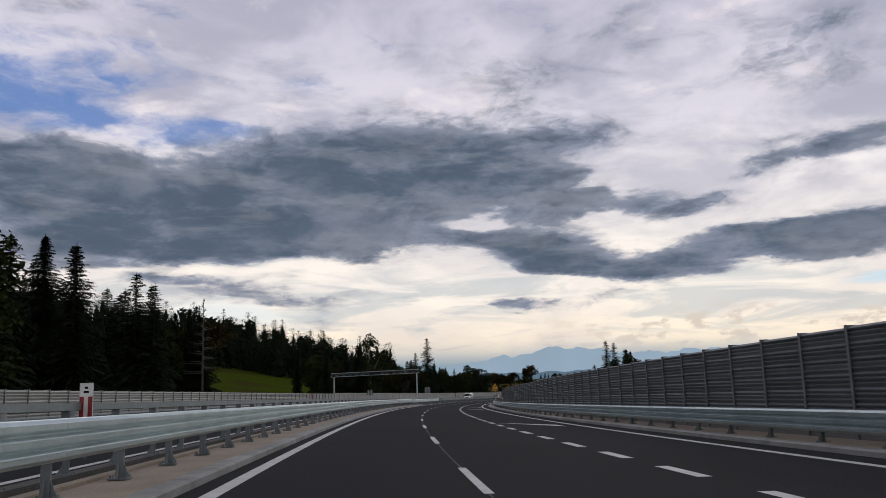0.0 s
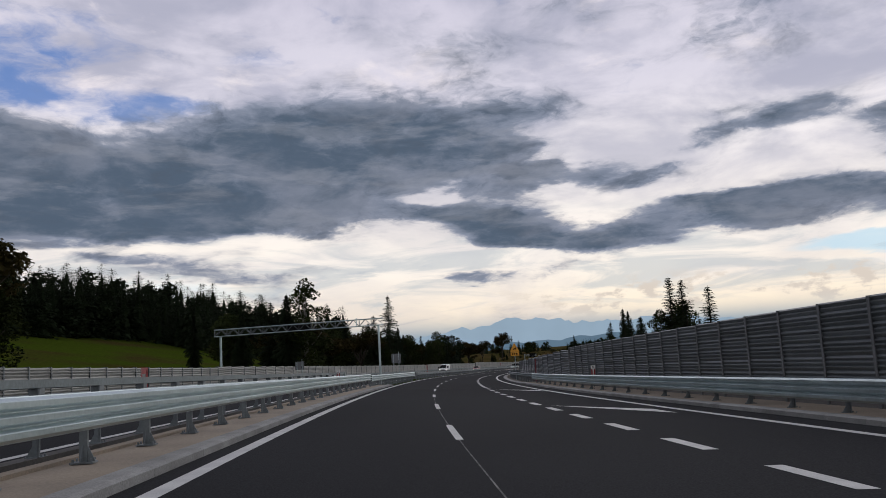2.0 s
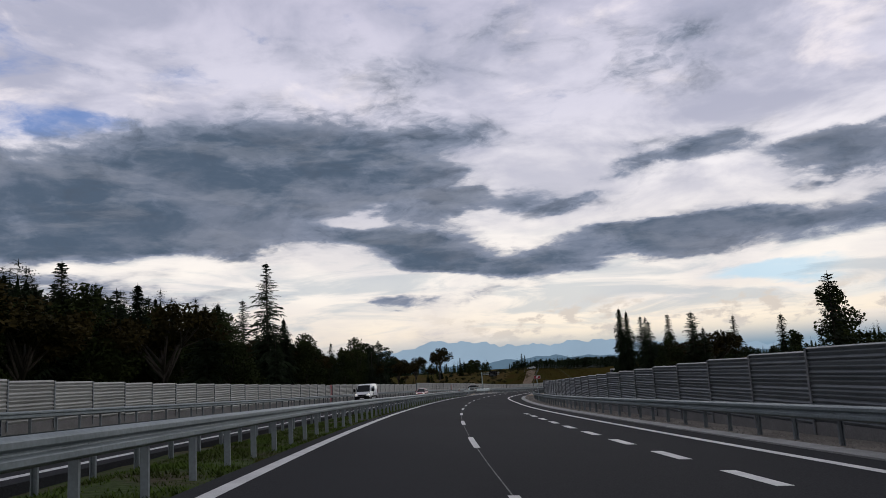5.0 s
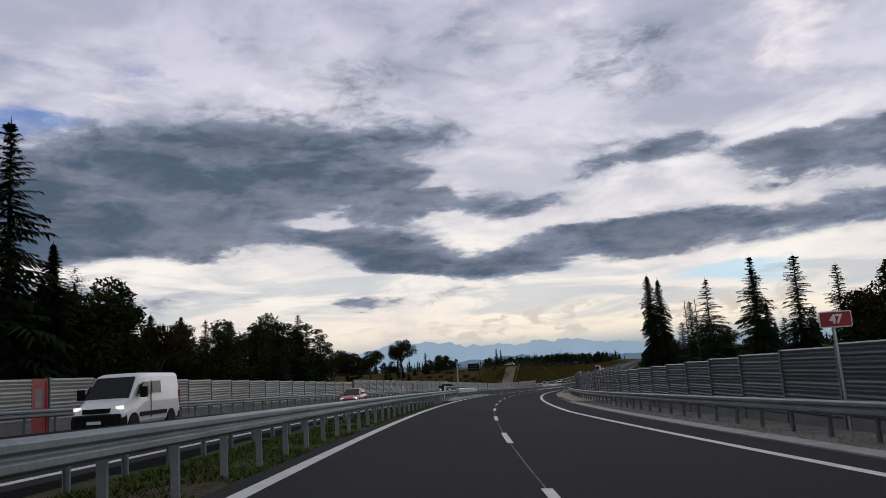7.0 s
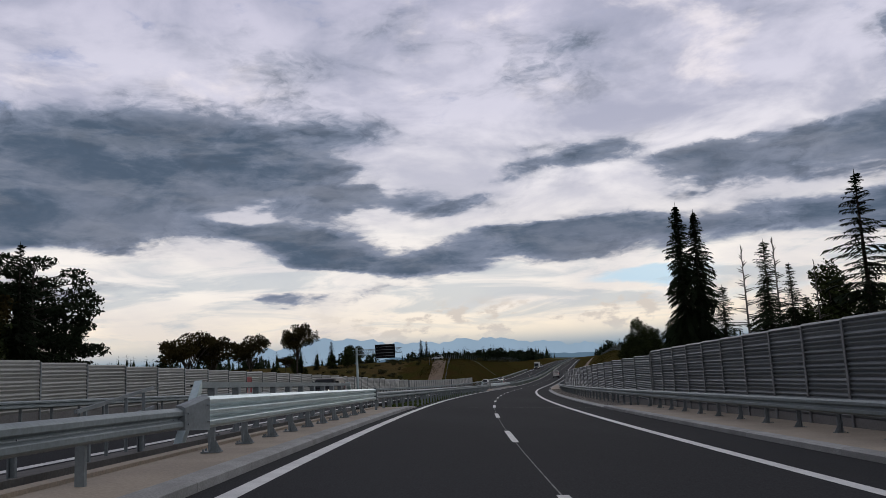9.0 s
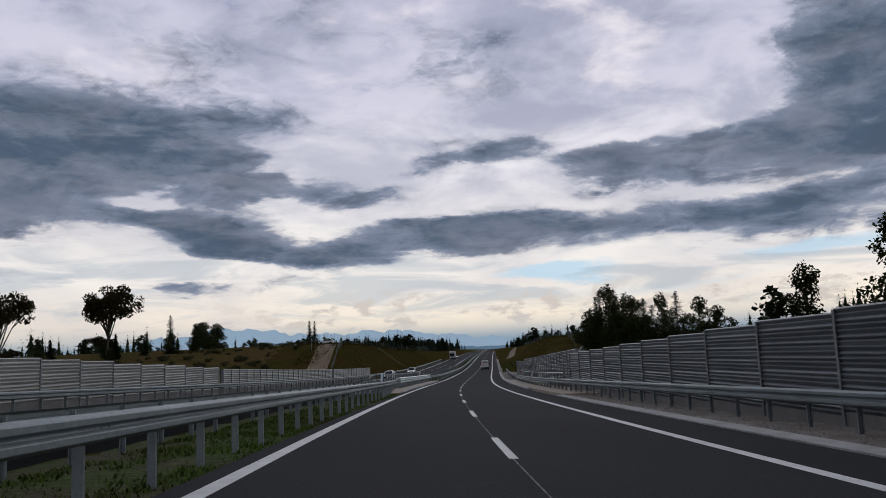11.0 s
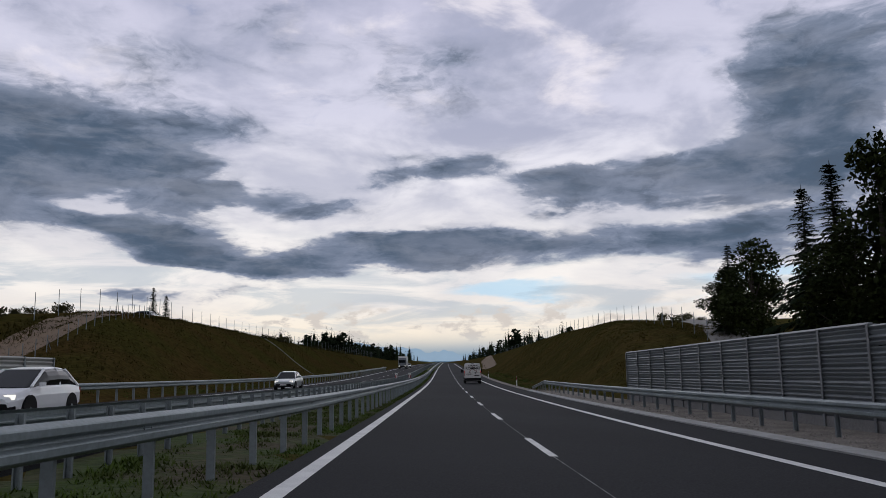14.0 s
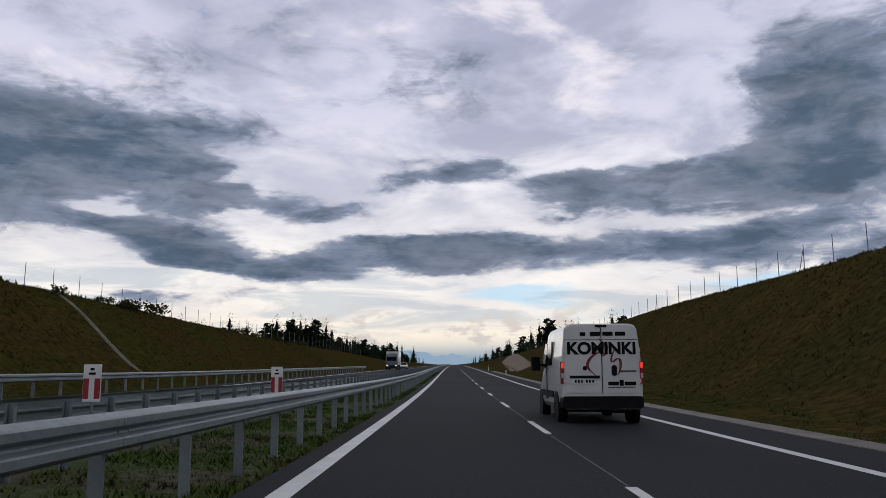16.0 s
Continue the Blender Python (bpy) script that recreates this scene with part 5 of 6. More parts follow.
def ridge(name, label, radius, az0, az1, heights, rough, colour, seed):
    """A far mountain range: a long uneven body with distance haze as glowing colour."""
    m = bpy.data.materials.new(name)
    m.use_nodes = True
    n, l = m.node_tree.nodes, m.node_tree.links
    n.clear()
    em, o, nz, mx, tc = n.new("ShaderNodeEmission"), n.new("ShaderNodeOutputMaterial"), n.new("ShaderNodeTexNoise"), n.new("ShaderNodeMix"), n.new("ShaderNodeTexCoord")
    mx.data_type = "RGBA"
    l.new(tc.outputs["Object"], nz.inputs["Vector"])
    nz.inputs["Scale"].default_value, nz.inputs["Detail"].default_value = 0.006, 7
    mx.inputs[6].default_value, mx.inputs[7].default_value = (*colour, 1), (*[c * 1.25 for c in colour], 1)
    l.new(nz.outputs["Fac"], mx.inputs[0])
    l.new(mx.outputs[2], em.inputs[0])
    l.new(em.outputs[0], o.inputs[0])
    k = 260
    v, f = [], []
    for i in range(k + 1):
        az = az0 + (az1 - az0) * i / k
        e = float(np.interp(az, [h[0] for h in heights], [h[1] for h in heights]))
        e += rough * (noise.fractal(Vector((az * 0.8, seed, 0)), 0.9, 2.1, 6) + 0.45 * noise.fractal(Vector((az * 3.0, seed, 3)), 0.8, 2.0, 4))
        a = radians(az)
        for r, z in ((radius, -120.0), (radius, radius * math.tan(radians(max(e, -0.5)))), (radius + 250, -120.0)):
            v.append((45 + r * math.sin(a), 270 + r * math.cos(a), z - 4))
    for i in range(k):
        f += [(3 * i, 3 * i + 3, 3 * i + 4, 3 * i + 1), (3 * i + 1, 3 * i + 4, 3 * i + 5, 3 * i + 2)]
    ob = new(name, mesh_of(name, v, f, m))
    return tagged(ob, label, "mountain range", kind="structure")


ridge("backdrop", "jagged mountain range under the clouds, haze put in as glowing blue", 4000, -20, 60, [(-20, 0.4), (-5, 0.7), (-1.2, 1.2), (1.5, 1.7), (4, 1.9), (6, 2.4), (9, 2.1), (12, 1.7), (17.5, 1.9), (20, 1.5), (24, 1.1), (28, 0.9), (36, 0.8), (60, 0.7)], 0.30, srgb(134, 155, 174), 2)
ridge("backdrop", "nearer hills below the mountains, haze put in as glowing blue-green", 3300, -40, 80, [(-40, 0.3), (0, 0.5), (8, 0.55), (14, 0.9), (22, 0.5), (30, 0.45), (80, 0.4)], 0.15, srgb(84, 106, 124), 7)

# ---- signs, gantry and marker boards ----
def text_part(name, words, size, material, parent, m, wide=1.0):
    """Lettering of the built-in font as a thin mesh part."""
    c = bpy.data.curves.new(name, "FONT")
    c.body, c.size, c.extrude, c.align_x, c.align_y = words, size, 0.004, "CENTER", "CENTER"
    c.offset = 0.012 * size / 0.3
    c.materials.append(material)
    ob = new(name, c)
    ob.parent = parent
    ob.matrix_local = m @ Matrix.Diagonal((wide, 1, 1, 1))
    return ob


def plate(w, h, t=0.03, r=0.05, n=4):
    """An upright rounded plate in x and z, centred, t thick, facing -y."""
    pts = []
    for cx, cz, a0 in ((w / 2 - r, h / 2 - r, 0), (-w / 2 + r, h / 2 - r, 90), (-w / 2 + r, -h / 2 + r, 180), (w / 2 - r, -h / 2 + r, 270)):
        pts += [(cx + r * math.cos(radians(a0 + 90 * i / n)), cz + r * math.sin(radians(a0 + 90 * i / n))) for i in range(n + 1)]
    k = len(pts)
    v = [(x, -t / 2, z) for x, z in pts] + [(x, t / 2, z) for x, z in pts]
    return v, [tuple(range(k - 1, -1, -1))[::-1], tuple(range(k, 2 * k))[::-1]] + [(i, (i + 1) % k, (i + 1) % k + k, i + k) for i in range(k)]


def marker_board(s, d, z0, z1, face=1):
    """White board with two red bars on a rail post, and small unreadable marks."""
    w, h = 0.25, z1 - z0
    t = thing("marker_board", "white marker board with red upright bars on a guard rail", "marker board", place(s, d, z0, 0 if face > 0 else 180), "marker boards")
    part("board", moved(plate(w, h, 0.02, 0.01), Matrix.Translation((0, 0, h / 2))), WHITE, t)
    for x in (-0.08, 0.08):
        part("red_bar", box(x - 0.04, x + 0.04, -0.016, -0.011, 0.04, h * 0.62), RED, t, "red bar")
    part("mark", box(-0.05, 0.05, -0.016, -0.011, h * 0.72, h * 0.78), BLACK, t, "small black marks")
    part("mark", box(-0.03, 0.03, -0.016, -0.011, h * 0.84, h * 0.90), BLACK, t, "small black marks")
    part("bracket", rod((0, 0.03, -0.75), (0, 0.03, h * 0.7), 0.02), GALV_DULL, t)
    return t


for s, d, z0, z1 in ((16.5, -3.4, 1.06, 1.74), (107.4, -3.4, 0.9, 1.54), (263, -2.2, 0.64, 1.16), (438, -3.3, 0.92, 1.48), (522.6, -2.2, 0.66, 1.26), (97, 12.7, 0.8, 1.36), (435.9, 11.5, 0.95, 1.5), (516.8, -3.4, 0.72, 1.24)):
    marker_board(s, d, z0, z1)


def small_posts(s, d, film=BLACK):
    t = thing("delineator_post", "slim white roadside post with a dark band", "roadside post", place(s, d, 0.0), "roadside posts")
    part("stem", box(-0.05, 0.05, -0.03, 0.03, -0.2, 1.0, 0.02), WHITE, t)
    part("band", box(-0.053, 0.053, -0.033, 0.033, 0.66, 0.93, 0.02), film, t)


for s, d in ((560, 9.4), (610, 9.4), (660, 9.4)):
    small_posts(s, d)
small_posts(515, 9.7, RED)


def warning_sign(s, d):
    t = thing("warning_sign", "yellow triangular warning sign with a small plate below", "road sign", place(s, d, -0.2))
    part("pole", rod((0, 0.06, -0.3), (0, 0.06, 4.1), 0.035), GALV, t)
    tri = [(-0.52, 0.0), (-0.46, -0.05), (0.46, -0.05), (0.52, 0.0), (0.05, 0.88), (-0.05, 0.88)]
    for nm, k, y0, y1, m, lb in (("border", 1.0, -0.02, 0.02, RED, "red border"), ("face", 0.84, -0.028, -0.02, YELLOW, "")):
        pts = [(x * k, 3.36 + 0.28 + (z - 0.28) * k) for x, z in tri]
        v = [(x, y0, z) for x, z in pts] + [(x, y1, z) for x, z in pts]
        part(nm, (v, [tuple(range(6)), tuple(range(11, 5, -1))] + [(i, i + 6, (i + 1) % 6 + 6, (i + 1) % 6) for i in range(6)]), YELLOW if nm == "border" else m, t, lb if nm != "border" else "")
    v = [(-0.2, -0.034, 3.5), (-0.16, -0.034, 3.66), (0.08, -0.034, 3.74), (0.2, -0.034, 3.86), (0.16, -0.034, 3.68), (0.1, -0.034, 3.52), (0.0, -0.034, 3.62)]
    part("symbol", (v, [(0, 6, 1), (1, 6, 2), (2, 6, 5, 4), (2, 4, 3)]), BLACK, t, "dark plain shape")
    sub = part("plate", moved(plate(0.95, 0.38, 0.03, 0.04), Matrix.Translation((0, 0, 3.08))), YELLOW, t)
    for x, w in ((-0.24, 0.1), (-0.06, 0.14), (0.2, 0.22)):
        part("bar", box(x - w / 2, x + w / 2, -0.022, -0.016, 3.0, 3.17), BLACK, sub, "dark unreadable marks")


warning_sign(134.4, 11.35)

t = thing("route_sign", "small red road number sign on a leaning steel pole", "road sign", place(221.2, 10.75, 0.0))
part("pole", rod((0.05, 0.05, -0.3), (-0.05, 0.05, 2.7), 0.035), GALV, t)
part("plate", moved(plate(0.70, 0.35, 0.025, 0.04), Matrix.Translation((0, 0, 2.56))), WHITE, t)
part("face", moved(plate(0.655, 0.305, 0.012, 0.035), Matrix.Translation((0, -0.016, 2.56))), RED, t)
text_part("number", "47", 0.26, WHITE, t, Matrix.Translation((0, -0.026, 2.555)) @ pose(0, 0, 0, 90, 0, 0))


def sign_back(s, d, w, z0, z1, label):
    """The grey back of a road sign for oncoming traffic."""
    t = thing("road_sign", label, "road sign", place(s, d, 0.0))
    part("board", moved(plate(w, z1 - z0, 0.03, 0.08), Matrix.Translation((0, 0, (z0 + z1) / 2))), SIGN_BACK, t)
    for x in (-w * 0.28, w * 0.28):
        part("pole", rod((x, -0.06, -0.4), (x, -0.06, z1 + 0.25 if x > 0 else z1 - 0.1), 0.035), GALV, t)
    part("brace", box(-w * 0.42, w * 0.42, -0.05, -0.016, (z0 + z1) / 2 - 0.03, (z0 + z1) / 2 + 0.03), GALV_DULL, t)
    part("sticker", box(w * 0.2, w * 0.24, -0.020, -0.016, z0 + 0.12, z0 + 0.4), BLACK, t, "dark unreadable marks")


sign_back(141.0, -2.9, 1.15, 2.15, 3.3, "grey back of a road sign on two poles in the median")
sign_back(142, -15.2, 1.15, 1.75, 2.75, "grey back of a road sign beside the noise barrier")


def truss(a, b, w, h, bays, rad=0.035):
    """A box girder of round bars from a to b."""
    a, b = Vector(a), Vector(b)
    x = (b - a).normalized()
    y = Vector((0, 0, 1)).cross(x).normalized()
    z = Vector((0, 0, 1))
    corner = lambda u, i, j: a + (b - a) * u + y * (w / 2 * i) + z * (h * j)
    chords = [rod(corner(0, i, j), corner(1, i, j), rad * 1.3, n=6) for i in (-1, 1) for j in (0, 1)]
    webs = []
    for k in range(bays):
        u0, u1 = k / bays, (k + 1) / bays
        for i in (-1, 1):
            webs.append(rod(corner(u0, i, 0), corner((u0 + u1) / 2, i, 1), rad * 0.7, n=5))
            webs.append(rod(corner((u0 + u1) / 2, i, 1), corner(u1, i, 0), rad * 0.7, n=5))
        for j in (0, 1):
            webs.append(rod(corner(u0, -1, j), corner(u1, 1, j), rad * 0.6, n=5))
        webs.append(rod(corner(u0, -1, 0), corner(u0, -1, 1), rad * 0.6, n=5))
        webs.append(rod(corner(u0, 1, 0), corner(u0, 1, 1), rad * 0.6, n=5))
    return chords, webs


gr, gl = at(121.5, -2.0), at(120.8, -16.7)
top = float(np.interp(121.5, RS, RZ)) + 5.62
t = thing("gantry", "galvanised truss gantry spanning the oncoming carriageway", "gantry")
for p in (gr, gl):
    post = part("post", box(p.x - 0.10, p.x + 0.10, p.y - 0.10, p.y + 0.10, p.z - 0.5, top + 0.02 - (0.3 if p is gl else 0.0), 0.03), GALV, t, "square steel post")
    part("foot_plate", box(p.x - 0.3, p.x + 0.3, p.y - 0.3, p.y + 0.3, p.z - 0.1, p.z + 0.06, 0.02), CONCRETE, post)
e = (gr - gl).normalized()
ch, web = truss((gl.x - 0.5 * e.x, gl.y - 0.5 * e.y, top - 0.3), (gr.x + 0.45 * e.x, gr.y + 0.45 * e.y, top), 0.55, 0.62, 14)
for c in ch:
    part("chord", c, GALV, t)
for c in web:
    part("strut", c, GALV_DULL, t)
mid = gl.lerp(gr, 0.5)
part("sign_box", moved(box(-1.1, 1.1, -0.12, 0.12, 0.0, 0.62, 0.03), pose(mid.x, mid.y, top - 0.21, 0, 0, 6)), BLACK, t, "dark back of a message panel")
jt = gl.lerp(gr, 0.86)
part("joint_flange", moved(box(-0.04, 0.04, -0.36, 0.36, -0.08, 0.72), pose(jt.x, jt.y, top, 0, 0, 6)), GALV, t)

p = at(351, -13.9)
t = thing("message_sign", "dark message board on a cantilever arm over the oncoming carriageway", "message sign")
part("post", rod((p.x, p.y, p.z - 0.4), (p.x, p.y, p.z + 5.7), 0.16, 0.13, 10), GALV, t, "pale steel post")
q = at(349.3, -8.2)
ch, web = truss((p.x, p.y, p.z + 4.9), (q.x, q.y, p.z + 4.9), 0.4, 0.55, 8, 0.03)
for c in ch:
    part("chord", c, GALV, t)
for c in web:
    part("strut", c, GALV_DULL, t)
c0 = at(348.7, -9.95)
part("board", moved(box(-1.15, 1.15, -0.1, 0.1, 0, 1.6, 0.03), pose(c0.x, c0.y, p.z + 4.3, 0, 0, -math.degrees(float(np.interp(353, RS, RPSI))))), BLACK, t, "dark message panel")
for k in range(4):
    part("rib", moved(box(-1.05, 1.05, -0.13, -0.1, 0.25 + 0.35 * k, 0.29 + 0.35 * k), pose(c0.x, c0.y, p.z + 4.3, 0, 0, -math.degrees(float(np.interp(353, RS, RPSI))))), SIGN_BACK, t)


# ---- fences along the banks ----
def bank_fence(label, d, s0, s1, step, high):
    t = thing("fence", label, "fence")
    step = step / float(rate(s0))
    k = int((s1 - s0) / step)
    q = random.Random(int(s0))
    for i in range(k):
        g = on_ground(s0 + i * step, wide_d(s0, d(s0 + i * step)))
        part("post", rod((g.x, g.y, g.z - 0.4), (g.x + q.uniform(-0.05, 0.05), g.y, g.z + high), 0.038, 0.03, 6), GALV_DULL, t)
        if i % 9 == 4:
            part("brace", rod((g.x + 0.9 * math.sin(0.43), g.y + 0.9, g.z - 0.1), (g.x, g.y, g.z + high * 0.8), 0.028, n=5), GALV_DULL, t)


bank_fence("bare steel fence posts along the top of the grass bank", lambda s: float(np.interp(s, [490, 560, 640, 760], [-31.5, -31, -27, -24])), 502, 740, 4.5, 2.6)
bank_fence("bare steel fence posts along the top of the earth bank", lambda s: float(np.interp(s, [500, 540, 620, 760], [25.0, 26.5, 25, 22])), 508, 740, 4.6, 2.3)
bank_fence("low field fence posts behind the noise barrier", lambda s: -58.0, 360, 470, 4.0, 1.3)


# ---- earth tracks on the banks ----
def track(label, points, width, material):
    """A worn earth way that follows the ground."""
    v, f = [], []
    n = 26
    for i in range(n + 1):
        u = i / n
        s = float(np.interp(u, [p[0] for p in points], [p[1] for p in points]))
        d = float(np.interp(u, [p[0] for p in points], [p[2] for p in points]))
        s2 = float(np.interp(min(1, u + 0.01), [p[0] for p in points], [p[1] for p in points]))
        d2 = float(np.interp(min(1, u + 0.01), [p[0] for p in points], [p[2] for p in points]))
        L = math.hypot(s2 - s, d2 - d) or 1.0
        for k in range(5):
            o = (k - 2) / 4 * width
            g = on_ground(s + (d2 - d) / L * o, wide_d(s, d) - (s2 - s) / L * o)
            v.append((g.x, g.y, g.z + 0.10 - 0.05 * (k in (1, 3)) - 0.09 * (k in (0, 4))))
    for i in range(n):
        for k in range(4):
            f.append((i * 5 + k, i * 5 + k + 1, i * 5 + k + 6, i * 5 + k + 5))
    return tagged(new("path", mesh_of("path", v, f, material, True)), label, "earth track", kind="structure")


EARTH = mat("bare_earth", (0.18, 0.122, 0.072), 0.95, 0, (0.135, 0.092, 0.055), 0.5, 8, 0.5, 0.6, 0.03)
track("pale worn earth track climbing the bank", [(0, 480, -26), (0.5, 501, -28.5), (1, 524, -31.5)], 4.4, EARTH)
bank_fence("low wire fence posts beside the earth track", lambda s: float(np.interp(s, [482, 523], [-23.2, -28.4])), 482, 520, 2.2, 1.3)
track("pale gravel ramp on the earth bank", [(0, 500, 26), (0.5, 530, 33), (1, 575, 40)], 5.0, mat("ramp_gravel", (0.24, 0.23, 0.21), 0.95, 0, (0.18, 0.17, 0.16), 0.5, 10, 0.5, 0.5, 0.03))
track("pale gravel ramp beside the far road", [(0, 640, 13.5), (0.5, 680, 15), (1, 730, 17)], 4.0, EARTH)
track("stone-lined drain running down the grass bank", [(0, 566, -30), (1, 557, -17.5)], 0.6, mat("drain_stone", (0.13, 0.12, 0.095), 0.9, 0, (0.07, 0.065, 0.045), 1.2, 14, 0.6, 0.5, 0.02))


# ---- vehicles ----
def loft(stations, caps=True):
    """Half rings (x, z) at each y, mirrored and skinned."""
    k = len(stations[0][1])
    v, f = [], []
    for y, ring in stations:
        v += [(x, y, z) for x, z in ring] + [(-x, y, z) for x, z in ring[::-1]]
    m = 2 * k
    for i in range(len(stations) - 1):
        for j in range(m):
            j2 = (j + 1) % m
            f.append((i * m + j, i * m + j2, (i + 1) * m + j2, (i + 1) * m + j)[::-1])
    if caps:
        f += [tuple(range(m)), tuple(range((len(stations) - 1) * m, len(stations) * m))[::-1]]
    return v, f


def hull(w, zb, zt, waist=0.97, roof=0.84, rnd=0.12):
    """A rounded half section: sill, side, shoulder, roof."""
    h = zt - zb
    return [(w * 0.90, zb), (w * 0.985, zb + 0.06 * h), (w, zb + 0.22 * h), (w, zb + 0.42 * h), (w * waist, zb + 0.62 * h), (w * (waist + roof) / 2, zt - rnd * 1.3), (w * roof, zt - rnd * 0.35), (w * roof - rnd, zt - rnd * 0.05), (w * 0.3, zt)]


def wheel_parts(t, x, y, r, wide=0.21):
    s = 1 if x > 0 else -1
    wh = part("wheel", rod((x - s * wide, y, r), (x, y, r), r, n=20), RUBBER, t, "black tyre")
    part("rim", join(rod((x - s * 0.01, y, r), (x + s * 0.012, y, r), r * 0.62, n=14), rod((x, y, r), (x + s * 0.03, y, r), r * 0.18, n=8)), GALV_DULL, wh, "steel rim")


def paint(name, c, second=None, metal=0.0):
    m = mat(name, c, 0.28, metal, second or tuple(q * 0.9 for q in c), 0.8, 5, 0.08, 0, 0)
    m.node_tree.nodes["Principled BSDF"].inputs["Coat Weight"].default_value = 0.4
    return m


VAN_WHITE = paint("van_white", (0.62, 0.62, 0.60), (0.52, 0.52, 0.50))
CAR_WHITE = paint("car_white", (0.72, 0.73, 0.74))
CAR_BLACK = paint("car_black", (0.008, 0.007, 0.008))
CAR_BLACK.node_tree.nodes["Principled BSDF"].inputs["Coat Weight"].default_value = 0.0
CAR_BLACK.node_tree.nodes["Principled BSDF"].inputs["Specular IOR Level"].default_value = 0.03
CAR_SILVER = paint("car_silver", (0.42, 0.45, 0.47), None, 0.5)
CAR_RED = paint("car_red", (0.22, 0.012, 0.015))
TRUCK = paint("truck_grey", (0.10, 0.11, 0.13))
TRIM = mat("dark_trim", (0.008, 0.008, 0.009), 0.7, 0, None, 4, 30, 0.2, 0.05, 0.005, 0, 0.12)
LAMP = mat("lamp_glass", (0.55, 0.55, 0.52), 0.12, 0.2, None, 4, 30, 0.1, 0)
TAIL = mat("tail_lamp", (0.30, 0.012, 0.012), 0.2, 0, None, 4, 30, 0.1, 0)
FLAME = mat("flame_film", (0.16, 0.012, 0.018), 0.4, 0, None, 4, 30, 0.1, 0)


def glow(name, colour, power):
    m = bpy.data.materials.new(name)
    m.use_nodes = True
    b = m.node_tree.nodes["Principled BSDF"]
    b.inputs["Base Color"].default_value = (*colour, 1)
    b.inputs["Emission Color"].default_value, b.inputs["Emission Strength"].default_value = (*colour, 1), power
    return m


HEADLIGHT = glow("lit_headlamp", (1.0, 0.93, 0.8), 0.9)
BRAKE = glow("lit_tail_lamp", (1.0, 0.05, 0.03), 0.55)


def big_van(name, label, m, body, rear, low=2.5, lettered=False, side_glass=True, lit=False):
    """A panel van, nose towards +y from its tail at y = 0; 5.4 m long."""
    t = thing(name, label, "van", m)
    H, w = low, 1.0
    st = [(0.0, hull(w * 0.965, 0.42, H - 0.04)), (0.06, hull(w, 0.36, H - 0.005)), (1.2, hull(w, 0.34, H)), (3.2, hull(w, 0.34, H)), (3.55, hull(w, 0.34, H - 0.06, 0.96, 0.80)), (3.68, hull(w, 0.34, H - 0.12, 0.96, 0.79)), (4.50, hull(w, 0.34, H * 0.59, 0.98, 0.84)), (4.62, hull(w * 0.99, 0.34, H * 0.555, 0.99, 0.84)), (5.05, hull(w * 0.97, 0.34, H * 0.485, 0.99, 0.86)), (5.26, hull(w * 0.92, 0.40, H * 0.43, 1.0, 0.88)), (5.36, hull(w * 0.80, 0.46, H * 0.36, 1.0, 0.88))]
    part("body", loft(st), body, t, smooth=False)
    for x in (-1, 1):
        for y in (0.95, 4.45):
            wheel_parts(t, x * 0.99, y, 0.35)
            part("wheel_arch", rod((x * 0.90, y, 0.36), (x * 1.026, y, 0.36), 0.43, n=20), TRIM, t)
        part("side_trim", box(min(x * 1.0, x * 1.045), max(x * 1.0, x * 1.045), 1.45, 3.95, 0.62, 0.78, 0.01), TRIM, t)
        part("door_seam", box(min(x * 0.99, x * 1.024), max(x * 0.99, x * 1.024), 2.93, 2.945, 0.55, 1.75), TRIM, t)
        mir = part("mirror", box(min(x * 1.08, x * 1.34), max(x * 1.08, x * 1.34), 3.95, 4.15, 1.32, 1.72, 0.04), TRIM, t)
        part("mirror_arm", box(min(x * 0.98, x * 1.1), max(x * 0.98, x * 1.1), 4.02, 4.08, 1.45, 1.52), TRIM, mir)
        if side_glass:
            v = [(x * 1.012, 3.02, 1.42), (x * 1.012, 4.20, 1.36), (x * 0.995, 3.85, 1.80), (x * 0.972, 3.50, H * 0.84), (x * 0.972, 3.02, H * 0.84)]
            part("side_window", (v + [(a * 0.97, b, c) for a, b, c in v], [(0, 1, 2, 3, 4), (9, 8, 7, 6, 5)] + [(i, i + 5, (i + 1) % 5 + 5, (i + 1) % 5) for i in range(5)]), GLASS, t)
            v = [(x * 1.016, 1.95, 1.46), (x * 1.016, 2.82, 1.46), (x * 0.98, 2.82, H * 0.85), (x * 0.98, 1.95, H * 0.85)]
            part("side_window", (v + [(a * 0.97, b, c) for a, b, c in v], [(0, 1, 2, 3), (7, 6, 5, 4)] + [(i, i + 4, (i + 1) % 4 + 4, (i + 1) % 4) for i in range(4)]), GLASS, t)
        part("headlamp", box(min(x * 0.66, x * 0.90), max(x * 0.66, x * 0.90), 5.02, 5.25, 0.95, 1.07, 0.05), HEADLIGHT if lit else LAMP, t)
        tl = part("tail_lamp", box(min(x * 0.93, x * 1.01), max(x * 0.93, x * 1.01), -0.035, 0.12, 0.98, 1.52, 0.02), TAIL, t, "upright red and clear tail lamp")
        part("brake_lamp", box(min(x * 0.94, x * 1.0), max(x * 0.94, x * 1.0), -0.042, -0.02, 1.36, 1.50), BRAKE, tl, "lit red lamp")
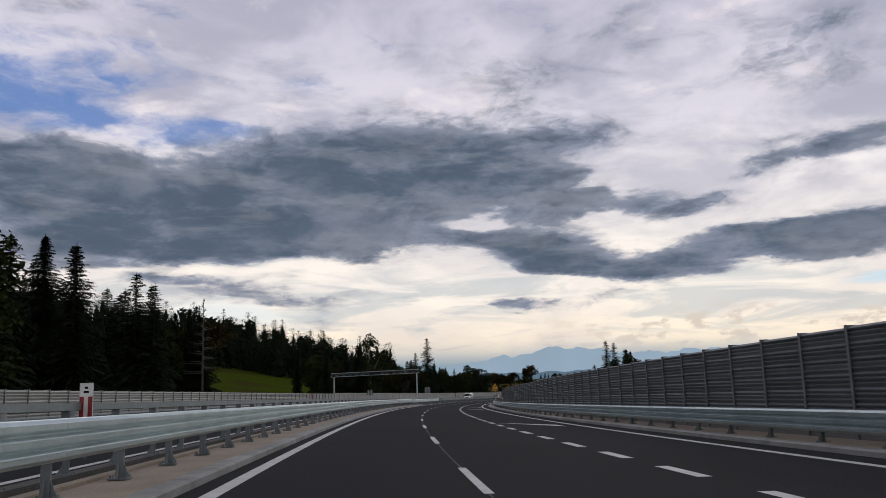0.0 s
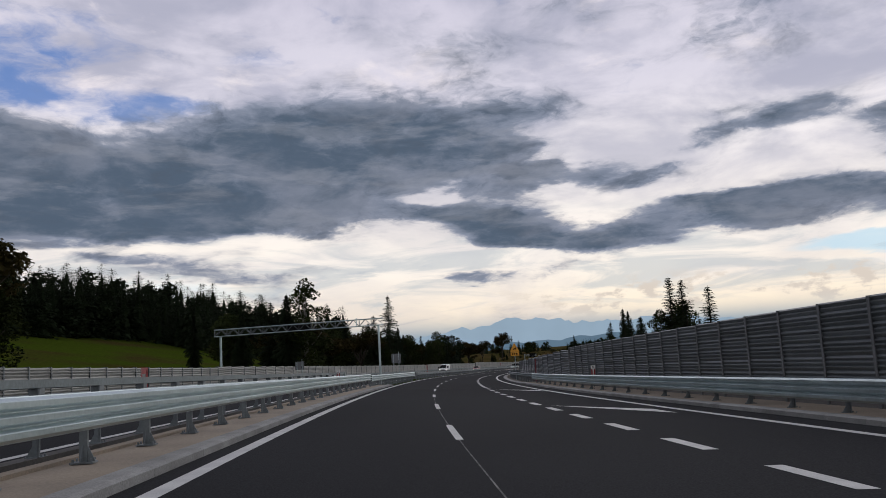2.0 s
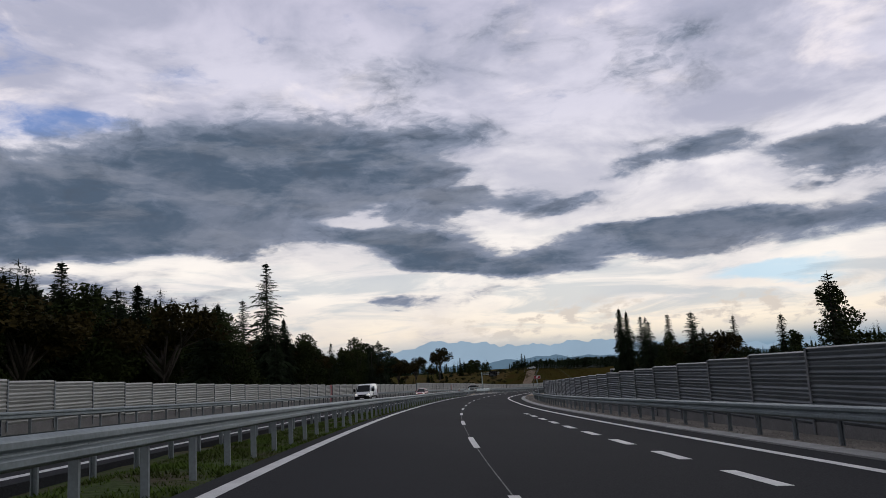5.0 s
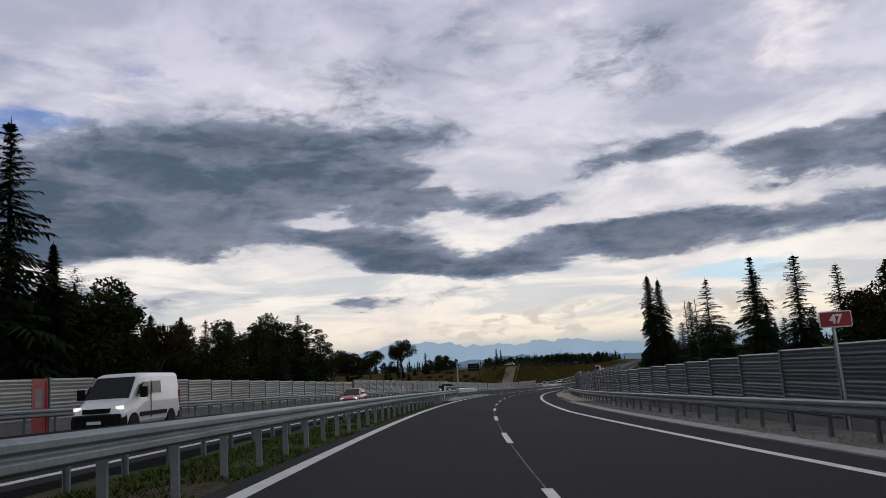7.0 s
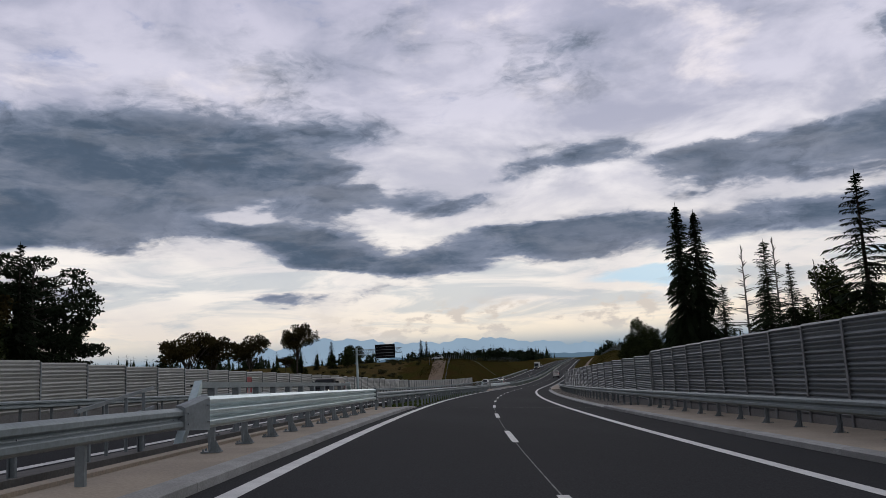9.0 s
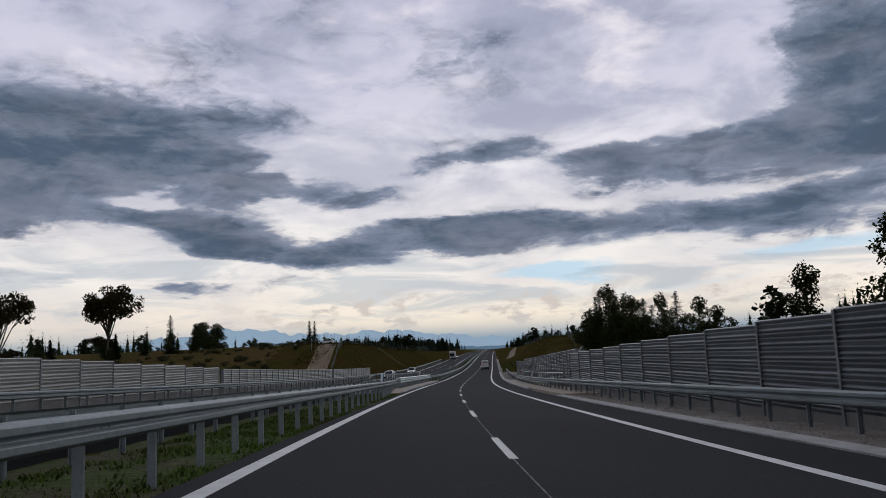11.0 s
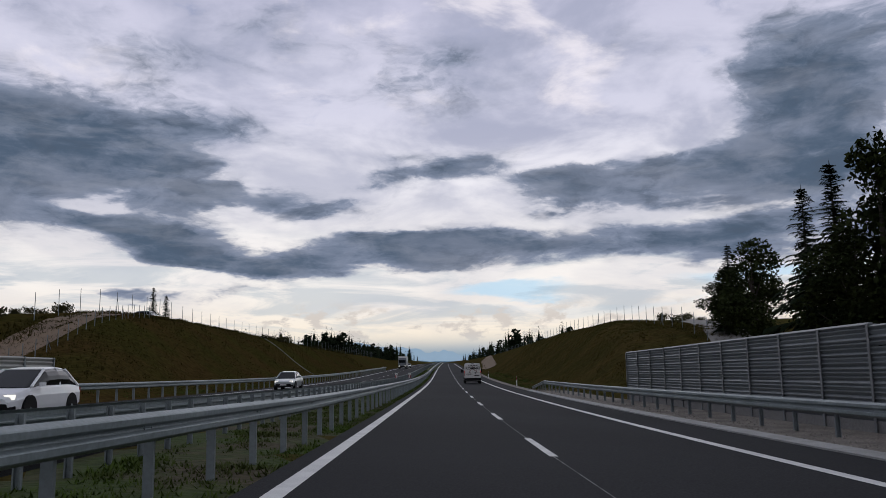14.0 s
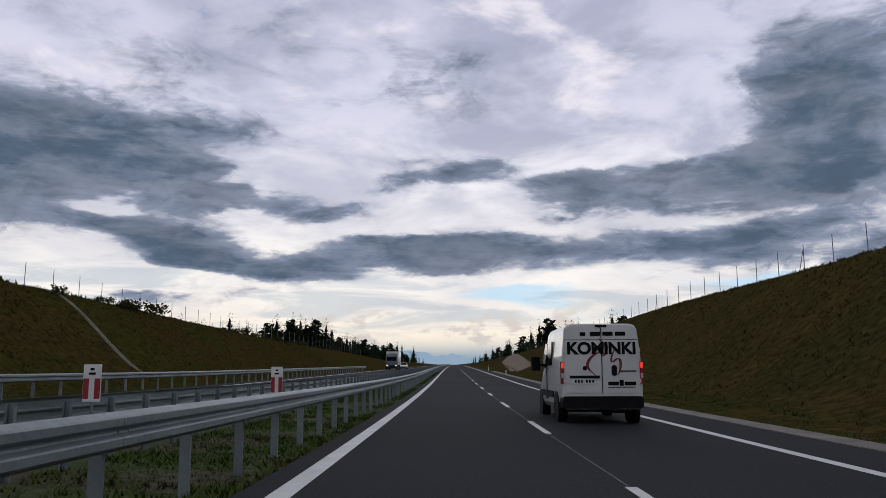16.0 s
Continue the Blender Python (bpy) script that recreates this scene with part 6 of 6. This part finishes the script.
        part("clear_lens", box(min(x * 0.94, x * 1.0), max(x * 0.94, x * 1.0), -0.042, -0.02, 1.12, 1.24), LAMP, tl, "clear lens")
    v = [(-0.82, 4.52, H * 0.60), (0.82, 4.52, H * 0.60), (0.74, 3.74, H * 0.935), (-0.74, 3.74, H * 0.935)]
    part("windscreen", (v + [(a, b - 0.16, c - 0.16) for a, b, c in v], [(0, 1, 2, 3), (7, 6, 5, 4)] + [(i, i + 4, (i + 1) % 4 + 4, (i + 1) % 4) for i in range(4)]), GLASS, t)
    part("front_bumper", loft([(5.0, hull(w * 1.0, 0.28, 0.80, 1, 0.95, 0.05)), (5.36, hull(w * 0.9, 0.28, 0.80, 1, 0.95, 0.05)), (5.5, hull(w * 0.72, 0.32, 0.76, 1, 0.95, 0.05))]), TRIM, t)
    part("grille", box(-0.5, 0.5, 5.20, 5.40, 0.84, 1.0, 0.05), TRIM, t)
    part("front_plate", box(-0.26, 0.26, 5.50, 5.515, 0.46, 0.57), WHITE, t, "pale plate with unreadable marks")
    part("rear_bumper", loft([(-0.10, hull(w * 0.98, 0.40, 0.68, 1, 0.97, 0.04)), (0.2, hull(w * 1.03, 0.36, 0.68, 1, 0.97, 0.04))]), TRIM, t)
    part("axle", rod((-0.8, 0.95, 0.32), (0.8, 0.95, 0.32), 0.06), TRIM, t)
    part("exhaust_box", box(0.1, 0.6, 0.25, 0.6, 0.26, 0.4, 0.03), TRIM, t)
    part("underbody", box(-0.8, 0.8, 0.3, 4.9, 0.30, 0.42), TRIM, t)
    if rear:
        for x in (-1, 1):
            x0, x1 = (0.012, 0.90) if x > 0 else (-0.90, -0.012)
            dr = part("rear_door", join(box(x0, x1, -0.022, 0.03, 0.76, H - 0.42, 0.008), box(x0 * 1.0, x1 * 0.96, -0.018, 0.03, H - 0.40, H - 0.12, 0.008)), body, t)
            for z in (1.0, 1.75):
                part("hinge", box(x * 0.92 - 0.03, x * 0.92 + 0.03, -0.04, 0.02, z, z + 0.1), body, dr)
        part("door_handle", plate_at(0.30, 1.30, 0.13, 0.26), TRIM, t, "dark recessed handle")
        part("handle_bar", box(-0.80, -0.06, -0.05, -0.022, 1.115, 1.18, 0.01), TRIM, t)
        part("lock", rod((-0.42, -0.022, 1.36), (-0.42, -0.035, 1.36), 0.055, n=12), TRIM, t)
        part("high_lamp", box(-0.14, 0.14, -0.03, 0.04, H - 0.09, H - 0.04, 0.01), TRIM, t)
        pl = part("rear_plate", box(-0.74, -0.22, -0.034, -0.024, 0.985, 1.095), WHITE, t, "pale plate with unreadable marks")
        for i in range(6):
            xx = -0.68 + 0.075 * i + (0.05 if i > 2 else 0)
            part("mark", box(xx, xx + 0.05, -0.038, -0.034, 1.01, 1.07), BLACK, pl)
    if lettered:
        part("seam", box(-0.006, 0.006, -0.026, -0.02, 0.76, H - 0.12), TRIM, t)
        part("seam", box(-0.9, 0.9, -0.026, -0.02, H - 0.415, H - 0.40), TRIM, t)
        text_part("lettering", "KOMINKI", 0.40, BLACK, t, Matrix.Translation((0.0, -0.030, 1.83)) @ pose(0, 0, 0, 90, 0, 0), 1.02)
        for i in range(3):
            xx = -0.27 + 0.31 * i
            part("bar", box(xx, xx + 0.25, -0.030, -0.024, H - 0.31, H - 0.21), BLACK, t, "dark bar in place of a number")
        part("bar", box(-0.52, -0.38, -0.030, -0.024, H - 0.31, H - 0.22), BLACK, t, "small dark symbol")
        for pts, wd in (([(-0.05, 2.08), (0.05, 1.95), (-0.02, 1.78), (-0.22, 1.66), (-0.34, 1.5), (-0.33, 1.35), (-0.16, 1.18)], 0.075), ([(-0.04, 2.04), (0.14, 1.9), (0.06, 1.66), (-0.04, 1.74)], 0.05), ([(0.34, 1.86), (0.24, 1.62), (0.26, 1.5), (0.40, 1.60), (0.46, 1.5), (0.44, 1.3), (0.38, 1.2)], 0.06)):
            v, f = [], []
            n = 24
            for i in range(n + 1):
                u = i / n * (len(pts) - 1)
                j = min(int(u), len(pts) - 2)
                p0, p1, p2, p3 = (Vector(pts[max(0, min(len(pts) - 1, j + o))]) for o in (-1, 0, 1, 2))
                q = u - j
                c = 0.5 * ((2 * p1) + (p2 - p0) * q + (2 * p0 - 5 * p1 + 4 * p2 - p3) * q * q + (3 * p1 - p0 - 3 * p2 + p3) * q ** 3)
                ww = wd * math.sin(math.pi * (0.08 + 0.84 * i / n)) * 0.6
                v += [(c.x - ww, -0.033, c.y), (c.x + ww, -0.033, c.y)]
            f = [(2 * i, 2 * i + 1, 2 * i + 3, 2 * i + 2) for i in range(n)]
            part("flame_stroke", (v, f), FLAME, t, "curved dark red brush stroke")
        part("emblem", join(box(0.14, 0.40, -0.030, -0.024, 0.94, 1.03), box(0.42, 0.52, -0.030, -0.024, 0.93, 1.07), box(0.54, 0.82, -0.030, -0.024, 0.94, 1.03), box(0.14, 0.80, -0.030, -0.024, 0.885, 0.905)), BLACK, t, "plain dark emblem block")
        part("emblem", box(0.44, 0.84, -0.030, -0.024, 1.27, 1.30), BLACK, t, "small dark bar")
    return t


def plate_at(x, z, w, h):
    return moved(plate(w, h, 0.02, 0.06), Matrix.Translation((x, -0.030, z)))


big_van("panel_van", "white panel van with black lettering on its rear doors", place(524.5, 5.35, 0.0), VAN_WHITE, True, 2.46, True)
big_van("passenger_van", "white passenger van with lit headlamps on the oncoming carriageway", place(235.2, -10.7, 0.0, 180), CAR_WHITE, False, 2.26, False, True, True)
big_van("passenger_van", "glossy black van with lit headlamps on the oncoming carriageway", place(331.0, -11.2, 0.0, 180), CAR_BLACK, False, 2.0, False, True, True)


def small_car(name, label, m, body, roof_h=1.45, length=4.1, hatch=True, lit=True):
    """A family car, nose towards +y, tail at y = 0."""
    t = thing(name, label, "car", m)
    L, w = length, 0.87
    k = L / 4.1
    low = [(0.0, hull(w * 0.86, 0.45, 0.86, 1, 0.9, 0.06)), (0.12, hull(w * 0.95, 0.34, 0.93, 1, 0.92, 0.06)), (0.9 * k, hull(w, 0.25, 0.96, 1, 0.93, 0.05)), (2.7 * k, hull(w, 0.25, 0.95, 1, 0.93, 0.05)), (3.3 * k, hull(w * 0.98, 0.25, 0.88, 1, 0.9, 0.07)), (3.85 * k, hull(w * 0.90, 0.27, 0.74, 1, 0.88, 0.08)), (L, hull(w * 0.74, 0.34, 0.62, 1, 0.86, 0.08))]
    part("body", loft(low), body, t)
    y0, y1, y2, y3 = (0.18, 0.75, 2.1 * k, 3.15 * k) if hatch else (0.75, 1.45, 2.4 * k, 3.2 * k)
    cab = [(y0, hull(w * 0.88, 0.86, 0.95, 0.98, 0.86, 0.03)), (y1, hull(w * 0.88, 0.86, roof_h - 0.04, 0.95, 0.74, 0.07)), ((y1 + y2) / 2, hull(w * 0.9, 0.86, roof_h, 0.95, 0.74, 0.07)), (y2, hull(w * 0.9, 0.86, roof_h - 0.05, 0.95, 0.74, 0.07)), (y3, hull(w * 0.88, 0.84, 0.92, 0.98, 0.86, 0.03))]
    part("glasshouse", loft(cab), GLASS, t, "dark car windows")
    rf = [(y1 - 0.2, hull(w * 0.66, roof_h - 0.16, roof_h - 0.10, 1, 0.9, 0.02)), (y1 + 0.05, hull(w * 0.68, roof_h - 0.1, roof_h - 0.015, 1, 0.9, 0.03)), ((y1 + y2) / 2, hull(w * 0.69, roof_h - 0.08, roof_h + 0.02, 1, 0.9, 0.03)), (y2 + 0.02, hull(w * 0.68, roof_h - 0.11, roof_h - 0.03, 1, 0.9, 0.03))]
    part("roof", loft(rf), body, t)
    for x in (-1, 1):
        for a, b in (((x * w * 0.9, y3, 0.92), (x * w * 0.68, y2, roof_h - 0.06)), ((x * w * 0.9, (y1 + y2) / 2, 0.92), (x * w * 0.69, (y1 + y2) / 2 - 0.06, roof_h - 0.03)), ((x * w * 0.9, y0, 0.9), (x * w * 0.68, y1, roof_h - 0.06))):
            part("pillar", rod(a, b, 0.045, n=6), body, t)
        for y in (0.75 * k, 3.3 * k):
            wheel_parts(t, x * 0.85, y, 0.31)
            part("wheel_arch", rod((x * 0.78, y, 0.33), (x * 0.875, y, 0.33), 0.37, n=18), TRIM, t)
        part("headlamp", box(min(x * 0.42, x * 0.72), max(x * 0.42, x * 0.72), 3.8 * k, 3.97 * k, 0.58, 0.72, 0.05), HEADLIGHT if lit else LAMP, t)
        part("mirror", box(min(x * 0.86, x * 1.03), max(x * 0.86, x * 1.03), 2.75 * k, 2.9 * k, 0.92, 1.04, 0.04), body, t)
        part("tail_lamp", box(min(x * 0.55, x * 0.8), max(x * 0.55, x * 0.8), -0.01, 0.1, 0.7, 0.85, 0.03), TAIL, t)
    part("bumper", loft([(3.9 * k, hull(w * 0.88, 0.22, 0.5, 1, 0.95, 0.05)), (L + 0.02, hull(w * 0.72, 0.24, 0.48, 1, 0.95, 0.05))]), TRIM, t)
    part("front_plate", box(-0.26, 0.26, L + 0.02, L + 0.03, 0.36, 0.46), WHITE, t, "pale plate with unreadable marks")
    return t


small_car("car", "red car with lit headlamps on the oncoming carriageway", place(269.4, -9.6, 0.0, 180), CAR_RED, 1.45, 4.2)
small_car("car", "white hatchback with dark windows on the oncoming carriageway", place(460.4, -10.6, 0.0, 180), CAR_WHITE, 1.47, 4.05)
small_car("car", "silver saloon car on the oncoming carriageway", place(499.1, -11.0, 0.0, 180), CAR_SILVER, 1.45, 4.6, False)
small_car("car", "pale car with lit headlamps far along the oncoming carriageway", place(690, -10.5, 0.0, 180), CAR_SILVER, 1.45, 4.3, False)
g = on_ground(534, wide_d(534, -33))
small_car("car", "grey car parked on top of the grass bank", pose(g.x, g.y, g.z, 0, 0, 60), CAR_SILVER, 1.45, 4.4, True, False)

t = thing("lorry", "dark grey lorry with a pale box body on the oncoming carriageway", "lorry", place(662, -10.6, 0.0, 180))
part("cab", loft([(8.0, hull(1.2, 0.5, 3.3, 0.98, 0.9, 0.15)), (9.6, hull(1.2, 0.5, 3.2, 0.98, 0.88, 0.2)), (9.9, hull(1.15, 0.5, 2.2, 0.98, 0.9, 0.2))]), TRUCK, t)
part("windscreen", box(-1.0, 1.0, 9.72, 9.95, 1.75, 2.6, 0.03), GLASS, t)
part("box_body", box(-1.25, 1.25, 0.0, 7.8, 1.0, 3.7, 0.04), VAN_WHITE, t)
part("chassis", box(-0.9, 0.9, 0.2, 9.3, 0.55, 1.0, 0.02), TRIM, t)
part("bumper", box(-1.2, 1.2, 9.5, 10.0, 0.35, 0.85, 0.08), TRIM, t)
for x in (-1, 1):
    for y in (1.4, 2.7, 8.8):
        wheel_parts(t, x * 1.2, y, 0.5, 0.3)
    part("headlamp", box(min(x * 0.7, x * 1.05), max(x * 0.7, x * 1.05), 9.95, 10.04, 0.7, 0.9, 0.03), HEADLIGHT, t)


# ---- grass: tufts of bent blades in the median and at the foot of the banks ----
def tufts(label, zones, seed, material):
    q = np.random.RandomState(seed)
    V, F, o = [], [], 0
    for s0, s1, d0, d1, n, h0, h1 in zones:
        s, d = q.uniform(s0, s1, n), q.uniform(d0, d1, n)
        # patches: drop tufts where a slow wave is low
        keep = np.sin(s * 0.9 + 2 * np.sin(d * 2.1)) + 0.8 * np.sin(s * 0.23 + 1.3) + q.uniform(-1, 1, n) > -0.7
        s, d = s[keep], d[keep]
        p = np.interp(s, RS, RPSI)
        x, y = np.interp(s, RS, RX) + d * np.cos(p), np.interp(s, RS, RY) - d * np.sin(p)
        z = ground_z(x, y) - 0.03
        for k in range(4):
            a, h = q.uniform(0, 6.283, len(s)), q.uniform(h0, h1, len(s))
            w, lean = h * 0.14 + 0.010, h * q.uniform(0.3, 1.5, len(s))
            bx, by = x + q.uniform(-0.08, 0.08, len(s)), y + q.uniform(-0.08, 0.08, len(s))
            ca, sa = np.cos(a), np.sin(a)
            tri = np.stack([np.stack([bx - sa * w, by + ca * w, z], 1), np.stack([bx + sa * w, by - ca * w, z], 1), np.stack([bx + ca * lean, by + sa * lean, z + h], 1)], 1).reshape(-1, 3)
            V.append(tri)
            F.append(np.arange(o, o + len(tri)).reshape(-1, 3))
            o += len(tri)
    me = bpy.data.meshes.new("grass")
    V, F = np.concatenate(V), np.concatenate(F)
    me.from_pydata(V.tolist(), [], F.tolist())
    me.materials.append(material)
    return tagged(new("grass", me), label, "grass", kind="stuff")


tufts("patchy green grass between the guard rails in the median", [(116, 275, -3.5, -0.66, 36000, 0.03, 0.11), (303, 391, -3.5, -0.66, 21000, 0.03, 0.11), (437, 640, -3.5, -0.66, 42000, 0.03, 0.11)], 1, GRASSY)
tufts("dry grass at the foot of the banks", [(437, 600, -18.6, -16.8, 5000, 0.05, 0.14), (484, 600, 12.4, 14.6, 9000, 0.04, 0.14), (512, 600, 9.6, 12.4, 9000, 0.03, 0.10)], 2, GRASSY)


tufts("rough brown tussocks over the earth bank", [(486, 620, 14.0, 31.0, 20000, 0.05, 0.18), (500, 640, 27.0, 33.0, 4500, 0.08, 0.28)], 5, BANKGRASS)
tufts("rough dark green tussocks over the grass bank", [(466, 640, -36.0, -18.0, 26000, 0.05, 0.20), (490, 660, -37.0, -31.0, 7000, 0.1, 0.36)], 6, BANKGRASS)


def pebbles(label, zones, seed):
    """Loose stones, each a small uneven wedge."""
    q = np.random.RandomState(seed)
    v, f = [], []
    for s0, s1, d0, d1, n, size in zones:
        for _ in range(n):
            s = q.uniform(s0, s1)
            d = d0(s) + q.uniform(0, 1) ** 1.0 * (d1 - d0(s))
            c = at(s, d, 0.035)
            r = size * q.uniform(0.4, 1.5)
            a = q.uniform(0, 6.28)
            o = len(v)
            for k in range(4):
                t = a + k * 1.57 + q.uniform(-0.3, 0.3)
                v.append((c.x + r * math.cos(t), c.y + r * math.sin(t), c.z - 0.02))
            v.append((c.x + q.uniform(-0.4, 0.4) * r, c.y, c.z + r * q.uniform(0.4, 0.8)))
            f += [(o + k, o + (k + 1) % 4, o + 4) for k in range(4)]
    return tagged(new("gravel", mesh_of("gravel", v, f, STONE)), label, "gravel", kind="stuff")


pebbles("loose stones scattered over the gravel verge", [(116, 262, lambda s: verge_line(s) + 0.55, 12.1, 5200, 0.028), (303, 376, lambda s: verge_line(s) + 0.55, 11.5, 2400, 0.028), (437, 505, lambda s: verge_line(s) + 0.55, 12.0, 1800, 0.028)], 3)
